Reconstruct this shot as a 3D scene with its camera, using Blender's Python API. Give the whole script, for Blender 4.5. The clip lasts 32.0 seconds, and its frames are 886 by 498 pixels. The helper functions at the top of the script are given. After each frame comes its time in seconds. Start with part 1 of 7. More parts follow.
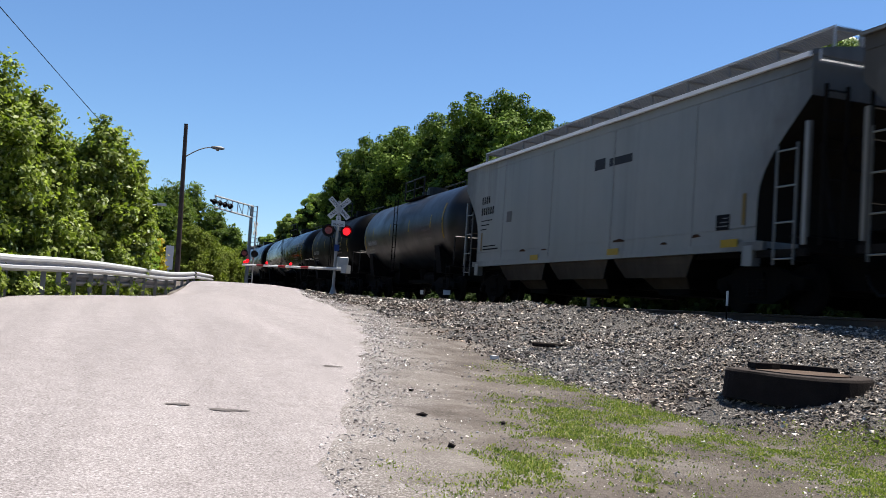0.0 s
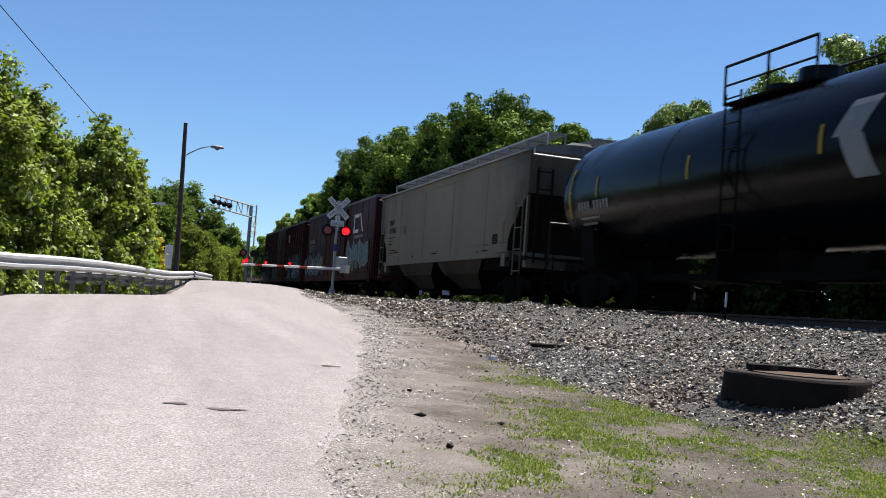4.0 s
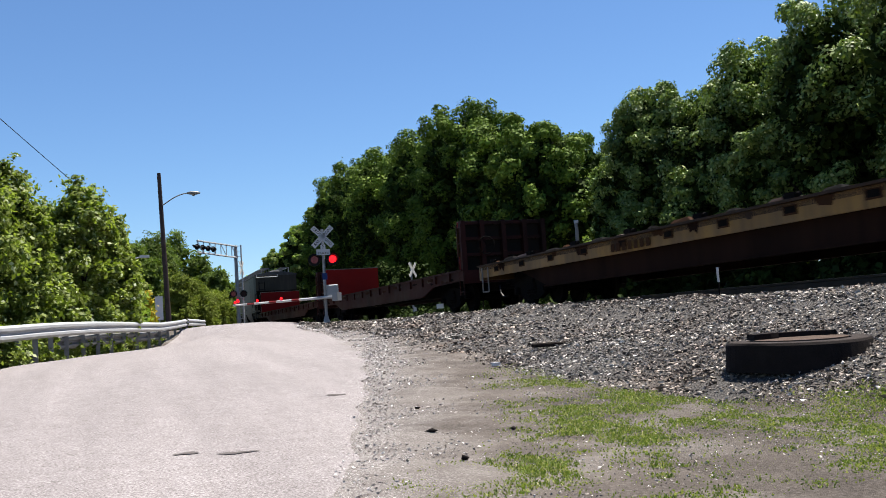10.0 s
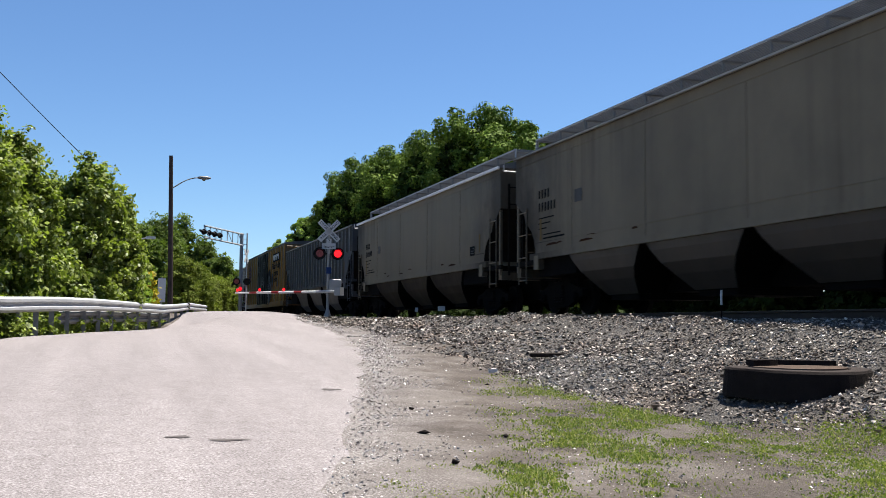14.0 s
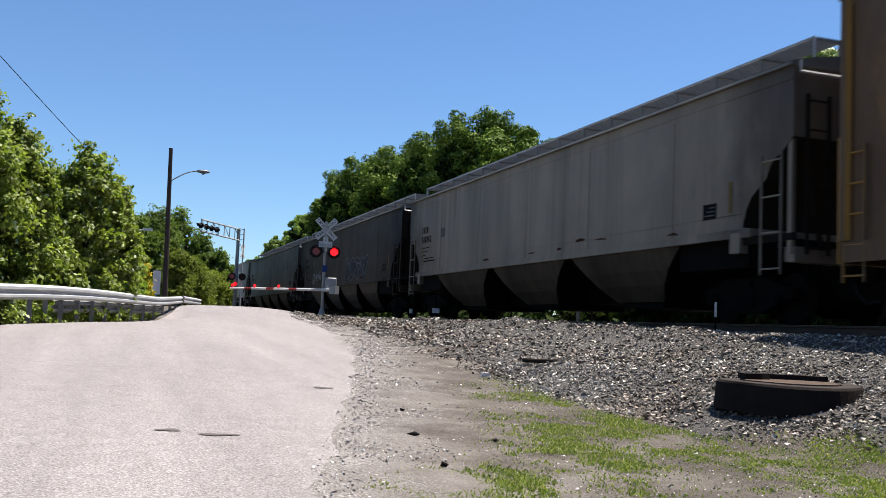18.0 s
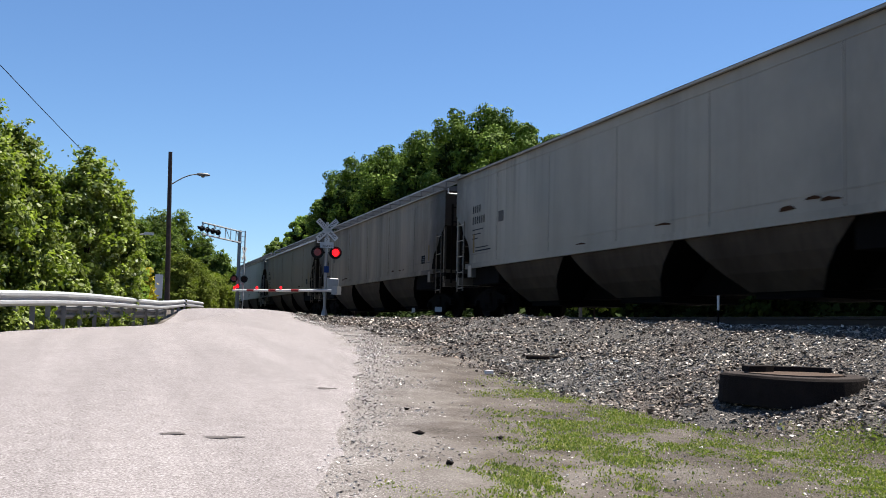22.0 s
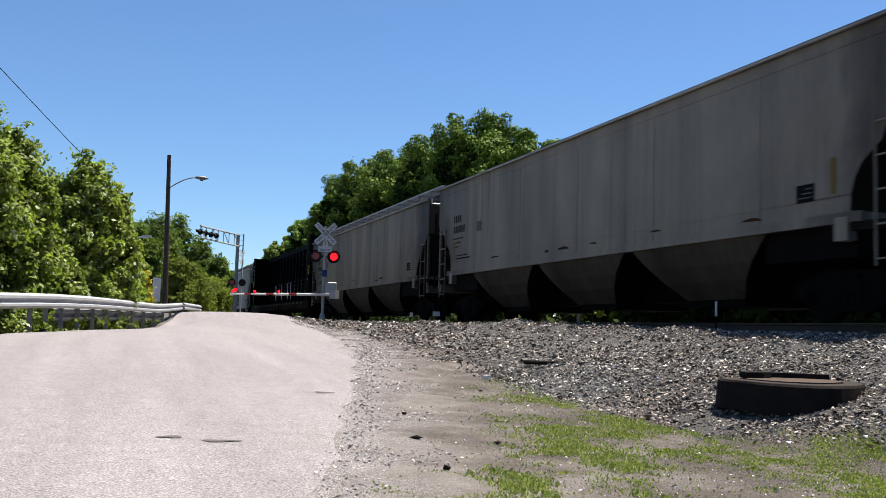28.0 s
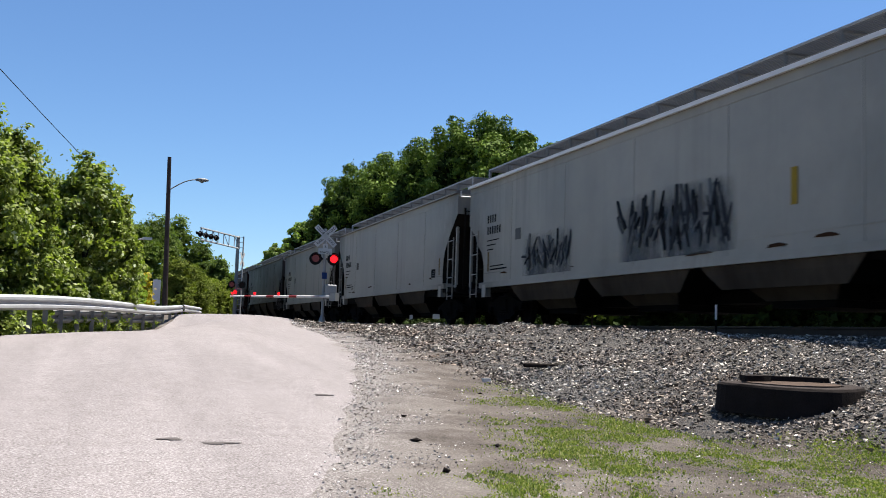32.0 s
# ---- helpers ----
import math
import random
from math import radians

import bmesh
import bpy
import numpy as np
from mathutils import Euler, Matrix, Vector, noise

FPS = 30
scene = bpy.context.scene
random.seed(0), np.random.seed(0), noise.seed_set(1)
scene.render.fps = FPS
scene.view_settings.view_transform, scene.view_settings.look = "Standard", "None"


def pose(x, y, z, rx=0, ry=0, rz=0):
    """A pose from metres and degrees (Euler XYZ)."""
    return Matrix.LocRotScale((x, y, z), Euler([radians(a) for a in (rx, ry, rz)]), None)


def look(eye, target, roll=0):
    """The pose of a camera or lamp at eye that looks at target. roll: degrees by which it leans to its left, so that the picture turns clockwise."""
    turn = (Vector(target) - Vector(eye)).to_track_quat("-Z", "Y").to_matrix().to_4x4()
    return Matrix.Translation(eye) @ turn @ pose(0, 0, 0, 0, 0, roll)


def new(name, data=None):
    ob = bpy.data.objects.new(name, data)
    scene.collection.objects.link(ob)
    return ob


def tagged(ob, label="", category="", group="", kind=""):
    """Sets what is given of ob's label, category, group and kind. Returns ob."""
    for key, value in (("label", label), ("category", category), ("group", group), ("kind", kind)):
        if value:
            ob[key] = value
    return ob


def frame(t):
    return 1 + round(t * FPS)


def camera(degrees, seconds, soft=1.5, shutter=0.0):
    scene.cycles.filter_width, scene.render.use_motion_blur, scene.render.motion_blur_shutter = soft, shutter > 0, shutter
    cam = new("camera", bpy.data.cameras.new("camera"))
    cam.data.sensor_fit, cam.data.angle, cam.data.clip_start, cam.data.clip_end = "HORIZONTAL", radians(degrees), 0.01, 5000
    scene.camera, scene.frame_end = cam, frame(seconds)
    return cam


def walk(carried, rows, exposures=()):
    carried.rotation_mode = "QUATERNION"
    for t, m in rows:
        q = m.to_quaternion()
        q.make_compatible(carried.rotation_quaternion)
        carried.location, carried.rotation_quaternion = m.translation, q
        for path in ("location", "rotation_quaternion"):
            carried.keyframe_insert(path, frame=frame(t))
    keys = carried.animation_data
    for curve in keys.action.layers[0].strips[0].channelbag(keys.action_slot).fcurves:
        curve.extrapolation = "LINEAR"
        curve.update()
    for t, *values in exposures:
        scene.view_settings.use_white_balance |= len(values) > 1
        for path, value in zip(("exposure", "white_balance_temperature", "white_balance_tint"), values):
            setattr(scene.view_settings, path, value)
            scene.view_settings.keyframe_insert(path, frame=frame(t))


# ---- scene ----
# ---- camera and its path ----
cam = camera(50.0, 32.0, soft=0.75, shutter=0.15)
EYE = (0.0, 0.0, -0.30)
PATH = [  # seconds, yaw, pitch, roll
    (0, -18.60, 3.61, -3.89), (0.5, -18.59, 3.73, -3.71), (1, -18.63, 3.73, -3.94), (1.5, -18.69, 3.77, -4.29), (2, -18.66, 3.73, -4.21),
    (2.5, -18.74, 3.73, -4.61), (3, -18.74, 3.70, -4.70), (3.5, -18.69, 3.67, -4.27), (5.5, -18.65, 3.48, -4.05), (6, -18.61, 3.43, -4.00),
    (6.5, -18.53, 3.40, -3.40), (7, -18.55, 3.26, -3.50), (7.5, -18.55, 3.31, -3.54), (8, -18.57, 3.37, -3.39), (8.5, -18.54, 3.45, -3.27),
    (8.6, -18.52, 3.50, -2.88), (8.7, -18.29, 3.38, -0.90), (8.8, -17.93, 3.31, 2.52), (9, -18.27, 3.30, 1.95), (9.2, -18.12, 3.09, 3.24),
    (9.4, -15.49, 3.68, 1.67), (9.5, -15.67, 4.26, 1.06), (9.6, -15.83, 4.55, 0.48), (9.8, -16.03, 4.01, 3.11), (10, -18.87, 4.43, 3.75),
    (10.2, -18.95, 4.46, 3.05), (10.5, -18.79, 4.69, 0.52), (11, -18.65, 4.39, 0.59), (11.5, -18.75, 4.30, -0.48), (12, -18.59, 4.09, 0.23),
    (12.5, -18.77, 4.35, -0.37), (13, -18.97, 4.57, -1.41), (13.5, -18.88, 4.53, -0.97), (14, -18.86, 4.59, -0.44), (14.5, -18.90, 4.58, -0.82),
    (16.5, -19.23, 4.85, -2.00), (17, -19.28, 4.90, -2.20), (17.5, -19.26, 4.81, -1.96), (18, -19.23, 4.74, -2.46), (18.5, -19.23, 4.80, -2.33),
    (19, -19.26, 4.77, -2.53), (19.5, -19.27, 4.82, -2.62), (20, -19.26, 4.71, -2.42), (20.5, -19.19, 4.63, -2.47), (21, -19.07, 4.64, -1.53),
    (21.5, -19.03, 4.64, -1.05), (22, -19.06, 4.64, -1.38), (22.5, -19.00, 4.69, -0.70), (23, -19.06, 4.72, -0.96), (23.5, -19.05, 4.76, -0.94),
    (24, -19.11, 4.86, -1.34), (24.5, -19.16, 4.92, -1.45), (25, -19.13, 4.90, -1.41), (25.5, -19.12, 4.81, -1.48), (27.5, -19.18, 4.90, -1.60),
    (28, -19.19, 4.92, -1.67), (28.5, -19.21, 4.98, -1.70), (29, -19.17, 4.94, -1.54), (29.5, -19.18, 4.96, -1.63), (30, -19.16, 4.98, -1.46),
    (30.5, -19.17, 5.00, -1.53), (31, -19.20, 5.05, -1.75), (31.5, -19.20, 5.07, -1.81), (32, -19.20, 5.08, -1.80),
]
walk(cam, [(t, pose(*EYE, 90 + p, r, y)) for t, y, p, r in PATH], exposures=[(0.0, 1.25), (32.0, 1.25)])

# ---- world and sun ----
SUN_DIR = Vector((0.36, 0.10, 1.0)).normalized()
world = bpy.data.worlds.new("sky")
scene.world = world
world.use_nodes = True
wn = world.node_tree.nodes
sky = wn.new("ShaderNodeTexSky")
sky.sky_type = "NISHITA"
sky.sun_disc = False
sky.sun_elevation = math.asin(SUN_DIR.z)
sky.sun_rotation = math.atan2(SUN_DIR.x, SUN_DIR.y)
sky.air_density, sky.dust_density, sky.ozone_density = 1.0, 0.0, 4.0
wn["Background"].inputs["Strength"].default_value = 0.0515
tint = wn.new("ShaderNodeMix")
tint.data_type, tint.blend_type = "RGBA", "MULTIPLY"
tint.inputs[0].default_value, tint.inputs[7].default_value = 1.0, (0.83, 1.0, 1.18, 1)
world.node_tree.links.new(sky.outputs[0], tint.inputs[6])
world.node_tree.links.new(tint.outputs[2], wn["Background"].inputs["Color"])
sun = new("sun", bpy.data.lights.new("sun", "SUN"))
sun.data.energy, sun.data.angle, sun.data.color = 5.0, radians(0.5), (1.0, 0.95, 0.87)
sun.matrix_world = look(SUN_DIR * 60, (0, 0, 0))


# ---- materials ----
def node_material(name):
    m = bpy.data.materials.new(name)
    m.use_nodes = True
    nt = m.node_tree
    return m, nt, nt.nodes["Principled BSDF"]


def ramp(nt, source, stops):
    r = nt.nodes.new("ShaderNodeValToRGB")
    while len(r.color_ramp.elements) < len(stops):
        r.color_ramp.elements.new(0.5)
    for e, (p, c) in zip(r.color_ramp.elements, stops):
        e.position, e.color = p, (*c, 1) if len(c) == 3 else c
    nt.links.new(source, r.inputs[0])
    return r.outputs[0]


def noise_tex(nt, scale, detail=5.0, rough=0.6, stretch=None, space="Object"):
    co = nt.nodes.new("ShaderNodeTexCoord")
    out = co.outputs[space]
    if stretch:
        mp = nt.nodes.new("ShaderNodeMapping")
        mp.inputs["Scale"].default_value = stretch
        nt.links.new(out, mp.inputs[0])
        out = mp.outputs[0]
    n = nt.nodes.new("ShaderNodeTexNoise")
    n.inputs["Scale"].default_value, n.inputs["Detail"].default_value, n.inputs["Roughness"].default_value = scale, detail, rough
    nt.links.new(out, n.inputs["Vector"])
    return n.outputs["Fac"]


def mix(nt, fac, a, b, mode="MIX"):
    m = nt.nodes.new("ShaderNodeMix")
    m.data_type, m.blend_type = "RGBA", mode
    for sock, v in ((m.inputs[0], fac), (m.inputs[6], a), (m.inputs[7], b)):
        if isinstance(v, (int, float)):
            sock.default_value = v
        elif isinstance(v, tuple):
            sock.default_value = (*v, 1)
        else:
            nt.links.new(v, sock)
    return m.outputs[2]


def bump(nt, bsdf, height, strength=0.3, distance=0.02):
    b = nt.nodes.new("ShaderNodeBump")
    b.inputs["Strength"].default_value, b.inputs["Distance"].default_value = strength, distance
    nt.links.new(height, b.inputs["Height"])
    nt.links.new(b.outputs[0], bsdf.inputs["Normal"])


def plain(name, color, rough=0.6, metal=0.0, vary=0.25, scale=3.0, bumped=0.1):
    """Paint or metal with faint variation at two scales."""
    m, nt, p = node_material(name)
    dark = tuple(c * (1 - vary) for c in color)
    light = tuple(min(1, c * (1 + vary * 0.5)) for c in color)
    big = noise_tex(nt, scale)
    fine = noise_tex(nt, scale * 14)
    col = mix(nt, 0.35, ramp(nt, big, [(0.3, dark), (0.7, light)]), ramp(nt, fine, [(0.35, dark), (0.65, light)]))
    nt.links.new(col, p.inputs["Base Color"])
    p.inputs["Roughness"].default_value, p.inputs["Metallic"].default_value = rough, metal
    p.inputs["Specular IOR Level"].default_value = 0.08 if rough > 0.8 else 0.15 if metal == 0 else 0.4
    bump(nt, p, fine, bumped, 0.01)
    return m


def weathered(name, color, dirt=(0.02, 0.016, 0.013), amount=0.5, rust=0.2, rough=0.55, ends=0.0, streak_scale=1.0, gloss=None):
    """Old car paint: vertical grime streaks, blotches, rust freckles."""
    m, nt, p = node_material(name)
    blot = noise_tex(nt, 0.55, 6, 0.65)
    light = tuple(min(1, c * 1.12) for c in color)
    dark = tuple(c * 0.8 for c in color)
    base = ramp(nt, blot, [(0.3, dark), (0.72, light)])
    streak = noise_tex(nt, 1.0, 6, 0.7, (1.5 * streak_scale, 1.5 * streak_scale, 0.09))
    lo = 0.62 - 0.28 * amount
    mask = ramp(nt, streak, [(lo, (0, 0, 0)), (min(0.98, lo + 0.3), (amount * 0.7,) * 3)])
    base = mix(nt, mask, base, dirt)
    thin = noise_tex(nt, 1.0, 4, 0.6, (5.0 * streak_scale, 5.0 * streak_scale, 0.13))
    where = ramp(nt, noise_tex(nt, 0.22, 3, 0.5, (1, 1, 0.3)), [(0.48, (0, 0, 0)), (0.62, (1, 1, 1))])
    base = mix(nt, mix(nt, 1.0, where, ramp(nt, thin, [(0.46, (0, 0, 0)), (0.7, (min(0.9, 0.2 + amount),) * 3)]), "MULTIPLY"), base, dirt)
    wide = noise_tex(nt, 0.35, 3, 0.5, (1, 1, 0.25))
    base = mix(nt, ramp(nt, wide, [(0.48, (0, 0, 0)), (0.64, (amount * 0.8,) * 3)]), base, dirt)
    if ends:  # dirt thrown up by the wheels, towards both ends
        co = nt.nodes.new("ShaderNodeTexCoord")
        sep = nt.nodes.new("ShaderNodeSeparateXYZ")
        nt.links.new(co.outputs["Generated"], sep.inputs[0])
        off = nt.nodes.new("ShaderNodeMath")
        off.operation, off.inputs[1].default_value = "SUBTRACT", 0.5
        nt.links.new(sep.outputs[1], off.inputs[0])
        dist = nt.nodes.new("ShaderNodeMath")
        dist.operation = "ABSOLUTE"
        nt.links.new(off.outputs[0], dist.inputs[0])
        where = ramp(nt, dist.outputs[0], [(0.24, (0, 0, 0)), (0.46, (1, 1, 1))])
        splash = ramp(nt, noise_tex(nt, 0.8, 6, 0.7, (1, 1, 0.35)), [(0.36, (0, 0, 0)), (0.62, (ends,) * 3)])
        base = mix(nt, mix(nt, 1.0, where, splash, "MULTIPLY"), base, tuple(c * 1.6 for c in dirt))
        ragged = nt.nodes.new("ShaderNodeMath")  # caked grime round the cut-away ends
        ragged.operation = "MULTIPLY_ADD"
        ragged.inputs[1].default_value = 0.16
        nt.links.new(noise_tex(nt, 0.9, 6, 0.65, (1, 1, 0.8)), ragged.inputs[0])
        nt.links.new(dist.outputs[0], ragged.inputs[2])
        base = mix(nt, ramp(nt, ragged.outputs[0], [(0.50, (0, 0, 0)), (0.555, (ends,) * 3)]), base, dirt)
    freck = noise_tex(nt, 7.0, 8, 0.75)
    base = mix(nt, ramp(nt, freck, [(0.66 - 0.1 * rust, (0, 0, 0)), (0.78, (rust,) * 3)]), base, (0.09, 0.035, 0.016))
    nt.links.new(base, p.inputs["Base Color"])
    p.inputs["Specular IOR Level"].default_value = gloss if gloss is not None else 0.14 if rough < 0.45 else 0.04 if rough > 0.8 or max(color) < 0.03 else 0.08 if max(color) - min(color) > 0.02 and max(color) < 0.2 or max(color) < 0.05 else 0.45
    rr = ramp(nt, blot, [(0.3, (rough - 0.1,) * 3), (0.7, (min(1, rough + 0.15),) * 3)])
    nt.links.new(rr, p.inputs["Roughness"])
    dent = noise_tex(nt, 1.6, 2, 0.4)
    bump(nt, p, dent, 0.18, 0.03)
    return m


def ground_material(name, stops_big, stops_fine, fine_scale, rough=0.95, bumps=0.5, blend=0.5, dist=0.03, big_scale=0.35):
    m, nt, p = node_material(name)
    a = ramp(nt, noise_tex(nt, big_scale, 6, 0.6), stops_big)
    fine = noise_tex(nt, fine_scale, 6, 0.7)
    b = ramp(nt, fine, stops_fine)
    nt.links.new(mix(nt, blend, a, b), p.inputs["Base Color"])
    p.inputs["Roughness"].default_value = rough
    p.inputs["Specular IOR Level"].default_value = 0.2
    bump(nt, p, fine, bumps, dist)
    return m


def island_material(name, stops, rough=0.85, translucent=0.0, spec=0.2, noise_scale=0.0, low=(0.55, 0.55, 0.55)):
    """Many small pieces in one mesh: each takes its own shade."""
    m, nt, p = node_material(name)
    geo = nt.nodes.new("ShaderNodeNewGeometry")
    col = ramp(nt, geo.outputs["Random Per Island"], stops)
    if noise_scale:
        n = noise_tex(nt, noise_scale, 4, 0.6)
        col = mix(nt, 1.0, col, ramp(nt, n, [(0.3, low), (0.7, (1.25, 1.25, 1.2))]), "MULTIPLY")
    nt.links.new(col, p.inputs["Base Color"])
    p.inputs["Roughness"].default_value = rough
    p.inputs["Specular IOR Level"].default_value = spec
    if translucent:
        t = nt.nodes.new("ShaderNodeBsdfTranslucent")
        tint = mix(nt, 1.0, col, (1.3, 1.5, 0.55), "MULTIPLY")
        nt.links.new(tint, t.inputs[0])
        ms = nt.nodes.new("ShaderNodeMixShader")
        ms.inputs[0].default_value = translucent
        nt.links.new(p.outputs[0], ms.inputs[1])
        nt.links.new(t.outputs[0], ms.inputs[2])
        nt.links.new(ms.outputs[0], nt.nodes["Material Output"].inputs["Surface"])
    return m


def glow(name, color, strength, base=0.5):
    m, nt, p = node_material(name)
    p.inputs["Base Color"].default_value = (*[c * base for c in color], 1)
    p.inputs["Emission Color"].default_value = (*color, 1)
    p.inputs["Emission Strength"].default_value = strength
    p.inputs["Roughness"].default_value = 0.25
    return m


M_ROAD = ground_material("pale_worn_asphalt", [(0.3, (0.181, 0.16, 0.15)), (0.7, (0.231, 0.208, 0.198))], [(0.34, (0.05, 0.043, 0.04)), (0.5, (0.205, 0.186, 0.177)), (0.66, (0.4, 0.378, 0.366))], 62.0, bumps=0.6, dist=0.014, blend=0.74, big_scale=0.5)
road_tree = M_ROAD.node_tree
road_bsdf = road_tree.nodes["Principled BSDF"]
wheel = noise_tex(road_tree, 1.0, 5, 0.6, (1.6, 0.12, 1.0))
blotch = noise_tex(road_tree, 4.5, 6, 0.7)
worn = ramp(road_tree, wheel, [(0.3, (0.88, 0.87, 0.9)), (0.7, (1.1, 1.09, 1.13))])
road_tree.links.new(mix(road_tree, 1.0, road_bsdf.inputs["Base Color"].links[0].from_socket, mix(road_tree, 1.0, worn, ramp(road_tree, blotch, [(0.35, (0.9, 0.89, 0.885)), (0.65, (1.06, 1.06, 1.06))]), "MULTIPLY"), "MULTIPLY"), road_bsdf.inputs["Base Color"])
SOIL_BIG = [(0.36, (0.03, 0.024, 0.02)), (0.5, (0.078, 0.065, 0.055)), (0.66, (0.175, 0.157, 0.142))]
SOIL_FINE = [(0.3, (0.03, 0.024, 0.02)), (0.55, (0.1, 0.083, 0.071)), (0.8, (0.29, 0.265, 0.247))]
M_SOIL = ground_material("dirt_and_gravel", SOIL_BIG, SOIL_FINE, 38.0, bumps=0.9, dist=0.025, big_scale=1.3)
# the verge: the same dirt, strewn with fine pale gravel towards the road
M_VERGE = ground_material("gravelly_verge", SOIL_BIG, SOIL_FINE, 38.0, bumps=0.5, dist=0.015, big_scale=1.3)
verge_tree = M_VERGE.node_tree
verge_bsdf = verge_tree.nodes["Principled BSDF"]
speck = noise_tex(verge_tree, 62.0, 4, 0.7)
pale = mix(verge_tree, 0.6, ramp(verge_tree, noise_tex(verge_tree, 1.2), [(0.3, (0.10, 0.086, 0.078)), (0.7, (0.185, 0.164, 0.152))]), ramp(verge_tree, speck, [(0.38, (0.06, 0.05, 0.045)), (0.5, (0.13, 0.113, 0.104)), (0.62, (0.46, 0.435, 0.42))]))
strewn = verge_tree.nodes.new("ShaderNodeAttribute")
strewn.attribute_name = "gravel"
patch = verge_tree.nodes.new("ShaderNodeMath")
patch.operation = "ADD"
verge_tree.links.new(strewn.outputs["Fac"], patch.inputs[0])
verge_tree.links.new(noise_tex(verge_tree, 2.2, 7, 0.75), patch.inputs[1])
cover = ramp(verge_tree, patch.outputs[0], [(0.62, (0, 0, 0)), (0.98, (1, 1, 1))])
verge_tree.links.new(mix(verge_tree, cover, verge_bsdf.inputs["Base Color"].links[0].from_socket, pale), verge_bsdf.inputs["Base Color"])
M_BED = ground_material("ballast_bed", [(0.3, (0.045, 0.039, 0.034)), (0.7, (0.1, 0.09, 0.082))], [(0.3, (0.0135, 0.012, 0.011)), (0.75, (0.17, 0.158, 0.15))], 30.0, bumps=1.0, dist=0.05)
M_STONE = island_material("ballast_stones", [(0.0, (0.045, 0.04, 0.037)), (0.35, (0.12, 0.109, 0.1)), (0.65, (0.255, 0.237, 0.224)), (0.92, (0.46, 0.437, 0.42)), (1.0, (0.74, 0.72, 0.7))], 0.75, 0, 0.25, 0.7, low=(0.72, 0.58, 0.48))
M_GRAVEL = island_material("roadside_gravel", [(0.0, (0.2, 0.169, 0.154)), (0.4, (0.354, 0.316, 0.296)), (0.75, (0.508, 0.47, 0.45)), (1.0, (0.77, 0.747, 0.731))], 0.85)
M_GRASS = island_material("grass", [(0.0, (0.085, 0.125, 0.027)), (0.45, (0.16, 0.205, 0.045)), (0.8, (0.26, 0.28, 0.09)), (1.0, (0.388, 0.351, 0.203))], 0.7, 0.3)
M_LEAF_NEAR = island_material("leaves_bright", [(0.0, (0.09, 0.12, 0.023)), (0.5, (0.17, 0.205, 0.044)), (0.84, (0.25, 0.285, 0.08)), (0.96, (0.37, 0.4, 0.21)), (1.0, (0.56, 0.58, 0.46))], 0.5, 0.4, 0.16, 0.9, low=(0.55, 0.58, 0.5))
M_LEAF_FAR = island_material("leaves_dark", [(0.0, (0.075, 0.115, 0.019)), (0.5, (0.113, 0.17, 0.026)), (1.0, (0.172, 0.235, 0.038))], 0.6, 0.05, 0.06, 0.35, low=(0.42, 0.48, 0.42))
M_LEAF_VINE = island_material("vine_leaves", [(0.0, (0.085, 0.135, 0.035)), (0.5, (0.16, 0.215, 0.052)), (0.9, (0.24, 0.29, 0.085)), (1.0, (0.36, 0.42, 0.21))], 0.5, 0.12, 0.15, 0.5, low=(0.42, 0.48, 0.42))
# leaf colour darkened to stand in for shade in and under the trees
M_LEAF_SHADE = island_material("shade_dark_leaves", [(0.0, (0.0115, 0.0212, 0.00462)), (0.5, (0.0212, 0.0366, 0.00693)), (1.0, (0.0347, 0.0539, 0.0108))], 0.7, 0.05, 0.04, 0.2)
M_LEAF_MID = island_material("leaves_mid", [(0.0, (0.062, 0.094, 0.022)), (0.5, (0.098, 0.14, 0.034)), (1.0, (0.145, 0.185, 0.052))], 0.6, 0.36, 0.08, 0.2)
M_LEAF_PALE = island_material("leaves_pale", [(0.0, (0.125, 0.18, 0.042)), (0.5, (0.18, 0.245, 0.066)), (1.0, (0.26, 0.31, 0.12))], 0.6, 0.4, 0.08, 0.3)
M_LEAF_BANK = island_material("grassy_bank_leaves", [(0.0, (0.10, 0.125, 0.022)), (0.5, (0.14, 0.175, 0.034)), (1.0, (0.2, 0.225, 0.06))], 0.7, 0.3, 0.06, 0.3)
M_FLOWER = island_material("yellow_blossom", [(0.0, (0.26, 0.2, 0.012)), (0.6, (0.42, 0.32, 0.02)), (1.0, (0.2, 0.24, 0.05))], 0.6, 0.2)
M_BARK = plain("bark", (0.0327, 0.025, 0.0193), 0.9, 0, 0.5, 4, 0.6)
M_POLE = plain("weathered_pole_wood", (0.062, 0.047, 0.042), 0.85, 0, 0.4, 3, 0.4)
M_GALV = plain("galvanised_steel", (0.366, 0.37, 0.377), 0.5, 0.1, 0.2, 4, 0.05)
M_GALV_DULL = plain("dull_galvanised_steel", (0.185, 0.185, 0.182), 0.6, 0.35, 0.25, 4, 0.05)
M_ALU = plain("silver_paint", (0.25, 0.256, 0.262), 0.45, 0.2, 0.15, 3, 0.03)
M_WHITE = plain("white_sign_sheet", (0.5, 0.5, 0.485), 0.5, 0, 0.1, 5, 0.02)
M_BLACK = plain("black_paint", (0.00462, 0.00462, 0.005), 0.5, 0, 0.3, 3, 0.05)
M_INK = plain("black_lettering", (0.0077, 0.0077, 0.00847), 0.85, 0, 0.2, 5, 0.02)
M_RED = plain("red_stripe", (0.162, 0.0115, 0.0115), 0.5, 0, 0.15, 5, 0.02)
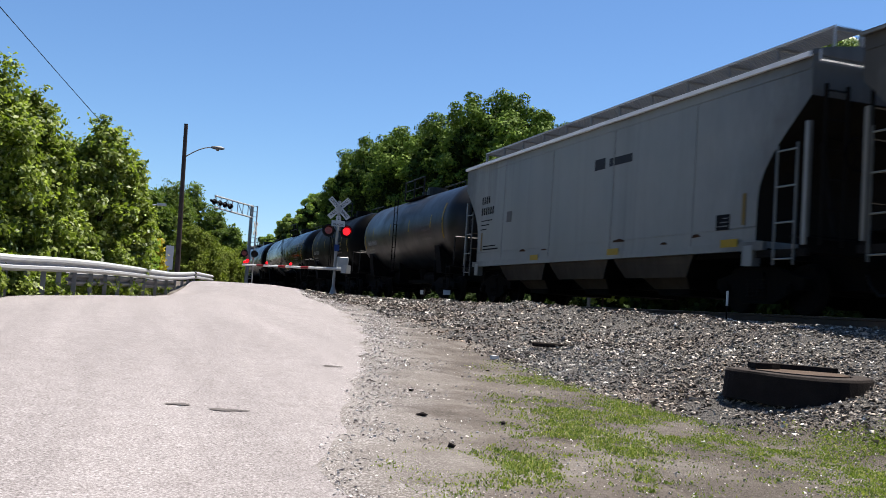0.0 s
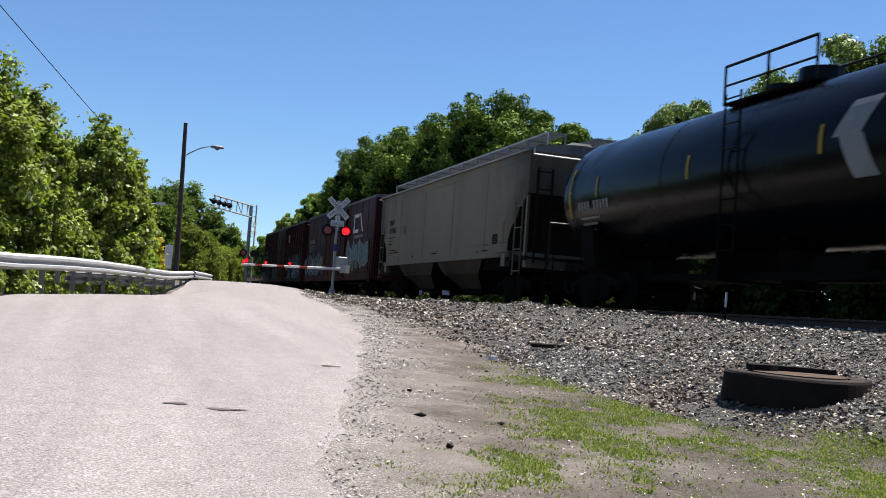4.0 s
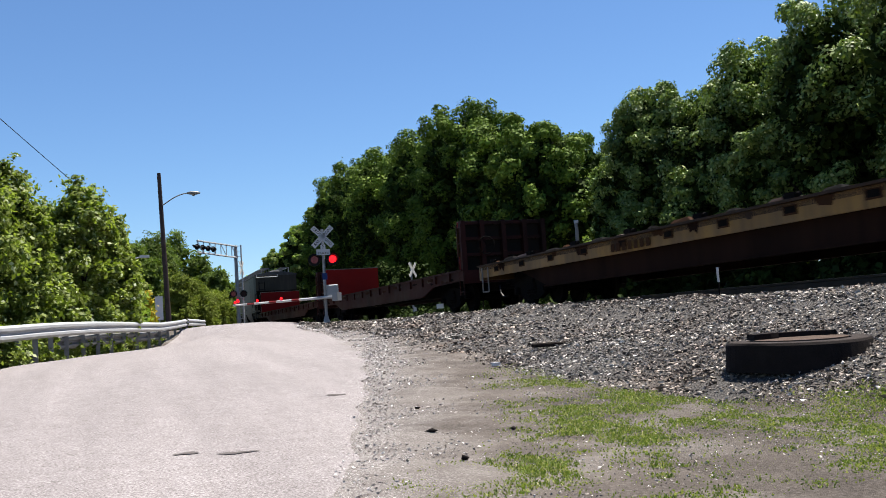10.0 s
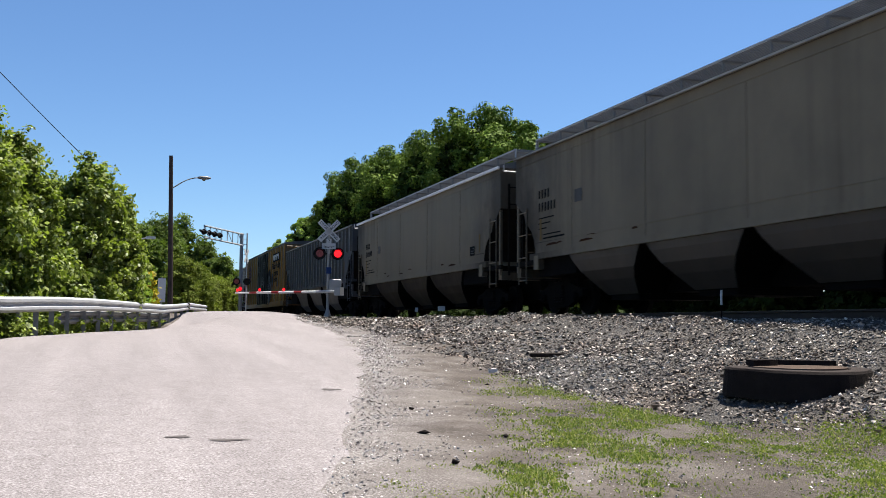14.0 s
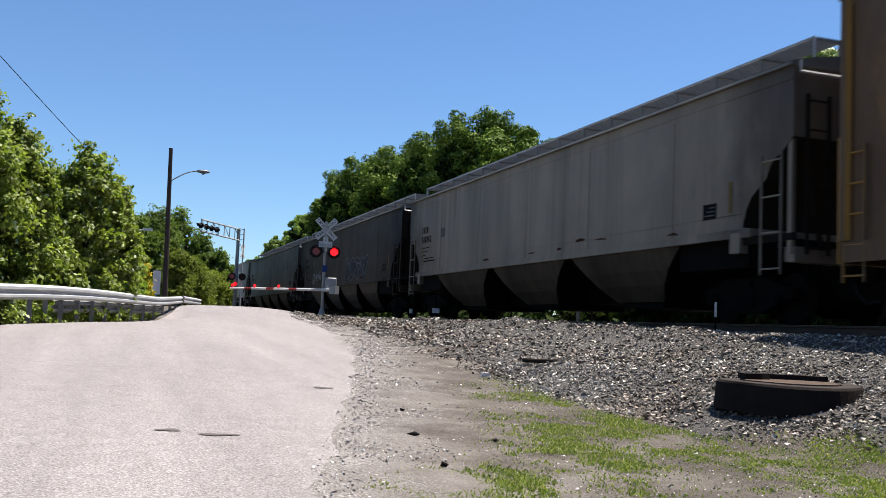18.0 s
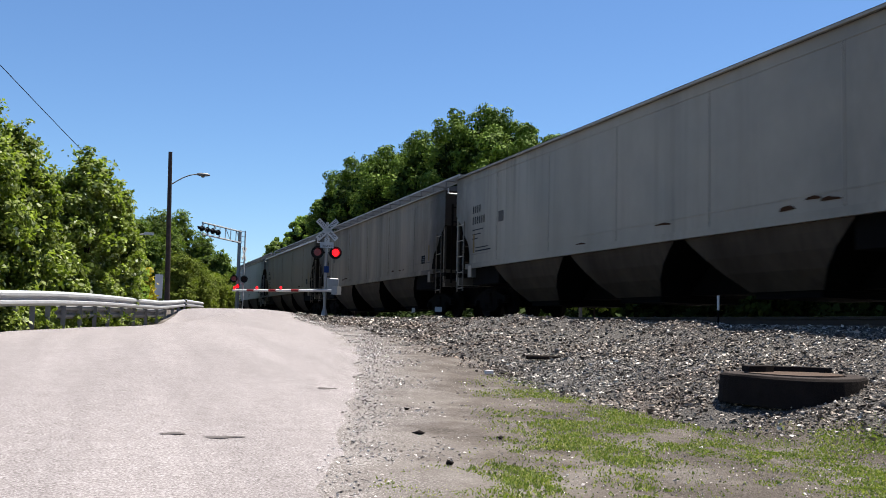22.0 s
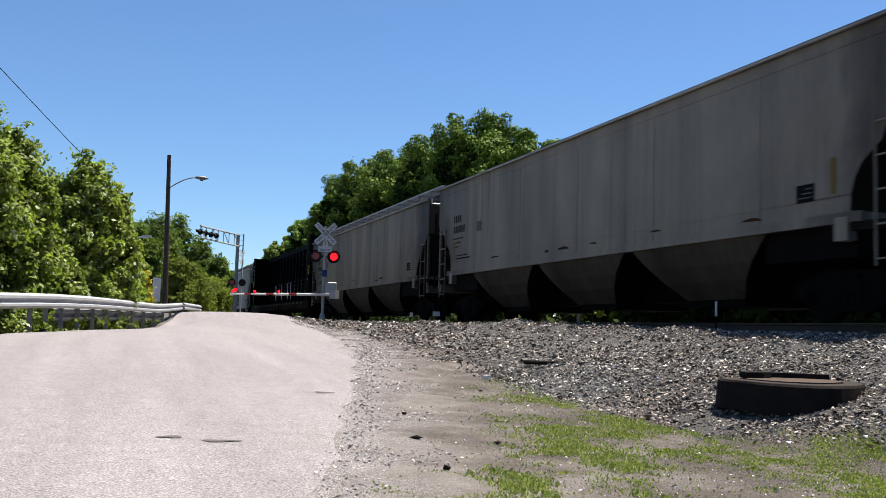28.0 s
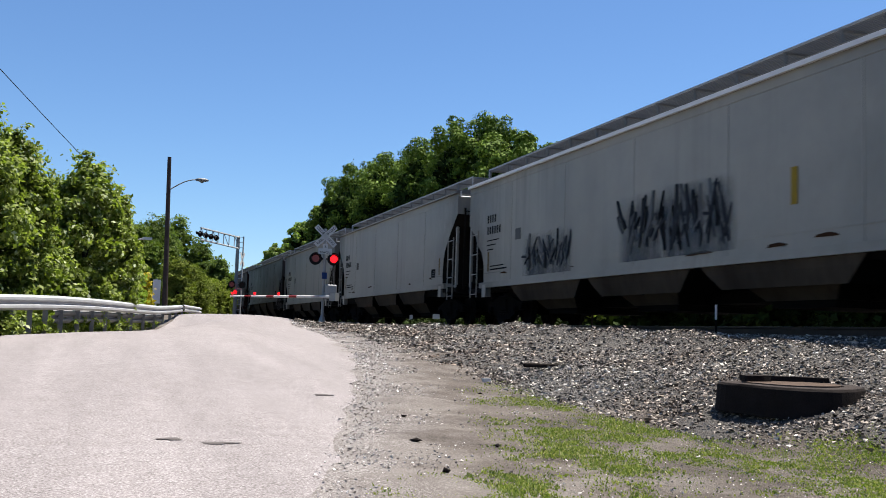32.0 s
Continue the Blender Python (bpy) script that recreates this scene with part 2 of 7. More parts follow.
M_LAMP = glow("lit_red_lens", (1.0, 0.004, 0.008), 1.2)
M_LAMP_FAINT = glow("faint_red_lens", (1.0, 0.03, 0.03), 0.014, 0.03)
M_LAMP_DIM = plain("dark_red_lens", (0.0231, 0.00462, 0.00462), 0.25, 0, 0.1, 5, 0.02)
M_GLASS = plain("lamp_glass", (0.193, 0.2, 0.193), 0.2, 0, 0.1, 5, 0.02)
M_TAR = plain("faded_tar", (0.0963, 0.0847, 0.0809), 0.9, 0, 0.4, 9, 0.3)
M_CONCRETE = plain("dark_old_concrete", (0.017, 0.0135, 0.0125), 0.9, 0, 0.45, 5, 0.6)
# lighter concrete colour for the sunlit top of the ring
M_RIM = plain("sunlit_concrete_rim", (0.042, 0.034, 0.031), 0.9, 0, 0.4, 7, 0.5)
M_LID = plain("rusty_lid", (0.085, 0.06, 0.047), 0.85, 0.1, 0.45, 6, 0.5)
M_TIE = plain("old_tie_wood", (0.0212, 0.0173, 0.0146), 0.95, 0, 0.5, 5, 0.5)
M_RAIL = plain("rail_steel", (0.0616, 0.0423, 0.0327), 0.55, 0.5, 0.3, 3, 0.1)
M_SHINE = plain("polished_railhead", (0.193, 0.189, 0.185), 0.3, 0.9, 0.1, 3, 0.03)
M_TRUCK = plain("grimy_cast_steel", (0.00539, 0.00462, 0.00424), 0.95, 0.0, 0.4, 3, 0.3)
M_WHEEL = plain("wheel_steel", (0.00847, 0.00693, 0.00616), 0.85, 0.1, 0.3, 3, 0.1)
M_PINK = plain("litter_white", (0.616, 0.601, 0.585), 0.6, 0, 0.1, 5, 0.05)
M_YELLOW = plain("yellow_reflector", (0.286, 0.185, 0.0139), 0.5, 0, 0.15, 4, 0.02)
M_GRAF_W = plain("pale_spray_paint", (0.193, 0.204, 0.204), 0.7, 0, 0.3, 3, 0.02)
M_GRAF_M = plain("grey_spray_paint", (0.115, 0.119, 0.119), 0.8, 0, 0.5, 2.5, 0.02)
M_GRAF_T = plain("teal_spray_paint", (0.0616, 0.123, 0.115), 0.7, 0, 0.35, 3, 0.02)
M_GRAF_D = plain("dark_spray_paint", (0.0193, 0.0212, 0.025), 0.7, 0, 0.3, 3, 0.02)
M_PURPLE = plain("purple_spray_paint", (0.055, 0.022, 0.06), 0.8, 0, 0.35, 3, 0.02)
# white that stands in for sunlight along the eave lip
M_EAVE_SUNLIT = plain("sunlit_eave_white", (0.72, 0.71, 0.69), 0.5, 0, 0.12, 2, 0.02)
M_DECAL = plain("white_stencil", (0.2, 0.2, 0.193), 0.7, 0, 0.2, 4, 0.02)
# thin sprayed paint: patchy in bands, fading out upwards
M_MIST, mist_tree, mist_bsdf = node_material("misty_spray_paint")
mist_bsdf.inputs["Base Color"].default_value, mist_bsdf.inputs["Roughness"].default_value = (0.13, 0.145, 0.15, 1), 0.75
mist_bsdf.inputs["Specular IOR Level"].default_value = 0.1
mist_box = mist_tree.nodes.new("ShaderNodeTexCoord")
mist_sep = mist_tree.nodes.new("ShaderNodeSeparateXYZ")
mist_tree.links.new(mist_box.outputs["Generated"], mist_sep.inputs[0])
mist_low = ramp(mist_tree, mist_sep.outputs[2], [(0.0, (0.75, 0.75, 0.75)), (0.55, (0.7, 0.7, 0.7)), (1.0, (0, 0, 0))])
mist_side = ramp(mist_tree, mist_sep.outputs[1], [(0.0, (0, 0, 0)), (0.12, (1, 1, 1)), (0.85, (1, 1, 1)), (1.0, (0, 0, 0))])
mist_bands = ramp(mist_tree, noise_tex(mist_tree, 1.6, 5, 0.65, (1, 1, 0.4)), [(0.36, (0.08, 0.08, 0.08)), (0.62, (1, 1, 1))])
mist_tree.links.new(mix(mist_tree, 1.0, mix(mist_tree, 1.0, mist_low, mist_side, "MULTIPLY"), mist_bands, "MULTIPLY"), mist_bsdf.inputs["Alpha"])
M_BLUE = plain("blue_sign_sheet", (0.0154, 0.0385, 0.135), 0.5, 0, 0.1, 5, 0.02)


# ---- mesh helpers ----
def part(name, bm, material, parent=None, label="", smooth=False):
    """Links a bmesh (or a ready mesh) as one mesh object under a thing or a part."""
    if isinstance(bm, bpy.types.Mesh):
        me = bm
    else:
        me = bpy.data.meshes.new(name)
        bmesh.ops.recalc_face_normals(bm, faces=bm.faces)
        bm.to_mesh(me)
        bm.free()
        if smooth:
            for p in me.polygons:
                p.use_smooth = True
        me.materials.append(material)
    ob = new(name, me)
    if parent is not None:
        ob.parent = parent
    if label:
        ob["label"] = label
    return ob


def box(bm, x0, x1, y0, y1, z0, z1):
    vs = [bm.verts.new((x, y, z)) for z in (z0, z1) for y in (y0, y1) for x in (x0, x1)]
    for f in ((0, 2, 3, 1), (4, 5, 7, 6), (0, 1, 5, 4), (2, 6, 7, 3), (0, 4, 6, 2), (1, 3, 7, 5)):
        bm.faces.new([vs[i] for i in f])


def loft(bm, rings, cap=True, closed=True):
    rows = [[bm.verts.new(p) for p in r] for r in rings]
    n = len(rows[0])
    for a, b in zip(rows, rows[1:]):
        for i in range(n if closed else n - 1):
            j = (i + 1) % n
            bm.faces.new((a[i], a[j], b[j], b[i]))
    if cap:
        bm.faces.new(rows[0][::-1])
        bm.faces.new(rows[-1])


def prism(bm, poly, axis, a, b):
    """A polygon of two coordinates drawn out along the third axis, from a to b."""
    def at(p, s):
        return (s, p[0], p[1]) if axis == "x" else (p[0], s, p[1]) if axis == "y" else (p[0], p[1], s)
    loft(bm, [[at(p, a) for p in poly], [at(p, b) for p in poly]])


def rod(bm, p, q, r, seg=6, r2=None):
    p, q = Vector(p), Vector(q)
    d = (q - p).normalized()
    u = d.orthogonal().normalized()
    v = d.cross(u)
    rings = []
    for c, rr in ((p, r), (q, r if r2 is None else r2)):
        rings.append([c + rr * (math.cos(2 * math.pi * i / seg) * u + math.sin(2 * math.pi * i / seg) * v) for i in range(seg)])
    loft(bm, rings)


def one(fn, *args):
    bm = bmesh.new()
    fn(bm, *args)
    return bm


def from_arrays(name, verts, faces, material):
    me = bpy.data.meshes.new(name)
    me.vertices.add(len(verts))
    me.vertices.foreach_set("co", np.asarray(verts, dtype=np.float32).ravel())
    faces = np.asarray(faces, dtype=np.int32)
    k = faces.shape[1]
    me.loops.add(faces.size)
    me.loops.foreach_set("vertex_index", faces.ravel())
    me.polygons.add(len(faces))
    me.polygons.foreach_set("loop_start", np.arange(0, faces.size, k, dtype=np.int32))
    me.update(calc_edges=True)
    me.materials.append(material)
    return me


SHARED = {}


def shared(key, build, material, smooth=False):
    """A mesh that alike parts share."""
    k = (key, material.name)
    if k not in SHARED:
        bm = bmesh.new()
        build(bm)
        bmesh.ops.recalc_face_normals(bm, faces=bm.faces)
        me = bpy.data.meshes.new(key if isinstance(key, str) else key[0])
        bm.to_mesh(me)
        bm.free()
        for p in me.polygons:
            p.use_smooth = smooth
        me.materials.append(material)
        SHARED[k] = me
    return SHARED[k]


def placed(name, me, parent, m, label=""):
    ob = part(name, me, None, parent, label)
    ob.matrix_basis = m
    return ob


def lettering(name, text, size, material, parent, m, label="", align="CENTER"):
    cu = bpy.data.curves.new(name, "FONT")
    cu.body, cu.size, cu.align_x, cu.align_y, cu.extrude = text, size, align, "CENTER", 0.002
    cu.resolution_u = 3
    cu.materials.append(material)
    ob = new(name, cu)
    ob.parent = parent
    ob.matrix_basis = m
    if label:
        ob["label"] = label
    return ob

# ---- lie of the land ----
TX = 11.6  # middle of the track; rail tops at z = 0
LAND_Y = [-50, 2, 6, 10, 14.5, 20, 27, 35, 42, 60, 4000]
LAND_Z = [-1.5, -1.45, -1.25, -1.08, -0.82, -0.6, -0.38, -0.12, 0.0, 0.0, 0.0]


def ease(t):
    t = np.clip(t, 0, 1)
    return t * t * (3 - 2 * t)


LATTICE = np.random.default_rng(41).uniform(0, 1, (64, 64))


def cloudy(x, y, scale):
    """Smooth value noise, 0 to 1."""
    u, v = np.asarray(x) * scale + 200.3, np.asarray(y) * scale + 200.7
    i, j = np.floor(u).astype(int), np.floor(v).astype(int)
    f, g = ease(u - i), ease(v - j)
    at = lambda p, q: LATTICE[p % 64, q % 64]
    return (at(i, j) * (1 - f) + at(i + 1, j) * f) * (1 - g) + (at(i, j + 1) * (1 - f) + at(i + 1, j + 1) * f) * g


def land(x, y):
    x, y = np.asarray(x, dtype=float), np.asarray(y, dtype=float)
    hump = np.interp(x, [-3, 2.3, 2.9, 3.4, 4.7, 6.2, 7.0, 8.0], [0.12, 0.12, 0.15, 0.19, 0.20, 0.20, 0.15, 0.0])  # the road heaves up before the rails
    b = np.interp(y, LAND_Y, LAND_Z) + hump * ease((y - 30) / 12) * ease((140 - y) / 60)
    b = np.where(x > TX + 4, b + (-0.5 - b) * ease((x - TX - 4) / 3) * ease((38 - y) / 4), b)
    rail_x = np.interp(y, [12.5, 19.8, 22.7, 28.6, 35.5, 42.4], [-4.6, -2.02, -1.1, 0.02, 1.5, 2.8])
    b = b - np.interp(y, [20, 24, 27, 31, 35, 37.2, 39.7, 42.5], [0, 0.08, 0.17, 0.29, 0.42, 0.31, 0.15, 0]) * ease((rail_x + 2.9 - x) / 2.5)
    d = np.abs(x - TX)
    f = np.clip((d - 2.5) / 3.8, 0, 1)
    z = np.where(d < 6.3, np.maximum(-0.2 * (1 - f) + b * f, b), b)
    # heaped ballast along the near shoulder
    heap = np.interp(y, [4, 8.8, 10.4, 11.6, 13, 17, 24, 30, 38], [0.02, 0.055, 0.09, 0.115, 0.16, 0.2, 0.15, 0.1, 0])
    return z + heap * (0.55 + 0.75 * cloudy(x, y, 0.9) + 0.3 * cloudy(x, y, 3.1)) * np.exp(-((x - 8.35) / 0.42) ** 2)


def sheet(name, xs, ys, height, material):
    gx, gy = np.meshgrid(xs, ys)
    v = np.stack([gx, gy, height(gx, gy)], -1).reshape(-1, 3)
    n = len(xs)
    i = (np.arange(len(ys) - 1)[:, None] * n + np.arange(n - 1)[None, :]).ravel()
    me = from_arrays(name, v, np.stack([i, i + 1, i + n + 1, i + n], 1), material)
    for p in me.polygons:
        p.use_smooth = True
    return me


def spread(near, far):
    """Grid lines: even near the camera, ever wider to the horizon."""
    out = list(near)
    step = near[1] - near[0]
    while out[-1] < far:
        step *= 1.45
        out.append(out[-1] + step)
    step = near[1] - near[0]
    while out[0] > -far:
        step *= 1.45
        out.insert(0, out[0] - step)
    return np.array(out)


def rough_land(x, y):
    z = land(x, y)
    wob = 0.02 * np.sin(x * 2.1 + y * 0.7) * np.sin(y * 1.7 - x * 0.9) + 0.012 * np.sin(x * 5.3) * np.sin(y * 4.1)
    return z + wob * (np.abs(x - TX) > 3) * (np.abs(y) < 120)


ground = tagged(part("ground", sheet("ground", spread(np.arange(-9, 19, 0.3), 3000), spread(np.arange(2, 48, 0.3), 3000), lambda x, y: rough_land(x, y) - 0.015, M_SOIL), None),
                "bare brown dirt with gravel and thin grass", "ground", kind="structure")


def road_right(y):
    return np.interp(y, [-6, 5.5, 7.1, 9.8, 13.3, 16.5, 21.3, 26.2, 33.7, 40, 46], [0.9, 1.2, 1.65, 2.4, 3.35, 4.1, 4.9, 5.45, 6.0, 7.2, 8.2])


def road_left(y):
    return np.interp(y, [-6, 19.3, 20.8, 22.0, 26.7, 31.0, 36.0, 39.0, 46], [-4.7, -1.98, -1.5, -1.1, -0.18, 0.72, 1.75, 2.3, 3.1])


def road_sheet():
    ys = np.arange(-6, 46.2, 0.4)
    us = np.linspace(0, 1, 22)
    gy, gu = np.meshgrid(ys, us, indexing="ij")
    wob = 0.05 * np.sin(gy * 3.1) + 0.04 * np.sin(gy * 7.7 + 1) + 0.02 * np.sin(gy * 17)
    l, r = road_left(gy), road_right(gy) + wob
    x = l + (r - l) * gu
    z = land(x, gy) + 0.02 + 0.03 * np.sin(math.pi * gu) - 0.03 * (gu > 0.99)
    n = len(us)
    i = (np.arange(len(ys) - 1)[:, None] * n + np.arange(n - 1)[None, :]).ravel()
    me = from_arrays("road", np.stack([x, gy, z], -1).reshape(-1, 3), np.stack([i, i + 1, i + n + 1, i + n], 1), M_ROAD)
    for p in me.polygons:
        p.use_smooth = True
    return me


tagged(part("road", road_sheet(), None), "pale sun-bleached asphalt road climbing to the crossing", "road", kind="structure")
# the crossing itself, level with the rails, on to the far side
bm = bmesh.new()
for x0, x1 in ((6.6, TX - 0.85), (TX - 0.62, TX + 0.62), (TX + 0.85, 26.0)):
    prism(bm, [(x0, 43.5 + 0.3 * (x0 - 6)), (x1, 43.5 + 0.3 * (x1 - 6)), (x1, 56 + 0.5 * (x1 - 6)), (x0, 56 + 0.5 * (x0 - 6))], "z", -0.3, 0.03)
tagged(part("crossing_surface", bm, M_ROAD), "worn asphalt of the level crossing between the rails", "road", kind="structure")

def verge_z(x, y):
    d = x - road_right(y)
    return rough_land(x, y) + np.where((d < 2.1) & (d > -0.4), -0.006, -0.08)


vx, vy = np.arange(0.4, 10.0, 0.12), np.arange(3.0, 40, 0.2)
verge = sheet("gravel_verge", vx, vy, verge_z, M_VERGE)
gx, gy = np.meshgrid(vx, vy)
amount = np.clip(1 - (gx - road_right(gy)) / (1.25 + 0.02 * gy), 0, 1) * 0.47
verge.attributes.new("gravel", "FLOAT", "POINT").data.foreach_set("value", amount.ravel().astype(np.float32))
tagged(part("gravel_verge", verge, None), "dirt verge strewn with fine pale gravel along the road", "gravel", kind="structure")

# dark tar patches on the road
for cx, cy, w, h in ((0.46, 7.42, 0.09, 0.05), (0.8, 7.25, 0.14, 0.045), (2.27, 10.5, 0.11, 0.06)):
    bm = bmesh.new()
    ring = []
    for k in range(18):
        a = 2 * math.pi * k / 18
        rr = 1 + 0.25 * math.sin(3 * a + cx * 9) + 0.15 * math.sin(7 * a)
        px, py = cx + w * rr * math.cos(a), cy + h * rr * math.sin(a)
        u = (px - float(road_left(py))) / float(road_right(py) - road_left(py))
        ring.append((px, py, float(land(px, py)) + 0.026 + 0.03 * math.sin(math.pi * u)))
    bm.faces.new([bm.verts.new(p) for p in ring])
    tagged(part("tar_patch", bm, M_TAR), "dark tar patch on the pale road", "patch", kind="structure")


# ---- loose stones, gravel and grass ----
def rocks(name, pos, size, seed, material, sunk=False):
    """Angular stones, one joined mesh; sunk ones have no underside."""
    rng = np.random.default_rng(seed)
    base = np.array([(1, 0, 0), (-1, 0, 0), (0, 1, 0), (0, -1, 0), (0, 0, 1), (0, 0, -1)], float)
    tri = np.array([(0, 2, 4), (2, 1, 4), (1, 3, 4), (3, 0, 4), (2, 0, 5), (1, 2, 5), (3, 1, 5), (0, 3, 5)])
    n = len(pos)
    v = base[None] * (size[:, None, None] * rng.uniform(0.55, 1.25, (n, 6, 1))) + rng.normal(0, 0.22, (n, 6, 3)) * size[:, None, None]
    a = rng.uniform(0, 2 * np.pi, (n, 3))
    for k, (i, j) in enumerate(((0, 1), (1, 2), (0, 2))):
        c, s = np.cos(a[:, k])[:, None], np.sin(a[:, k])[:, None]
        p, q = v[:, :, i].copy(), v[:, :, j].copy()
        v[:, :, i], v[:, :, j] = c * p - s * q, s * p + c * q
    v[:, :, 2] *= 0.65
    v += pos[:, None]
    tri = tri[:4] if sunk else tri
    f = (tri[None] + 6 * np.arange(n)[:, None, None]).reshape(-1, 3)
    return from_arrays(name, v.reshape(-1, 3), f, material)


def scatter(n, x0, x1, y0, y1, seed, keep=None, power=1.0):
    rng = np.random.default_rng(seed)
    y = y0 + (y1 - y0) * rng.uniform(0, 1, n) ** power
    x = rng.uniform(x0, x1, n)
    if keep is not None:
        ok = keep(x, y, rng.uniform(0, 1, n))
        x, y = x[ok], y[ok]
    return np.stack([x, y, land(x, y)], 1), rng


def toe(y):
    return np.interp(y, [3, 6.3, 7.5, 10, 15, 25, 40], [6.8, 6.05, 5.55, 5.25, 5.4, 6.4, 6.9])


def ballast_keep(x, y, u):
    edge = toe(y)
    return (u < np.clip((x - edge + 0.5) / 1.0, 0, 1)) & ~((x < road_right(y) + 0.1)) & ~((y > 42) & (y < 60))


pos, rng = scatter(130000, 4.6, 10.4, 4.5, 42, 11, ballast_keep, 1.8)
size = np.clip(rng.lognormal(-4.2, 0.42, len(pos)), 0.006, 0.04) * (0.68 + 0.034 * pos[:, 1])
pos[:, 2] += size * rng.uniform(0.0, 0.9, len(pos))
tagged(part("ballast_stones", rocks("ballast_stones", pos, size, 12, M_STONE, True), None), "loose grey crushed-rock ballast along the track", "ballast", kind="stuff")
pos, rng = scatter(9000, 10.4, 18.5, 6, 42, 13)
size = rng.uniform(0.03, 0.06, len(pos)) * (0.9 + 0.02 * pos[:, 1])
tagged(part("track_ballast", rocks("track_ballast", pos, size, 14, M_STONE), None), "dark crushed rock under and beyond the rails", "ballast", kind="stuff")

pos, rng = scatter(34000, 4.8, 8.6, 4.6, 13.5, 15, ballast_keep)
size = np.clip(rng.lognormal(-4.3, 0.4, len(pos)), 0.006, 0.03)
pos[:, 2] += size * rng.uniform(0.1, 0.9, len(pos)) + 0.005
tagged(part("ballast_chips", rocks("ballast_chips", pos, size, 16, M_STONE, True), None), "small broken ballast chips at the foot of the bank", "ballast", kind="stuff")

# the bed of the ballast
bm_x = np.array([4.6, 4.8, 5.0, 5.2, 5.4, 5.6, 5.8, 6.0, 6.2, 6.5, 6.8, 7.2, 7.6, 7.9, 8.15, 8.4, 8.6, 8.8, 9.0, 9.2, 9.4, 9.6, 9.9, 10.4, 11.6, 12.8, 14.1, 15.6, 17.0, 17.9])


def bed_z(x, y):
    z = land(x, y) + 0.012
    return np.where(x < toe(y) + 0.9 * (cloudy(x, y, 1.3) - 0.5) + 0.5 * (cloudy(x, y, 3.6) - 0.5), land(x, y) - 0.05, z)


tagged(part("ballast_bed", sheet("ballast_bed", bm_x, np.concatenate([np.arange(-640, 0, 40), np.arange(0, 44, 0.4), np.arange(44, 800, 28)]), bed_z, M_BED), None),
       "grey crushed-rock bed of the railway", "ballast", kind="structure")


def gravel_keep(x, y, u):
    d = x - road_right(y)
    fade = np.where(d < 0.1, 0.06 + (d + 0.1) / 0.3, 1.1 - d / (0.6 + 0.04 * y) - 0.6 * (cloudy(x, y, 1.6) - 0.4))
    return (u < 0.6 * np.clip(fade, 0.0, 1) ** 1.2) & (x < toe(y) + 0.4)


pos, rng = scatter(180000, 0.2, 7.0, 4.6, 36, 21, gravel_keep, 1.9)
size = np.clip(rng.lognormal(-5.0, 0.45, len(pos)), 0.0025, 0.018) * (0.7 + 0.045 * pos[:, 1])
pos[:, 2] += size * 0.05 + np.where(pos[:, 0] < road_right(pos[:, 1]), 0.024, 0.0)
tagged(part("roadside_gravel", rocks("roadside_gravel", pos, size, 22, M_GRAVEL, True), None), "pale gravel along the edge of the road", "gravel", kind="stuff")
pos, rng = scatter(14000, 1.5, 6.5, 4.8, 24, 25, lambda x, y, u: (x > road_right(y)) & (x < toe(y)), 1.5)
size = np.clip(rng.lognormal(-5.4, 0.5, len(pos)), 0.002, 0.018) * (1 + 0.04 * pos[:, 1])
pos[:, 2] += size * 0.05 - 0.004
tagged(part("dirt_pebbles", rocks("dirt_pebbles", pos, size, 26, M_GRAVEL, True), None), "scattered pebbles on bare dirt", "gravel", kind="stuff")


def patchy(x, y):
    return 0.4 * cloudy(x, y, 1.1) + 0.3 * cloudy(x + 7, y, 2.7) + 0.3 * cloudy(x, y + 5, 6.5)


def grass_keep(x, y, u):
    e = np.interp(y, [4, 5.6, 6.6, 7.4, 9.9, 11.5, 14], [1.1, 1.4, 2.2, 2.9, 3.6, 4.1, 5.0])
    end = np.interp(y, [4, 6.3, 7.2, 8.5, 14], [8.0, 6.9, 5.7, 5.2, 5.4])
    inside = np.clip((x - e) / 0.9, 0, 1) * np.clip((end - x) / 0.5, 0, 1) * np.clip((13.4 - y) / 5.0, 0, 1)
    return u < inside * np.clip((patchy(x, y) - 0.41 + 0.26 * np.clip(x - 3.9, 0, 1.2) * np.clip(7.3 - y, 0, 1)) * 3.2, 0.03, 0.9) * (0.45 + 0.9 * cloudy(x, y, 9.0))


def blades(name, pos, height, seed, material, width=0.006):
    rng = np.random.default_rng(seed)
    n = len(pos)
    a = rng.uniform(0, 2 * np.pi, n)
    side = np.stack([np.cos(a), np.sin(a), np.zeros(n)], 1) * (width * rng.uniform(0.6, 1.5, n))[:, None]
    lean = rng.normal(0, 0.5, (n, 2)) * height[:, None]
    tip = pos + np.concatenate([lean, height[:, None]], 1)
    mid = pos + np.concatenate([lean * 0.3, 0.6 * height[:, None]], 1)
    v = np.stack([pos - side, pos + side, mid + side * 0.8, tip, mid - side * 0.8], 1)
    f = np.array([(0, 1, 2), (0, 2, 4), (4, 2, 3)])
    return from_arrays(name, v.reshape(-1, 3), (f[None] + 5 * np.arange(n)[:, None, None]).reshape(-1, 3), material)


pos, rng = scatter(380000, 1.5, 7.6, 4.3, 13.4, 31, grass_keep, 1.25)
h = rng.uniform(0.005, 0.02, len(pos)) * (0.5 + 1.1 * patchy(pos[:, 0], pos[:, 1]))
tagged(part("grass", blades("grass", pos, h, 32, M_GRASS, 0.0055), None), "thin patchy yellow-green grass on dirt", "grass", kind="stuff")


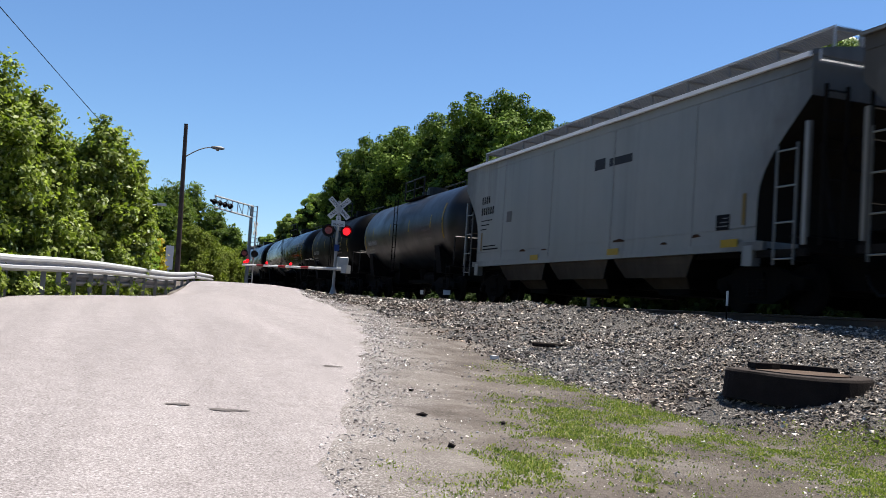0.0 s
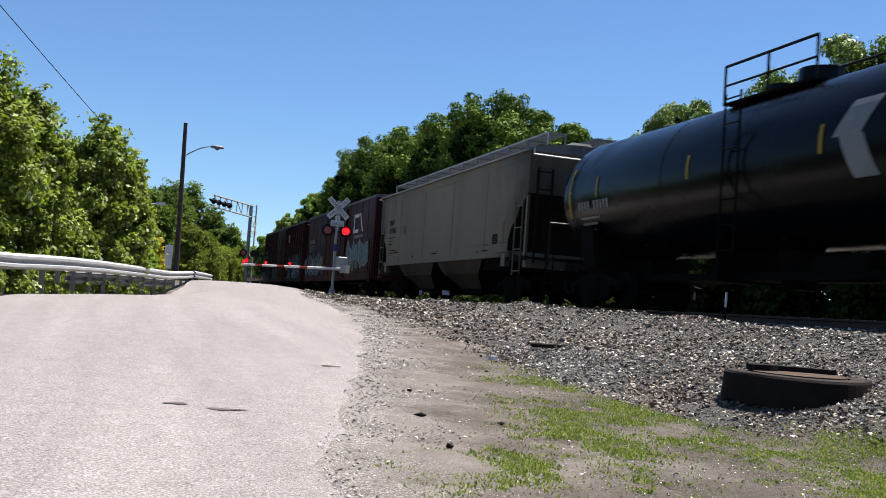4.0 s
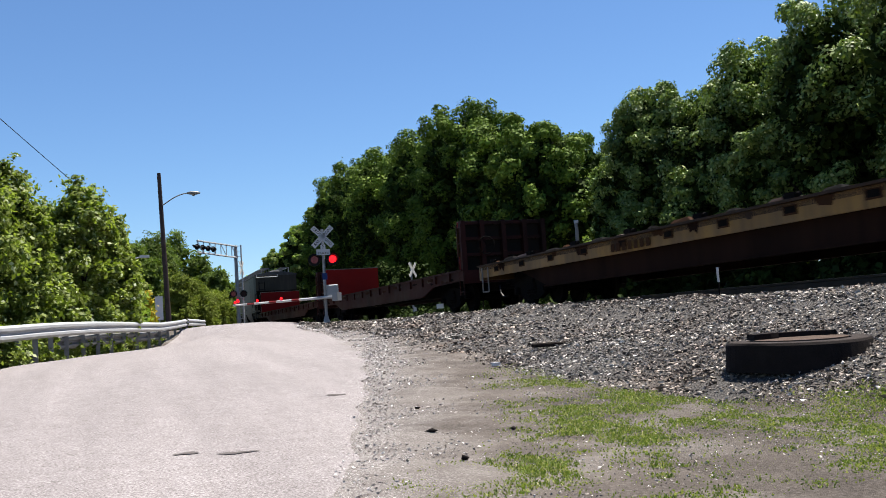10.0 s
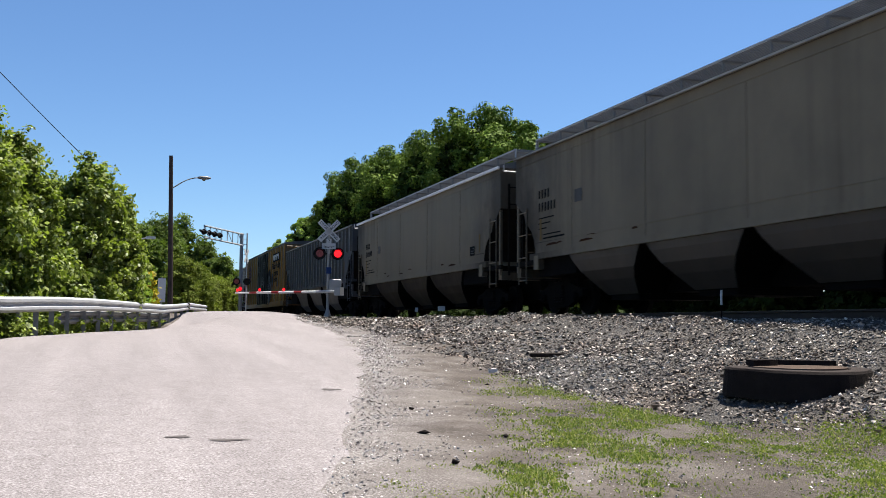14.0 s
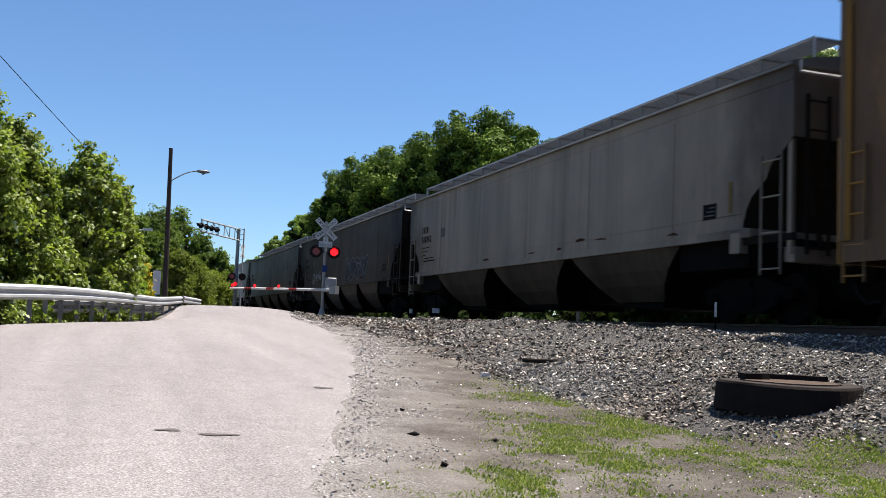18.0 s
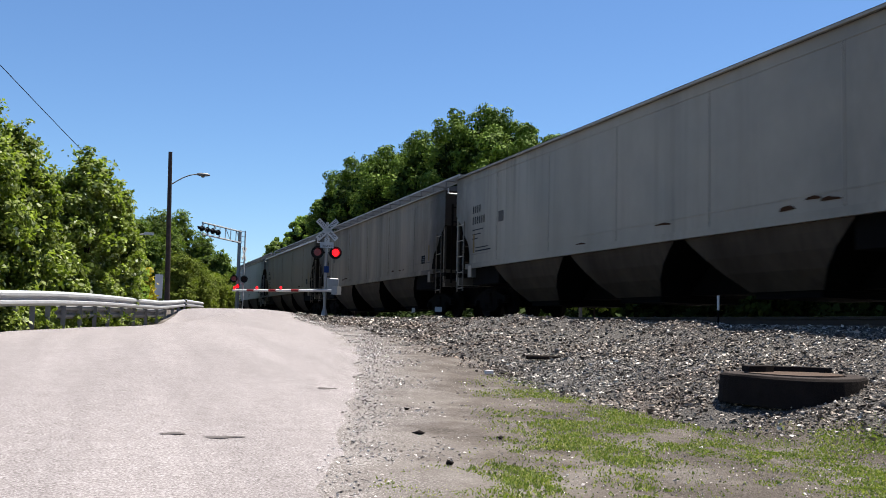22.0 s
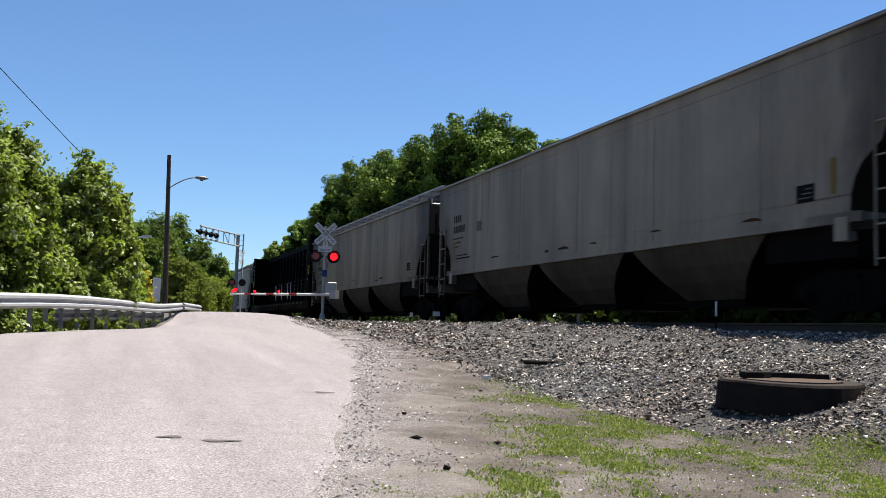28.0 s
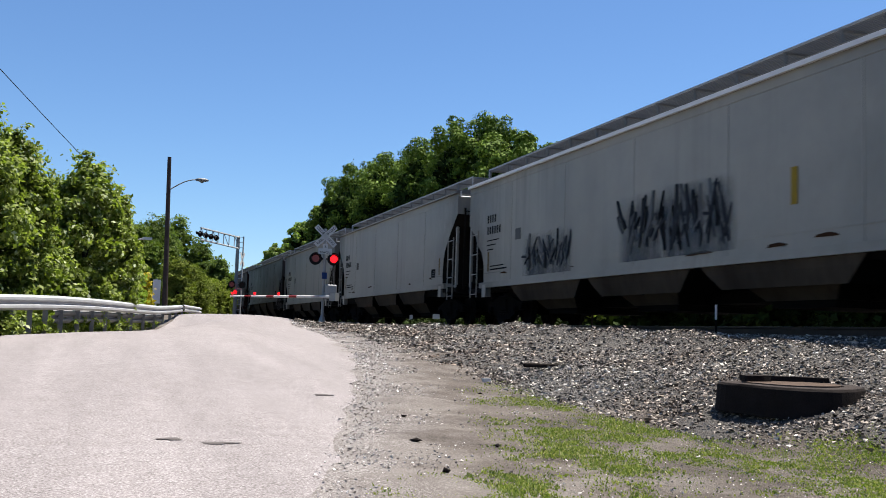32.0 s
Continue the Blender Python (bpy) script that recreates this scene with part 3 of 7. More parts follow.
# ---- track ----
bm = bmesh.new()
RAILS = [tagged(new("rail"), "steel rail with a polished head", "rail", "rails of the track", kind="structure") for _ in range(2)]
for ob, cx in zip(RAILS, (TX - 0.75, TX + 0.75)):
    b = bmesh.new()
    prism(b, [(cx - 0.075, -0.17), (cx + 0.075, -0.17), (cx + 0.075, -0.155), (cx + 0.012, -0.135), (cx + 0.012, -0.045), (cx + 0.036, -0.035), (cx + 0.036, -0.004), (cx - 0.036, -0.004), (cx - 0.036, -0.035), (cx - 0.012, -0.045), (cx - 0.012, -0.135), (cx - 0.075, -0.155)], "y", -640, 800)
    part("rail_web", b, M_RAIL, ob)
    part("railhead", one(box, cx - 0.032, cx + 0.032, -640, 800, -0.004, 0.0), M_SHINE, ob, "polished railhead")
bm.free()
tie_mesh = shared("tie", lambda b: box(b, -1.3, 1.3, -0.11, 0.11, -0.36, -0.165), M_TIE)
for k in range(70):
    y = 2.0 + 0.56 * k
    ob = part("tie", tie_mesh, None)
    ob.location = (TX + random.uniform(-0.03, 0.03), y, 0)
    tagged(ob, "dark weathered wooden railway tie", "tie", "ties under the rails", kind="structure")


# ---- guardrail ----
def beam_profile(h=0.31, d=0.08):
    return [(0, 0), (d, 0.05), (d, 0.10), (0.01, 0.135), (0.01, 0.175), (d, 0.21), (d, 0.26), (0, h)]


def rail_line(points, name, material, parent, n=5):
    """A W-shaped steel beam swept along points (x, y, z of its lower edge), open side away from the road."""
    bm = bmesh.new()
    rings = []
    for i, p in enumerate(points):
        a, b = Vector(points[max(0, i - 1)]), Vector(points[min(len(points) - 1, i + 1)])
        t = (b - a).normalized()
        nrm = Vector((t.y, -t.x, 0)).normalized()
        prof = beam_profile()
        prof = prof + [(d - 0.006, z) for d, z in prof[::-1]]
        rings.append([Vector(p) + nrm * d + Vector((0, 0, z)) for d, z in prof])
    loft(bm, rings)
    return part(name, bm, material, parent)


GUARD = [(-4.6, 12.5), (-3.3, 16.0), (-2.02, 19.8), (-1.55, 21.2), (-1.1, 22.7), (-0.55, 25.4), (0.02, 28.6), (0.72, 32.0), (1.5, 35.5), (2.2, 39.2), (2.8, 42.4)]
GUARD_TOP = [0.10, 0.14, 0.18, 0.225, 0.26, 0.30, 0.33, 0.345, 0.36, 0.46, 0.57]


def guard_at(s):
    i = min(int(s), len(GUARD) - 2)
    f = s - i
    return tuple(GUARD[i][k] * (1 - f) + GUARD[i + 1][k] * f for k in (0, 1)), GUARD_TOP[i] * (1 - f) + GUARD_TOP[i + 1] * f


guardrail = tagged(new("guardrail"), "galvanised W-beam guardrail on steel posts along the road", "guardrail")
rail_line([(x, y, z - 0.31) for (x, y), z in zip(GUARD, GUARD_TOP)], "beam", M_GALV, guardrail)
for s in np.arange(0.3, len(GUARD) - 1, 0.55):
    (x, y), zt = guard_at(float(s))
    g = float(land(x, y))
    bm = bmesh.new()
    x -= 0.07
    box(bm, x - 0.05, x + 0.05, y - 0.06, y - 0.05, g - 0.3, zt - 0.02)
    box(bm, x - 0.05, x + 0.05, y + 0.05, y + 0.06, g - 0.3, zt - 0.02)
    box(bm, x - 0.006, x + 0.006, y - 0.052, y + 0.052, g - 0.3, zt - 0.02)
    part("post", bm, M_GALV_DULL, guardrail)
low = [guard_at(s) for s in np.linspace(4.0, 8.6, 9)]
rail_line([(x - 0.16, y, z - 0.62) for (x, y), z in low], "lower_beam", M_GALV_DULL, guardrail)
rail_line([(2.95, 43.6, 0.30), (3.5, 46.0, 0.30), (4.1, 48.4, 0.29)], "beam", M_GALV, guardrail)
for x, y in ((3.0, 43.8), (3.5, 46.1), (4.0, 48.2)):
    part("post", one(box, x - 0.1, x - 0.02, y - 0.05, y + 0.05, 0.0, 0.58), M_GALV_DULL, guardrail)


# ---- crossing signals ----
def flat_text(x, y, z, turn, roll):
    return Matrix.Translation((x, y, z)) @ Matrix.Rotation(turn, 4, "Z") @ Matrix.Rotation(math.pi / 2, 4, "X") @ Matrix.Rotation(roll, 4, "Z")


def disc(bm, c, nrm, r, depth, seg=20, r2=None):
    rod(bm, c, Vector(c) + Vector(nrm) * depth, r, seg, r2)


def flasher(parent, c, face, lit, r=0.15, shield=0.25):
    """A red lens in a round black shield with a hood, facing along face."""
    fv = Vector(face).normalized()
    side = Vector((-fv.y, fv.x, 0))
    unit = part("flasher", one(disc, Vector(c) - fv * 0.05, fv, shield, 0.02, 24), M_BLACK, parent, "round black shield")
    part("housing", one(disc, Vector(c) - fv * 0.22, fv, 0.12, 0.18, 14, 0.17), M_BLACK, unit)
    part("lens", one(disc, Vector(c) - fv * 0.03, fv, r, 0.03, 20), lit or M_LAMP_DIM, unit, "glowing red lens" if lit else "dark red lens")
    bm = bmesh.new()
    rings = []
    for dist in (-0.03, 0.30):
        rr = r + 0.03
        ring = []
        for k in range(11):
            a = math.pi * (-0.1 + 1.2 * k / 10)
            ring.append(Vector(c) + fv * (dist * (1 if dist < 0 else 0.55 + 0.45 * math.sin(max(0, min(math.pi, a))))) + rr * (math.cos(a) * side + math.sin(a) * Vector((0, 0, 1))))
        rings.append(ring)
    loft(bm, rings, cap=False, closed=False)
    part("hood", bm, M_BLACK, unit)
    return unit


FACE = Vector((-0.14, -0.99, 0)).normalized()
SIDE = Vector((0.99, -0.14, 0))
turn = math.atan2(SIDE.y, SIDE.x)
MAST = Vector((7.93, 37.5, 0))
signal = tagged(new("crossing_signal"), "silver crossing mast with crossbuck, red flashers and gate mechanism", "crossing signal")
signal.location = (0, 0, 0)
gm = -0.04
part("mast", one(rod, (MAST.x, MAST.y, gm), (MAST.x, MAST.y, 3.75), 0.06, 14), M_ALU, signal)
bm = bmesh.new()
box(bm, MAST.x - 0.24, MAST.x + 0.24, MAST.y - 0.24, MAST.y + 0.24, gm - 0.35, gm + 0.03)
rod(bm, (MAST.x, MAST.y, gm + 0.03), (MAST.x, MAST.y, gm + 0.3), 0.15, 12, 0.075)
part("base", bm, M_ALU, signal)


def blade(angle, text_a, text_b):
    bm = bmesh.new()
    box(bm, -0.55, 0.55, -0.006, 0.006, -0.105, 0.105)
    m = Matrix.Translation(MAST + FACE * 0.11 + Vector((0, 0, 3.44))) @ Matrix.Rotation(turn, 4, "Z") @ Matrix.Rotation(-angle, 4, "Y")
    bm.transform(m)
    bl = part("crossbuck_blade", bm, M_WHITE, signal, "white crossbuck blade with black letters")
    for sx, tx in ((-0.31, text_a), (0.31, text_b)):
        mm = m @ Matrix.Translation((sx, -0.010, 0)) @ Matrix.Rotation(math.pi / 2, 4, "X")
        lettering("letters", tx, 0.155, M_INK, bl, mm, "black letters")
    return bl


blade(radians(45), "RAIL", "ROAD")
blade(radians(-45), "CROS", "SING")
plate = part("tracks_plate", one(box, -0.27, 0.27, -0.006, 0.006, -0.13, 0.10), M_WHITE, signal, "white plate counting the tracks")
plate.matrix_basis = Matrix.Translation(MAST + FACE * 0.1 + Vector((0, 0, 2.84))) @ Matrix.Rotation(turn, 4, "Z")
lettering("letters", "TRACKS", 0.12, M_INK, plate, Matrix.Translation((0, -0.01, -0.06)) @ Matrix.Rotation(math.pi / 2, 4, "X"))
plate2 = part("tracks_plate", one(box, -0.10, 0.10, -0.006, 0.006, -0.09, 0.09), M_WHITE, signal)
plate2.matrix_basis = Matrix.Translation(MAST + FACE * 0.1 + Vector((0, 0, 3.03))) @ Matrix.Rotation(turn, 4, "Z")
lettering("letters", "2", 0.17, M_INK, plate2, Matrix.Translation((0, -0.01, 0)) @ Matrix.Rotation(math.pi / 2, 4, "X"))
part("crossarm", one(rod, MAST + SIDE * -0.36 + Vector((0, 0, 2.53)), MAST + SIDE * 0.36 + Vector((0, 0, 2.53)), 0.035, 8), M_BLACK, signal)
for s, lit in ((-0.36, M_LAMP_FAINT), (0.36, M_LAMP)):
    flasher(signal, MAST + SIDE * s + FACE * 0.12 + Vector((0, 0, 2.53)), FACE, lit)
    flasher(signal, MAST + SIDE * s - FACE * 0.12 + Vector((0, 0, 2.53)), -FACE, None)
bm = bmesh.new()
box(bm, -0.05, 0.42, -0.2, 0.25, 0.95, 1.5)
bmesh.ops.bevel(bm, geom=bm.edges[:], offset=0.03, segments=1, affect="EDGES")
bm.transform(Matrix.Translation((MAST.x + 0.1, MAST.y, 0)) @ Matrix.Rotation(turn, 4, "Z"))
part("gate_mechanism", bm, M_ALU, signal, "silver gate motor housing")
part("notice", one(box, MAST.x - 0.1, MAST.x + 0.1, MAST.y - 0.10, MAST.y - 0.09, 1.72, 1.98), M_BLUE, signal, "small blue notice plate")
# gate arm: red and white, lowered across the lane
tip = Vector((4.78, 41.7, 1.02))
root = MAST + Vector((-0.1, -0.1, 1.0))
arm_dir = (tip - root).normalized()
arm = part("gate_arm", one(rod, root - arm_dir * 0.7, root + arm_dir * 0.5, 0.06, 8), M_GALV, signal, "red and white lowered gate arm")
nst = 12
for k in range(nst):
    a, b = root.lerp(tip, k / nst), root.lerp(tip, (k + 1) / nst)
    part("stripe", one(rod, a, b, 0.058 - 0.02 * k / nst, 6), M_WHITE if k % 3 else M_RED, arm)
for f in (0.45, 0.72, 0.98):
    c = root.lerp(tip, f) + Vector((0, -0.02, 0.12))
    part("gate_lamp", one(rod, c - FACE * 0.05, c + FACE * 0.06, 0.055, 10), M_LAMP, arm, "small glowing red lamp")
bm = bmesh.new()
box(bm, -0.55, -0.25, -0.12, 0.12, -0.16, 0.16)
bm.transform(Matrix.Translation(root - arm_dir * 0.3) @ Matrix.Rotation(math.atan2(arm_dir.y, arm_dir.x), 4, "Z"))
part("counterweight", bm, M_ALU, signal)

# cantilever signal farther down the road
GX, GY = 8.0, 67.0
gantry = tagged(new("cantilever_signal"), "grey steel cantilever mast carrying flashers over the road", "crossing signal")
part("mast", one(rod, (GX, GY, -0.1), (GX, GY, 6.0), 0.14, 14, 0.11), M_ALU, gantry)
part("ladder_pipe", one(rod, (GX + 0.38, GY, 0.3), (GX + 0.38, GY, 6.0), 0.05, 6), M_GALV, gantry)
for k in range(15):
    part("rung", one(rod, (GX + 0.1, GY - 0.02, 0.9 + 0.36 * k), (GX + 0.38, GY - 0.02, 0.9 + 0.36 * k), 0.02, 4), M_GALV, gantry)
top_r, top_l = Vector((GX + 0.1, GY, 5.92)), Vector((5.02, 61.8, 5.9))
low_r, low_l = top_r - Vector((0, 0, 0.78)), top_l - Vector((0, 0, 0.74))
for p0, p1 in ((top_r, top_l), (low_r, low_l)):
    part("chord", one(rod, p0, p1, 0.06, 6), M_GALV, gantry)
for k in range(8):
    p0, p1 = top_r.lerp(top_l, k / 7), low_r.lerp(low_l, k / 7)
    part("web", one(rod, p0, p1, 0.03, 5), M_GALV, gantry)
    if k < 7 and k % 2 == 0:
        part("web", one(rod, p1, top_r.lerp(top_l, (k + 1) / 7), 0.022, 5), M_GALV, gantry)
for f in (0.6, 0.73, 0.86, 0.99):
    c = low_r.lerp(low_l, f) + Vector((-0.1, -0.15, 0.34))
    flasher(gantry, c, (-0.75, -0.66, 0), None, 0.1, 0.19)
bm = bmesh.new()
for a in (0.9, -0.9):
    b2 = bmesh.new()
    box(b2, -0.55, 0.55, -0.01, 0.01, -0.1, 0.1)
    b2.transform(Matrix.Translation((GX + 0.35, GY - 0.1, 4.4)) @ Matrix.Rotation(radians(62), 4, "Z") @ Matrix.Rotation(a, 4, "Y"))
    tmp = bpy.data.meshes.new("tmp")
    b2.to_mesh(tmp)
    b2.free()
    bm.from_mesh(tmp)
    bpy.data.meshes.remove(tmp)
part("crossbuck", bm, M_WHITE, gantry, "white crossbuck seen from the side")
for dx, lit in ((-0.3, M_LAMP_FAINT), (0.4, None)):
    flasher(gantry, (GX + dx, GY - 0.2, 2.62), FACE, lit, 0.17)
part("gate_lamp", one(rod, (GX - 0.05, GY - 0.3, 2.1), (GX - 0.05, GY - 0.2, 2.1), 0.12, 10), M_LAMP, gantry, "small glowing red lamp")

# crossbuck on the far side of the track, seen from behind
buck = tagged(new("crossbuck_sign"), "weathered crossbuck sign on a post beyond the track", "crossing sign")
part("post", one(rod, (18.0, 58.3, 0), (18.0, 58.3, 3.7), 0.06, 8), M_ALU, buck)
for a in (0.8, -0.8):
    b2 = bmesh.new()
    box(b2, -0.6, 0.6, -0.01, 0.01, -0.1, 0.1)
    b2.transform(Matrix.Translation((18.05, 58.15, 3.2)) @ Matrix.Rotation(radians(42), 4, "Z") @ Matrix.Rotation(a, 4, "Y"))
    part("blade", b2, M_WHITE, buck)
stub = tagged(new("relay_post"), "grey steel post with a cap beyond the track", "post")
part("post", one(rod, (17, 33, -0.5), (17, 33, 3.2), 0.07, 8), M_GALV_DULL, stub)
part("cap", one(rod, (17, 33, 3.2), (17, 33, 3.32), 0.09, 8), M_GALV, stub)

# ---- street lamp pole, sign, wire ----
pole = tagged(new("street_lamp"), "dark wooden utility pole carrying a cobra-head street lamp", "street lamp")
part("pole", one(rod, (2.62, 52.2, -0.2), (2.38, 51.5, 8.5), 0.15, 12, 0.10), M_POLE, pole)
bm = bmesh.new()
pts = [Vector((2.45 + 1.35 * s, 51.6 - 0.35 * s, 6.75 + 0.62 * math.sin(s * math.pi / 2))) for s in np.linspace(0, 1, 8)]
for a, b in zip(pts, pts[1:]):
    rod(bm, a, b, 0.03, 6)
part("bracket_arm", bm, M_GALV_DULL, pole)
bm = bmesh.new()
loft(bm, [[(3.75 + u, 51.25 + v * w, 7.37 + z * h) for v, z in ((-1, 0), (-0.6, 1), (0.6, 1), (1, 0), (0.5, -0.8), (-0.5, -0.8))] for u, w, h in ((0, 0.05, 0.05), (0.18, 0.14, 0.09), (0.5, 0.16, 0.09), (0.68, 0.06, 0.04))])
lamp = part("lamp_head", bm, M_GALV_DULL, pole, "grey cobra-head luminaire", True)
part("glass", one(rod, (4.08, 51.25, 7.30), (4.08, 51.25, 7.22), 0.12, 12, 0.06), M_GLASS, lamp)
board = tagged(new("road_sign"), "pale road sign seen edge-on beside the pole", "sign")
part("post", one(box, 2.02, 2.08, 49.97, 50.03, 0.0, 2.0), M_GALV, board)
part("panel", one(box, 1.86, 2.24, 49.94, 49.96, 0.75, 1.95), M_PINK, board)
lamp2 = tagged(new("street_lamp"), "small street lamp on a bracket among the trees", "street lamp")
part("pole", one(rod, (0.62, 49, 0), (0.6, 49, 3.9), 0.07, 8), M_GALV, lamp2)
part("bracket_arm", one(rod, (0.6, 49, 3.75), (1.3, 48.9, 3.9), 0.03, 6), M_GALV, lamp2)
part("lamp_head", one(box, 1.2, 1.65, 48.8, 49.0, 3.84, 3.96), M_WHITE, lamp2)
wire = tagged(new("overhead_wire"), "thin black overhead wire", "wire")
bm = bmesh.new()
A, B = Vector((-4.77, 14.2, 6.28)), Vector((-0.85, 33.0, 4.75))
pts = [A.lerp(B, s) - Vector((0, 0, 0.12 * s * (1 - s))) for s in np.linspace(0, 1, 15)]
loft(bm, [[p + Vector((0.0105 * math.cos(a), 0, 0.0105 * math.sin(a))) for a in np.linspace(0, 2 * math.pi, 5, endpoint=False)] for p in pts])
part("cable", bm, M_BLACK, wire)

# ---- old concrete ring, litter, track-side markers ----
ring = tagged(new("manhole_ring"), "old dark concrete manhole ring with a broken rusty lid", "manhole")
RC = Vector((6.47, 7.93, 0))
rz0 = float(land(RC.x, RC.y)) - 0.12
TURN = np.linspace(0, 2 * math.pi, 44, endpoint=False)


def worn_ring(z, radius, wob):
    return [(RC.x + (radius + wob * math.sin(3 * a + 1) + 0.6 * wob * math.sin(7 * a)) * math.cos(a), RC.y + (radius + wob * math.sin(3 * a + 1)) * math.sin(a), z + 0.5 * wob * math.sin(2 * a + 2)) for a in TURN]


bm = bmesh.new()
loft(bm, [worn_ring(rz0, 0.72, 0.02), worn_ring(-0.725, 0.70, 0.016), worn_ring(-0.705, 0.685, 0.012), worn_ring(-0.705, 0.50, 0.008), worn_ring(-0.80, 0.48, 0.008)])
part("ring_wall", bm, M_CONCRETE, ring, "dark pitted concrete wall")
# top face in a paler colour, as the sun lights it
bm = bmesh.new()
loft(bm, [worn_ring(-0.7035, 0.672, 0.012), worn_ring(-0.698, 0.66, 0.012), worn_ring(-0.698, 0.505, 0.008), worn_ring(-0.7035, 0.5, 0.008)], cap=False)
part("sunlit_rim", bm, M_RIM, ring, "top of the rim, coloured paler for sunlight")
bm = bmesh.new()
loft(bm, [worn_ring(-0.72, 0.47, 0.004), worn_ring(-0.688, 0.47, 0.004), worn_ring(-0.684, 0.44, 0.004)])
part("lid", bm, M_LID, ring, "flat rusty lid")
for pts, z0, z1 in (([(-0.45, 0.1), (-0.36, 0.34), (-0.12, 0.46), (0.0, 0.4), (-0.06, 0.22), (-0.2, 0.16)], -0.684, -0.625), ([(0.06, 0.38), (0.12, 0.5), (0.34, 0.46), (0.52, 0.26), (0.55, 0.08), (0.44, 0.05), (0.36, 0.22)], -0.684, -0.635)):
    bm = bmesh.new()
    prism(bm, [(RC.x + x, RC.y + y) for x, y in pts], "z", z0, z1)
    part("broken_slab", bm, M_CONCRETE, ring, "dark broken slab lying on the lid")

bm = bmesh.new()
prism(bm, [(0, 0), (0.11, 0.01), (0.13, 0.06), (0.05, 0.09), (-0.01, 0.05)], "z", 0, 0.05)
bm.transform(Matrix.Translation((4.9, 12.3, float(land(4.9, 12.3)))))
tagged(part("litter", bm, M_PINK), "crumpled scrap of white litter", "litter")
bm = bmesh.new()
box(bm, -0.38, 0.38, -0.06, 0.06, 0.0, 0.06)
bmesh.ops.bevel(bm, geom=bm.edges[:], offset=0.015, segments=1, affect="EDGES")
bm.transform(Matrix.Translation((6.15, 12.85, float(land(6.15, 12.85)))) @ Matrix.Rotation(-0.25, 4, "Z"))
tagged(part("timber_offcut", bm, M_TIE), "short dark weathered timber lying on ballast", "timber")
for px, py, s in ((2.4, 7.45, 0.05), (3.3, 6.95, 0.025), (2.2, 6.2, 0.03), (3.0, 7.2, 0.028), (2.75, 9.0, 0.03), (4.3, 10.9, 0.03)):
    st = part("stone", rocks("stone", np.array([[px, py, float(land(px, py)) + s * 0.4]]), np.array([s]), int(px * 100), M_CONCRETE), None)
    tagged(st, "single dark stone on the dirt", "stone", "loose dark stones")
mark = tagged(new("marker_post"), "thin white-tipped marker post beside the track", "post")
part("stake", one(rod, (9.2, 13.06, -0.35), (9.2, 13.06, 0.1), 0.014, 6), M_TRUCK, mark)
part("sleeve", one(rod, (9.2, 13.06, 0.06), (9.2, 13.06, 0.30), 0.02, 8), M_WHITE, mark, "white reflective sleeve")
for x, y, z, w in ((9.2, 27.1, 0.2, 0.11), (9.25, 29.8, 0.2, 0.05)):
    box_thing = tagged(new("track_marker"), "small white marker plate on a short stake", "marker")
    part("stake", one(rod, (x, y, -0.3), (x, y, z), 0.012, 5), M_TRUCK, box_thing)
    part("plate", one(box, x - w, x + w, y - 0.02, y - 0.005, z - 0.07, z + 0.07), M_WHITE, box_thing)


# ---- trees ----
def leaf_cloud(lobes, n, size, rng):
    """Leaves in clusters at twig ends, spread through many lobes (x, y, z, rx, ry, rz) with gaps between."""
    lobes = np.array(lobes)
    area = lobes[:, 3] * lobes[:, 5]
    per = 26
    twigs = n // per
    lb = lobes[rng.choice(len(lobes), twigs, p=area / area.sum())]
    d = rng.normal(0, 1, (twigs, 3))
    d[:, 2] += 0.2
    d /= np.linalg.norm(d, axis=1, keepdims=True)
    stray = 1.4 if size < 0.1 else 1.15
    r = np.where(rng.uniform(0, 1, twigs) < 0.12, rng.uniform(1.0, stray, twigs), 1.02 - 0.6 * rng.uniform(0, 1, twigs) ** 1.5)
    tips = lb[:, :3] + d * r[:, None] * lb[:, 3:6]
    which = np.repeat(np.arange(twigs), per)
    m = len(which)
    spread_r = np.clip(lb[which, 3:4] * 0.17, size * 1.2, size * 4.5) * rng.uniform(0.6, 1.4, (twigs, 1))[which]
    off = rng.normal(0, 1, (m, 3)) * spread_r
    off[:, 2] *= 0.7
    c = tips[which] + off
    nrm = d[which] * 0.7 + rng.normal(0, 0.6, (m, 3)) + np.array([0, 0, 0.45])
    nrm /= np.linalg.norm(nrm, axis=1, keepdims=True)
    u = np.cross(nrm, rng.normal(0, 1, (m, 3)))
    u /= np.linalg.norm(u, axis=1, keepdims=True)
    v = np.cross(nrm, u)
    s = size * rng.uniform(0.5, 1.4, m)[:, None]
    return np.stack([c - u * s, c - v * s * 0.62 + nrm * s * 0.14, c + u * s, c + v * s * 0.62 + nrm * s * 0.14], 1)


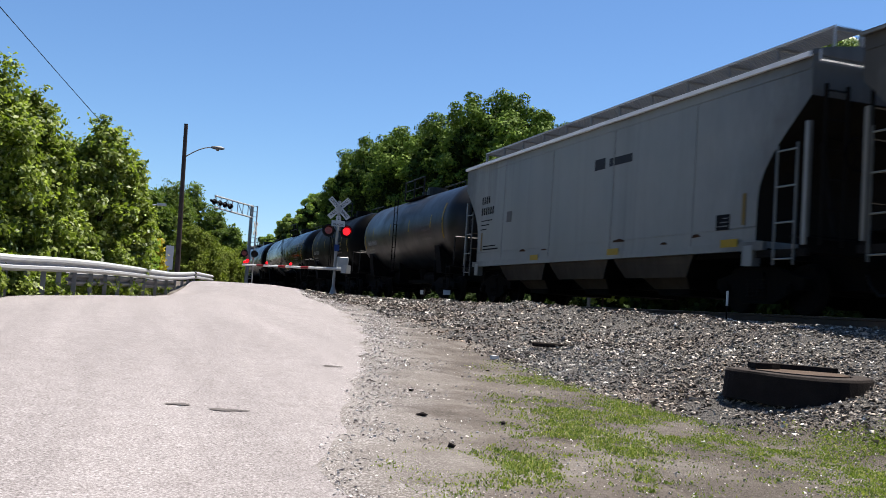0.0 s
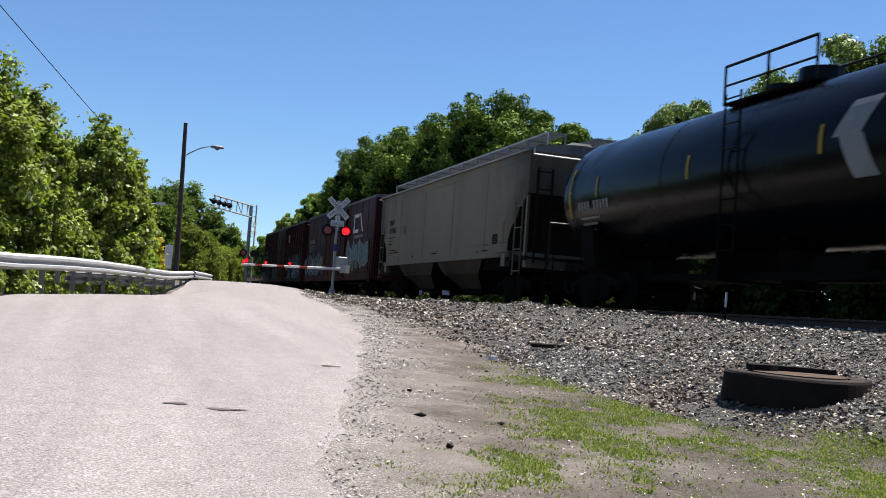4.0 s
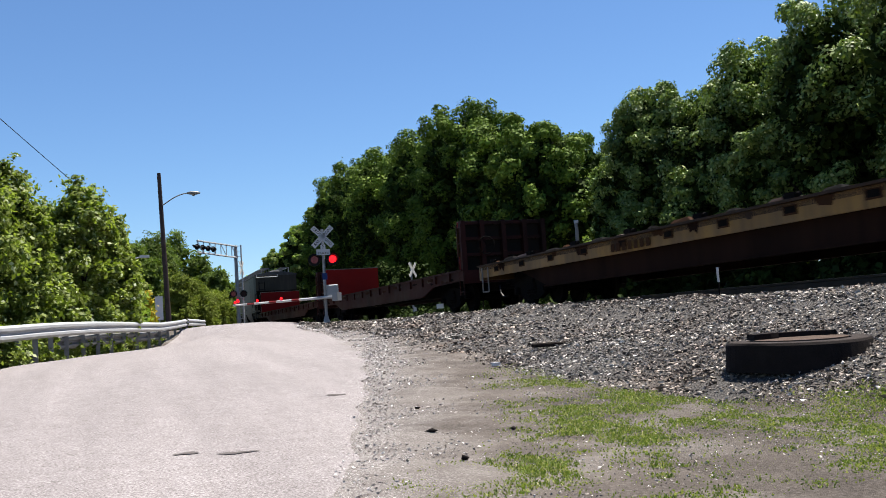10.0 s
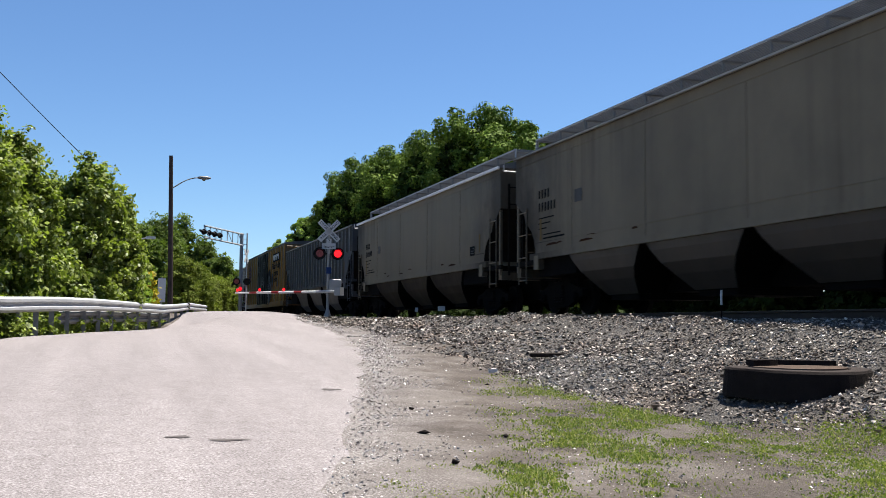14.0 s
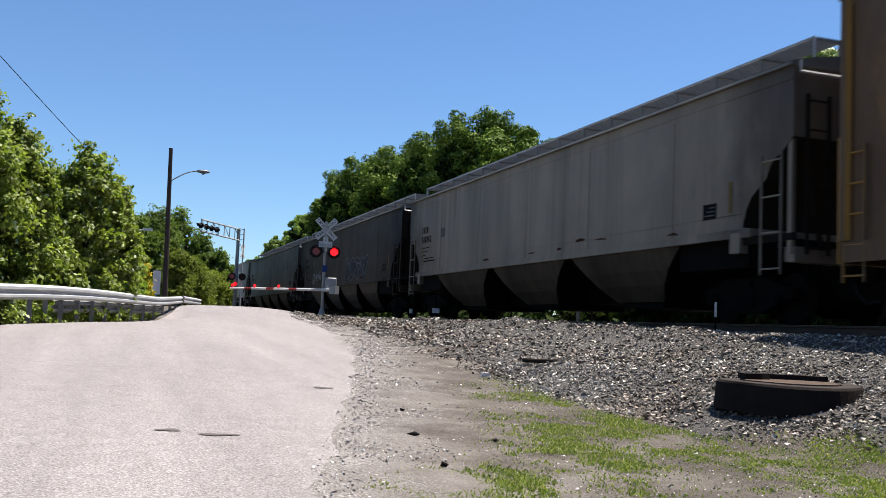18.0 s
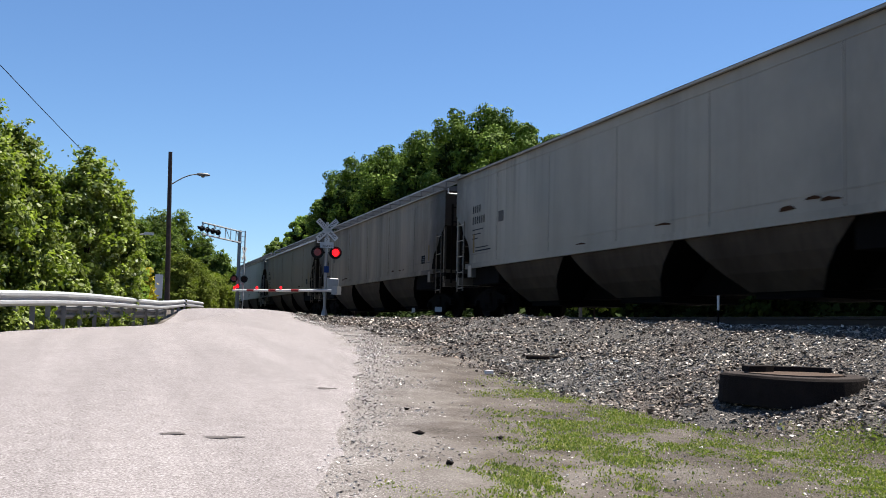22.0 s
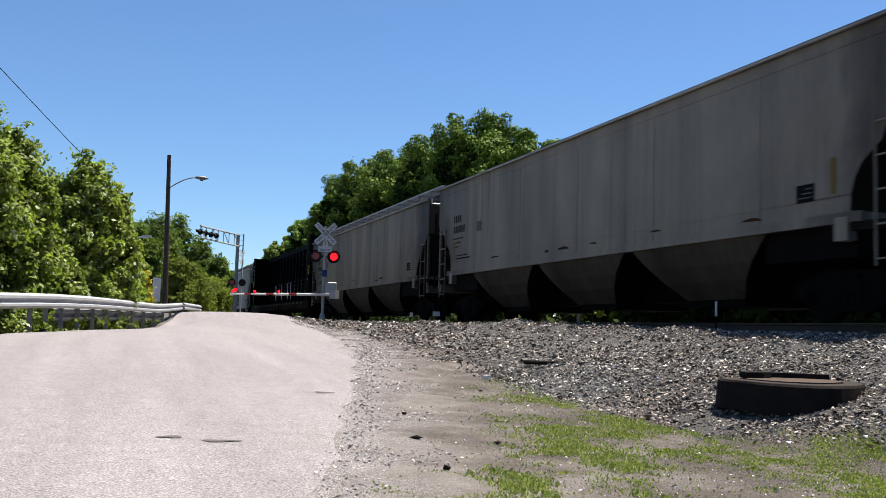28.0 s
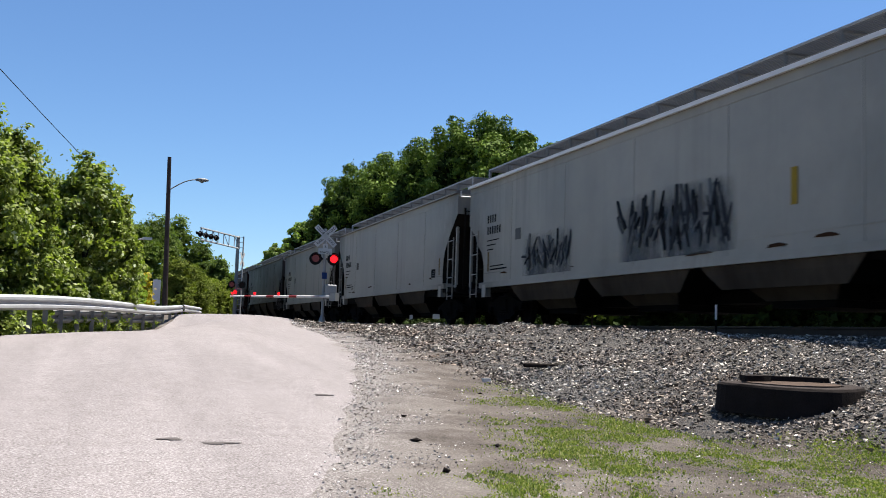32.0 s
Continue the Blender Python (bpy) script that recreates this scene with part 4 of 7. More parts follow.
def clump_leaves(lobes, n, size, rng):
    """Leaves lying on the outer side of rounded clumps, so that each has a lit top and a dark underside."""
    lobes = np.array(lobes)
    area = lobes[:, 3] ** 2
    k = rng.choice(len(lobes), n, p=area / area.sum())
    lb = lobes[k]
    d = rng.normal(0, 1, (n, 3))
    d[:, 2] += 0.25
    d /= np.linalg.norm(d, axis=1, keepdims=True)
    bulge = 1 + 0.16 * np.sin(d[:, 0] * 7 + k) * np.sin(d[:, 1] * 7 + 2 * k) + 0.12 * np.sin(d[:, 2] * 11 + 3 * k)
    r = (bulge * rng.uniform(0.74, 1.02, n) * np.where(rng.uniform(0, 1, n) < 0.05, rng.uniform(1.0, 1.3, n), 1.0))[:, None]
    c = lb[:, :3] + d * r * lb[:, 3:6]
    nrm = d + rng.normal(0, 0.3, (n, 3))
    nrm /= np.linalg.norm(nrm, axis=1, keepdims=True)
    u = np.cross(nrm, rng.normal(0, 1, (n, 3)))
    u /= np.linalg.norm(u, axis=1, keepdims=True)
    v = np.cross(nrm, u)
    sz = size * rng.uniform(0.5, 1.4, n)[:, None]
    return np.stack([c - u * sz, c - v * sz * 0.62 + nrm * sz * 0.14, c + u * sz, c + v * sz * 0.62 + nrm * sz * 0.14], 1)


def broad_tree(x, y, top, width, seed, material, leaves, size, label, low=0.06, clump=(0.1, 0.19), square=0.75, boughs=36):
    """A full-crowned tree: trunk, limbs, and rounded leaf clumps all over a domed outline."""
    rng = np.random.default_rng(seed)
    g = float(land(x, y))
    t = tagged(new("tree"), label, "tree")
    bm = bmesh.new()
    rod(bm, (x, y, g - 0.2), (x, y, g + top * 0.35), 0.3, 8, 0.22)
    rod(bm, (x, y, g + top * 0.35), (x, y, g + top * 0.8), 0.22, 7, 0.06)
    zc, rz = top * (1 + low) / 2, top * (1 - low) / 2
    lobes = []
    for k in range(boughs):
        dz = 1 - 1.7 * (k + 0.4) / boughs
        a = k * 2.39996 + rng.uniform(-0.4, 0.4)
        rr = math.sqrt(max(0.0, 1 - dz * dz)) ** square
        rb = width * rng.uniform(*clump)
        f = rng.choice((0.7, 0.84, 1.0))
        reach = max(0.1, width / 2 - rb) * rr * f
        c = Vector((x + reach * math.cos(a), y + reach * math.sin(a), zc + (rz - rb * 0.9) * dz * (0.85 + 0.15 * f)))
        out = Vector((math.cos(a) * rr, math.sin(a) * rr, 0.25 + max(0.0, dz))).normalized()
        lobes.append((*c, rb * 0.78, rb * 0.78, rb * 0.66))
        for m in range(6):  # smaller tufts on its outer side
            d = (out * 0.8 + Vector(rng.normal(0, 0.75, 3))).normalized()
            rs = rb * rng.uniform(0.34, 0.52)
            lobes.append((*(c + d * rb * rng.uniform(0.6, 0.85)), rs, rs, rs * 0.85))
        if k % 3 == 0:
            rod(bm, (x, y, g + top * (0.15 + 0.4 * max(0, dz))), c, 0.1, 5, 0.03)
    part("trunk", bm, M_BARK, t)
    q = clump_leaves(lobes, leaves, size, rng)
    m = leaves // 7  # coarse foliage within closes the crown, its colour darkened for shade
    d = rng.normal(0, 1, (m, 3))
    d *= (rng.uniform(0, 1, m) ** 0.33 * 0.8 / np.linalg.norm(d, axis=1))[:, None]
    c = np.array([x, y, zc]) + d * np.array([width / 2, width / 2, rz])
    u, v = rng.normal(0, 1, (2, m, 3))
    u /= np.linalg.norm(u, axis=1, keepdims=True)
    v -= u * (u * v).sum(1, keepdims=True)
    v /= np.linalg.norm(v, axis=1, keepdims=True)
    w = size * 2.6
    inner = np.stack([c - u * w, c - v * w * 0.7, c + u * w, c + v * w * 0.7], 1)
    part("inner_foliage", from_arrays("inner_foliage", inner.reshape(-1, 3), np.arange(4 * m).reshape(-1, 4), M_LEAF_SHADE), None, t, "foliage deep in the crown, coloured dark for shade")
    part("crown", from_arrays("crown", q.reshape(-1, 3), np.arange(4 * len(q)).reshape(-1, 4), material), None, t)
    return t


def crown_mesh(name, lobes, n, size, seed, material):
    rng = np.random.default_rng(seed)
    q = leaf_cloud(lobes, n, size, rng)
    return from_arrays(name, q.reshape(-1, 3), np.arange(4 * len(q)).reshape(-1, 4), material)


def tree(x, y, height, width, seed, material, leaves, size, low=0.15, label="", trunk=0.16, shape=1.0, name="tree", category="tree"):
    """A tapered trunk with limbs and a crown of leafy lobes."""
    rng = np.random.default_rng(seed)
    g = float(land(x, y))
    t = tagged(new(name), label, category)
    bm = bmesh.new()
    top = Vector((x + rng.uniform(-0.3, 0.3), y + rng.uniform(-0.3, 0.3), g + height * 0.72))
    rod(bm, (x, y, g - 0.2), (x, y, g + height * 0.3), trunk, 8, trunk * 0.75)
    rod(bm, (x, y, g + height * 0.3), top, trunk * 0.75, 7, trunk * 0.25)
    lobes = []
    nl = 26
    for k in range(nl):
        f = (k + 0.5) / nl
        z = g + height * (low + (0.84 - low) * f)
        spread_r = width * 0.5 * math.sin(math.pi * min(0.97, 0.18 + 0.75 * f ** shape)) ** 0.7
        a = k * 2.4 + rng.uniform(-0.5, 0.5)
        rr = spread_r * rng.uniform(0.35, 0.8)
        c = (x + rr * math.cos(a), y + rr * math.sin(a), z)
        lr = width * rng.uniform(0.11, 0.23)
        lobes.append((*c, lr, lr, lr * rng.uniform(0.75, 1.0)))
        if k % 2 == 0:
            rod(bm, (x, y, g + height * (low + 0.5 * f * (1 - low))), c, trunk * 0.35, 5, trunk * 0.1)
    lobes.append((x, y, g + height * 0.86, width * 0.2, width * 0.2, height * 0.12))
    part("trunk", bm, M_BARK, t)
    part("crown", crown_mesh("crown", lobes, leaves, size, seed + 1, material), None, t)
    return t


LAB_NEAR = "bushy young tree with bright green sunlit leaves behind the guardrail"
LAB_DOME = "tall dense broadleaf tree, dark green in the shade, beyond the track"
for i, (x, y, h, w) in enumerate(((-6.0, 22.6, 9.6, 4.4), (-3.3, 24.6, 5.5, 3.2), (-2.45, 25.4, 5.0, 2.4), (-0.85, 30.2, 5.2, 2.7), (-0.1, 31.8, 4.5, 1.9), (0.12, 34.6, 4.0, 1.35), (-2.2, 30.5, 4.7, 3.6), (-8.2, 25.0, 11.0, 5.0), (-5.0, 21.2, 5.0, 3.0), (-0.9, 33.5, 4.0, 2.0))):
    tree(x, y, h, w, 100 + i, M_LEAF_NEAR, 28000 if x / y > -0.17 else 7000, 0.066 if x / y > -0.17 else 0.13, 0.03, LAB_NEAR, 0.10)
for i, (x, y, h, w) in enumerate(((-5.4, 20.5, 2.4, 2.6), (-3.5, 23.2, 2.2, 2.4), (-2.45, 25.6, 2.3, 2.4), (-1.65, 28.2, 2.3, 2.2), (-0.8, 31.0, 2.4, 2.2), (-0.15, 34.2, 2.2, 1.7), (-7.5, 17.5, 3.2, 3.2))):
    tree(x, y, h, w, 140 + i, M_LEAF_NEAR, 11000 if x / y > -0.2 else 3000, 0.07, 0.0, "leafy roadside shrub behind the guardrail", 0.05, name="shrub", category="shrub")
tree(0.75, 42.0, 1.9, 1.2, 160, M_LEAF_PALE, 3000, 0.08, 0.0, "pale leafy shrub by the road sign", 0.05, name="shrub", category="shrub")
tree(1.25, 43.5, 1.9, 0.8, 161, M_FLOWER, 900, 0.08, 0.1, "shrub with yellow blossom beside the road sign", 0.04, name="shrub", category="shrub")
for i, (x, y, h, w) in enumerate(((1.0, 62, 6.0, 4.5), (2.8, 72, 7.6, 4.6), (4.7, 78, 8.3, 4.0), (6.3, 76, 6.3, 3.4), (7.5, 73, 4.8, 2.4), (-2.5, 56, 7.6, 6.0), (-4.5, 66, 9, 7))):
    tree(x, y, h, w, 180 + i, M_LEAF_MID, 26000, 0.085, 0.05, "dark green roadside tree beyond the crossing", 0.16)
for i, (x, y, h, w) in enumerate(((4.2, 60, 3.2, 3.2), (5.2, 64, 3.0, 3.0), (6.4, 68, 2.8, 2.6), (3.5, 57, 3.4, 2.4), (7.2, 70, 2.4, 2.0))):
    tree(x, y, h, w, 200 + i, M_LEAF_BANK, 20000, 0.06, 0.0, "pale green weedy thicket beside the road", 0.08, name="shrub", category="shrub")
for i, (x, y, h, w) in enumerate(((26.3, 55.6, 12.6, 8.0), (27, 62.5, 14.8, 9.5), (27.5, 71.5, 18.0, 10.5), (27.5, 81, 18.0, 11.5), (27, 92, 18.8, 12.0), (27, 105, 19.4, 11.5), (27, 117, 19.3, 10.0), (26.8, 126.5, 17.6, 6.5), (34, 66, 14.0, 10.0))):
    broad_tree(x, y, h, w, 220 + i, M_LEAF_FAR, 46000, 0.115, LAB_DOME)
for i, (x, y, h, w) in enumerate(((26, 139, 16.0, 6.5), (25.5, 153, 13.6, 7.5), (25, 171, 11.2, 8.0), (24, 196, 9.6, 10.0))):
    broad_tree(x, y, h, w, 235 + i, M_LEAF_PALE, 14000, 0.22, "pale green tree far down the track")
LAB_VINE = "dense dark green tree draped with vines beyond the track"
for i, (x, y, h, w) in enumerate(((24.5, 39.0, 10.6, 5.2), (24.2, 42.4, 8.0, 3.0), (24.5, 35.0, 9.5, 5.6), (24.5, 30.8, 10.3, 6.2), (24.3, 26.2, 10.7, 6.2), (24, 21, 11.2, 6.8), (24, 15, 10.8, 7.2), (29.5, 46.8, 8.0, 6.0), (22.9, 33.2, 5.6, 3.6), (22.8, 28.6, 6.2, 3.8), (22.9, 37.8, 4.8, 3.2))):
    broad_tree(x, y, h, w, 250 + i, M_LEAF_VINE, 40000 if w > 4 else 18000, 0.072, LAB_VINE, clump=(0.1, 0.2), square=0.65)
# shrubs under the trees, with the shade put into their leaf colour
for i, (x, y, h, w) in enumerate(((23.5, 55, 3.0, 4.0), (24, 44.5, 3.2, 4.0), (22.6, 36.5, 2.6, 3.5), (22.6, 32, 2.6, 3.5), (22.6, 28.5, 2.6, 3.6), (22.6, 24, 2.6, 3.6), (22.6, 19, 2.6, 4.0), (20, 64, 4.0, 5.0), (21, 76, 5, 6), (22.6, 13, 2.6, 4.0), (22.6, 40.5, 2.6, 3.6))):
    tree(x, y, h, w, 280 + i, M_LEAF_SHADE, 5000, 0.15, 0.0, "low shrub at the foot of the trees, coloured dark for shade", 0.06, name="shrub", category="shrub")
for i, (x, y, h, w, low) in enumerate(((18.0, 46.0, 3.5, 2.8, 0.3), (18.0, 41.8, 3.0, 2.4, 0.3), (17.6, 33.0, 3.0, 1.9, 0.35))):
    tree(x, y, h, w, 300 + i, M_LEAF_PALE, 3600, 0.09, low, "pale green sunlit shrub beyond the track", 0.05, name="shrub", category="shrub")
rng = np.random.default_rng(77)
lobes = []
lobes += [(16.6 + rng.uniform(-0.4, 4.6), y, -0.35 + rng.uniform(0, 0.3), 0.9, 0.9, rng.uniform(0.4, 0.9)) for y in np.arange(35, 62, 0.25)]
lobes += [(24.5 + rng.uniform(-1.2, 1.2), y, rng.uniform(0.2, 1.2), 1.6, 1.6, rng.uniform(0.9, 1.6)) for y in np.arange(43, 136, 0.8)]
lobes += [(18.5 + rng.uniform(-0.5, 1.6), y, -0.1 + rng.uniform(0, 0.5), 0.9, 0.9, rng.uniform(0.6, 1.2)) for y in np.arange(62, 120, 0.7)]
# undergrowth leaves are coloured dark for the shade there
tagged(part("undergrowth", crown_mesh("undergrowth", lobes, 62000, 0.15, 78, M_LEAF_SHADE), None), "weedy undergrowth along the far side of the track, darkened for shade", "undergrowth", kind="stuff")
# extra trees, added behind the row to keep sun off the shrubs
for i, (x, y, h, w) in enumerate(((28, 14, 9.5, 8), (28, 20, 9.5, 8), (28, 26, 9.2, 8), (28, 32, 8.6, 8), (28, 44, 8.0, 7))):
    tree(x, y, h, w, 340 + i, M_LEAF_FAR, 9000, 0.2, 0.05, "tree added behind the wood to shade its foot", 0.25)
rng = np.random.default_rng(55)
lobes = []
for g in np.linspace(0.8, 8.6, 90):
    (x, y), _ = guard_at(float(g))
    lobes.append((x - rng.uniform(0.22, 0.7), y + rng.uniform(-0.2, 0.2), float(land(x, y)) + rng.uniform(0.0, 0.22), 0.3, 0.3, rng.uniform(0.16, 0.34)))
tagged(part("verge_weeds", crown_mesh("verge_weeds", lobes, 24000, 0.04, 56, M_LEAF_NEAR), None), "dense leafy weeds behind the guardrail", "weeds", kind="stuff")
# a wood on the horizon closes the view
rng = np.random.default_rng(9)
lobes = [(x + rng.uniform(-6, 6), 330 + rng.uniform(-12, 12), rng.uniform(2, 9), 12, 8, rng.uniform(5, 8)) for x in np.arange(-420, 420, 14) if abs(x - TX) > 12]
lobes += [(-60 + rng.uniform(-6, 6), y, rng.uniform(2, 9), 8, 12, 7) for y in np.arange(-300, 330, 14)]
lobes += [(62 + rng.uniform(-6, 6), y, rng.uniform(2, 9), 8, 12, 7) for y in np.arange(-300, 330, 14)]
tagged(part("far_woods", crown_mesh("far_woods", lobes, 42000, 0.9, 10, M_LEAF_MID), None), "distant belt of green woods", "woods", kind="stuff")
for i, (x, y, h, w) in enumerate(((-2.45, 19.3, 0.5, 0.8), (-2.2, 20.2, 0.5, 0.8), (-2.75, 20.0, 0.8, 1.2), (-1.95, 21.3, 0.5, 0.7), (-2.4, 21.8, 0.8, 1.2), (-1.8, 23.2, 0.75, 1.0), (-1.3, 25.0, 0.7, 0.9), (-0.9, 27.0, 0.7, 0.9), (-0.45, 29.2, 0.65, 0.8), (0.1, 32.0, 0.6, 0.8), (0.8, 35.3, 0.55, 0.8), (-3.0, 18.2, 0.5, 1.0))):
    tree(x, y, h, w, 320 + i, M_LEAF_NEAR, 2400, 0.05, 0.0, "low weeds growing behind the guardrail", 0.02, name="weed_clump", category="weeds")


# ---- the train: parts that the cars share ----
def wheel_mesh(b):
    prof = [(0.0, 0.20), (-0.065, 0.20), (-0.03, 0.34), (-0.07, 0.42), (-0.07, 0.42), (0.05, 0.43), (0.075, 0.455), (0.09, 0.44), (0.06, 0.36), (0.03, 0.3), (0.065, 0.2)]
    rings = [[(x, r * math.cos(a), r * math.sin(a)) for a in np.linspace(0, 2 * math.pi, 20, endpoint=False)] for x, r in prof[1:]]
    loft(b, rings)


def sideframe_mesh(b):
    prism(b, [(-1.2, 0.42), (-1.2, 0.60), (-0.9, 0.66), (-0.45, 0.80), (0.45, 0.80), (0.9, 0.66), (1.2, 0.60), (1.2, 0.42), (0.98, 0.40), (0.60, 0.24), (0.40, 0.17), (-0.40, 0.17), (-0.60, 0.24), (-0.98, 0.40)], "x", -0.07, 0.07)


def spring_mesh(b):
    rings = [[(r * math.cos(a), r * math.sin(a), 0.28 + 0.0175 * k) for a in np.linspace(0, 2 * math.pi, 8, endpoint=False)] for k, r in enumerate([0.055, 0.06, 0.045, 0.045] * 5)]
    loft(b, rings)


def bearing_mesh(b):
    rod(b, (-0.10, 0, 0.42), (0.12, 0, 0.42), 0.11, 12)
    rod(b, (0.12, 0, 0.42), (0.15, 0, 0.42), 0.07, 10)


def truck(car, y):
    tr = part("truck", shared("bolster", lambda b: box(b, -1.15, 1.15, -0.2, 0.2, 0.42, 0.72), M_TRUCK), None, car)
    tr.location = (0, y, 0)
    for s in (-1, 1):
        placed("sideframe", shared("sideframe", sideframe_mesh, M_TRUCK), tr, pose(1.02 * s, 0, 0))
        for dy in (-0.2, -0.07, 0.07, 0.2):
            placed("spring", shared("spring", spring_mesh, M_WHEEL), tr, pose(1.1 * s, dy, 0))
        for dy in (-0.88, 0.88):
            placed("wheel", shared("wheel", wheel_mesh, M_WHEEL, True), tr, pose(0.75 * s, dy, 0.43, 0, 0, 0 if s < 0 else 180))
            placed("bearing", shared("bearing", bearing_mesh, M_TRUCK), tr, pose(1.06 * s, dy, 0, 0, 0, 0 if s > 0 else 180))
    for dy in (-0.88, 0.88):
        placed("axle", shared("axle", lambda b: rod(b, (-0.95, 0, 0.43), (0.95, 0, 0.43), 0.08, 10), M_WHEEL), tr, pose(0, dy, 0))
    return tr


def coupler_mesh(b):
    box(b, -0.09, 0.09, 0.0, 0.55, 0.78, 0.96)
    prism(b, [(-0.16, 0.45), (0.12, 0.45), (0.2, 0.62), (0.06, 0.72), (-0.02, 0.62), (-0.18, 0.60)], "z", 0.70, 1.02)


def hose_mesh(b):
    pts = [(0.3, 0, 0.75), (0.32, 0.15, 0.5), (0.3, 0.32, 0.36), (0.22, 0.48, 0.4)]
    for p, q in zip(pts, pts[1:]):
        rod(b, p, q, 0.03, 6)


def couplers(car, half):
    for s in (-1, 1):
        m = pose(0, s * half, 0, 0, 0, 0 if s > 0 else 180)
        placed("coupler", shared("coupler", coupler_mesh, M_TRUCK), car, m)
        placed("air_hose", shared("air_hose", hose_mesh, M_BLACK), car, m)


def ladder(car, x, y, z0, z1, width, along, material, rungs=None, label=""):
    """An upright ladder; along 'y' on a side, 'x' on an end."""
    n = rungs or max(3, int((z1 - z0) / 0.42))

    def build(b):
        for s in (-0.5, 0.5):
            o = s * width
            if along == "y":
                box(b, -0.015, 0.015, o - 0.016, o + 0.016, z0, z1)
            else:
                box(b, o - 0.025, o + 0.025, -0.02, 0.02, z0, z1)
        for k in range(n):
            z = z0 + 0.1 + (z1 - z0 - 0.2) * k / (n - 1)
            if along == "y":
                rod(b, (0, -width / 2, z), (0, width / 2, z), 0.016, 5)
            else:
                rod(b, (-width / 2, 0, z), (width / 2, 0, z), 0.016, 5)
    return placed("ladder", shared(("ladder", z0, z1, width, along, n), build, material), car, pose(x, y, 0), label)


def brake_wheel(car, y, z, material, s):
    def build(b):
        n = 16
        for k in range(n):
            a0, a1 = 2 * math.pi * k / n, 2 * math.pi * (k + 1) / n
            rod(b, (0.27 * math.cos(a0), 0, 0.27 * math.sin(a0)), (0.27 * math.cos(a1), 0, 0.27 * math.sin(a1)), 0.018, 5)
        for k in range(3):
            a = 2 * math.pi * k / 3
            rod(b, (0, 0, 0), (0.27 * math.cos(a), 0, 0.27 * math.sin(a)), 0.015, 4)
    placed("brake_wheel", shared("brake_wheel", build, material), car, pose(-0.7, y + 0.12 * s, z))


def side_matrix(y, z, x=-1.55):
    """On the near side: text reads from the far end towards the front end."""
    return Matrix.Translation((x, y, z)) @ Matrix.Rotation(-math.pi / 2, 4, "Z") @ Matrix.Rotation(math.pi / 2, 4, "X")


def decal(car, name, shapes, material, x, label="", th=0.004):
    """Flat painted shapes on the near side: lists of (y, z) outlines."""
    bm = bmesh.new()
    for poly in shapes:
        prism(bm, poly, "x", x - th, x)
    return part(name, bm, material, car, label)


def bar(y0, y1, z0, z1):
    return [(y0, z0), (y1, z0), (y1, z1), (y0, z1)]


def number_bars(car, y, z, x, material, w=1.05, h=0.22, rows=2):
    """The car's number and small stencils, as plain bars."""
    shapes = []
    for r in range(rows):
        n = 4 if r == 0 and rows > 1 else 6
        ww = w / 6
        for k in range(n):  # the text starts at the far end and runs to the front
            y1 = y + w / 2 - k * ww
            z1 = z - r * h * 1.5
            shapes.append(bar(y1 - ww * 0.5, y1 - ww * 0.06, z1 - h, z1))
    for k in range(3):
        shapes.append(bar(y + w / 2 - w * (0.85 - 0.2 * k), y + w / 2, z - rows * h * 1.5 - 0.13 * k - 0.08, z - rows * h * 1.5 - 0.13 * k - 0.05))
    for sh in shapes:
        decal(car, "stencil", [sh], material, x - 0.006)


def ribbon(bm, pts, width, x0, x1):
    """A painted stroke along (y, z) points, one joined strip."""
    rings = []
    for i, p in enumerate(pts):
        a, b = Vector(pts[max(0, i - 1)]), Vector(pts[min(len(pts) - 1, i + 1)])
        t = (b - a).normalized()
        n = Vector((-t.y, t.x)) * width / 2 * (1.0 if 0 < i < len(pts) - 1 else 0.6)
        rings.append([(x, p[0] + k * n.x, p[1] + k * n.y) for x, k in ((x0, 1), (x1, 1), (x1, -1), (x0, -1))])
    loft(bm, rings)


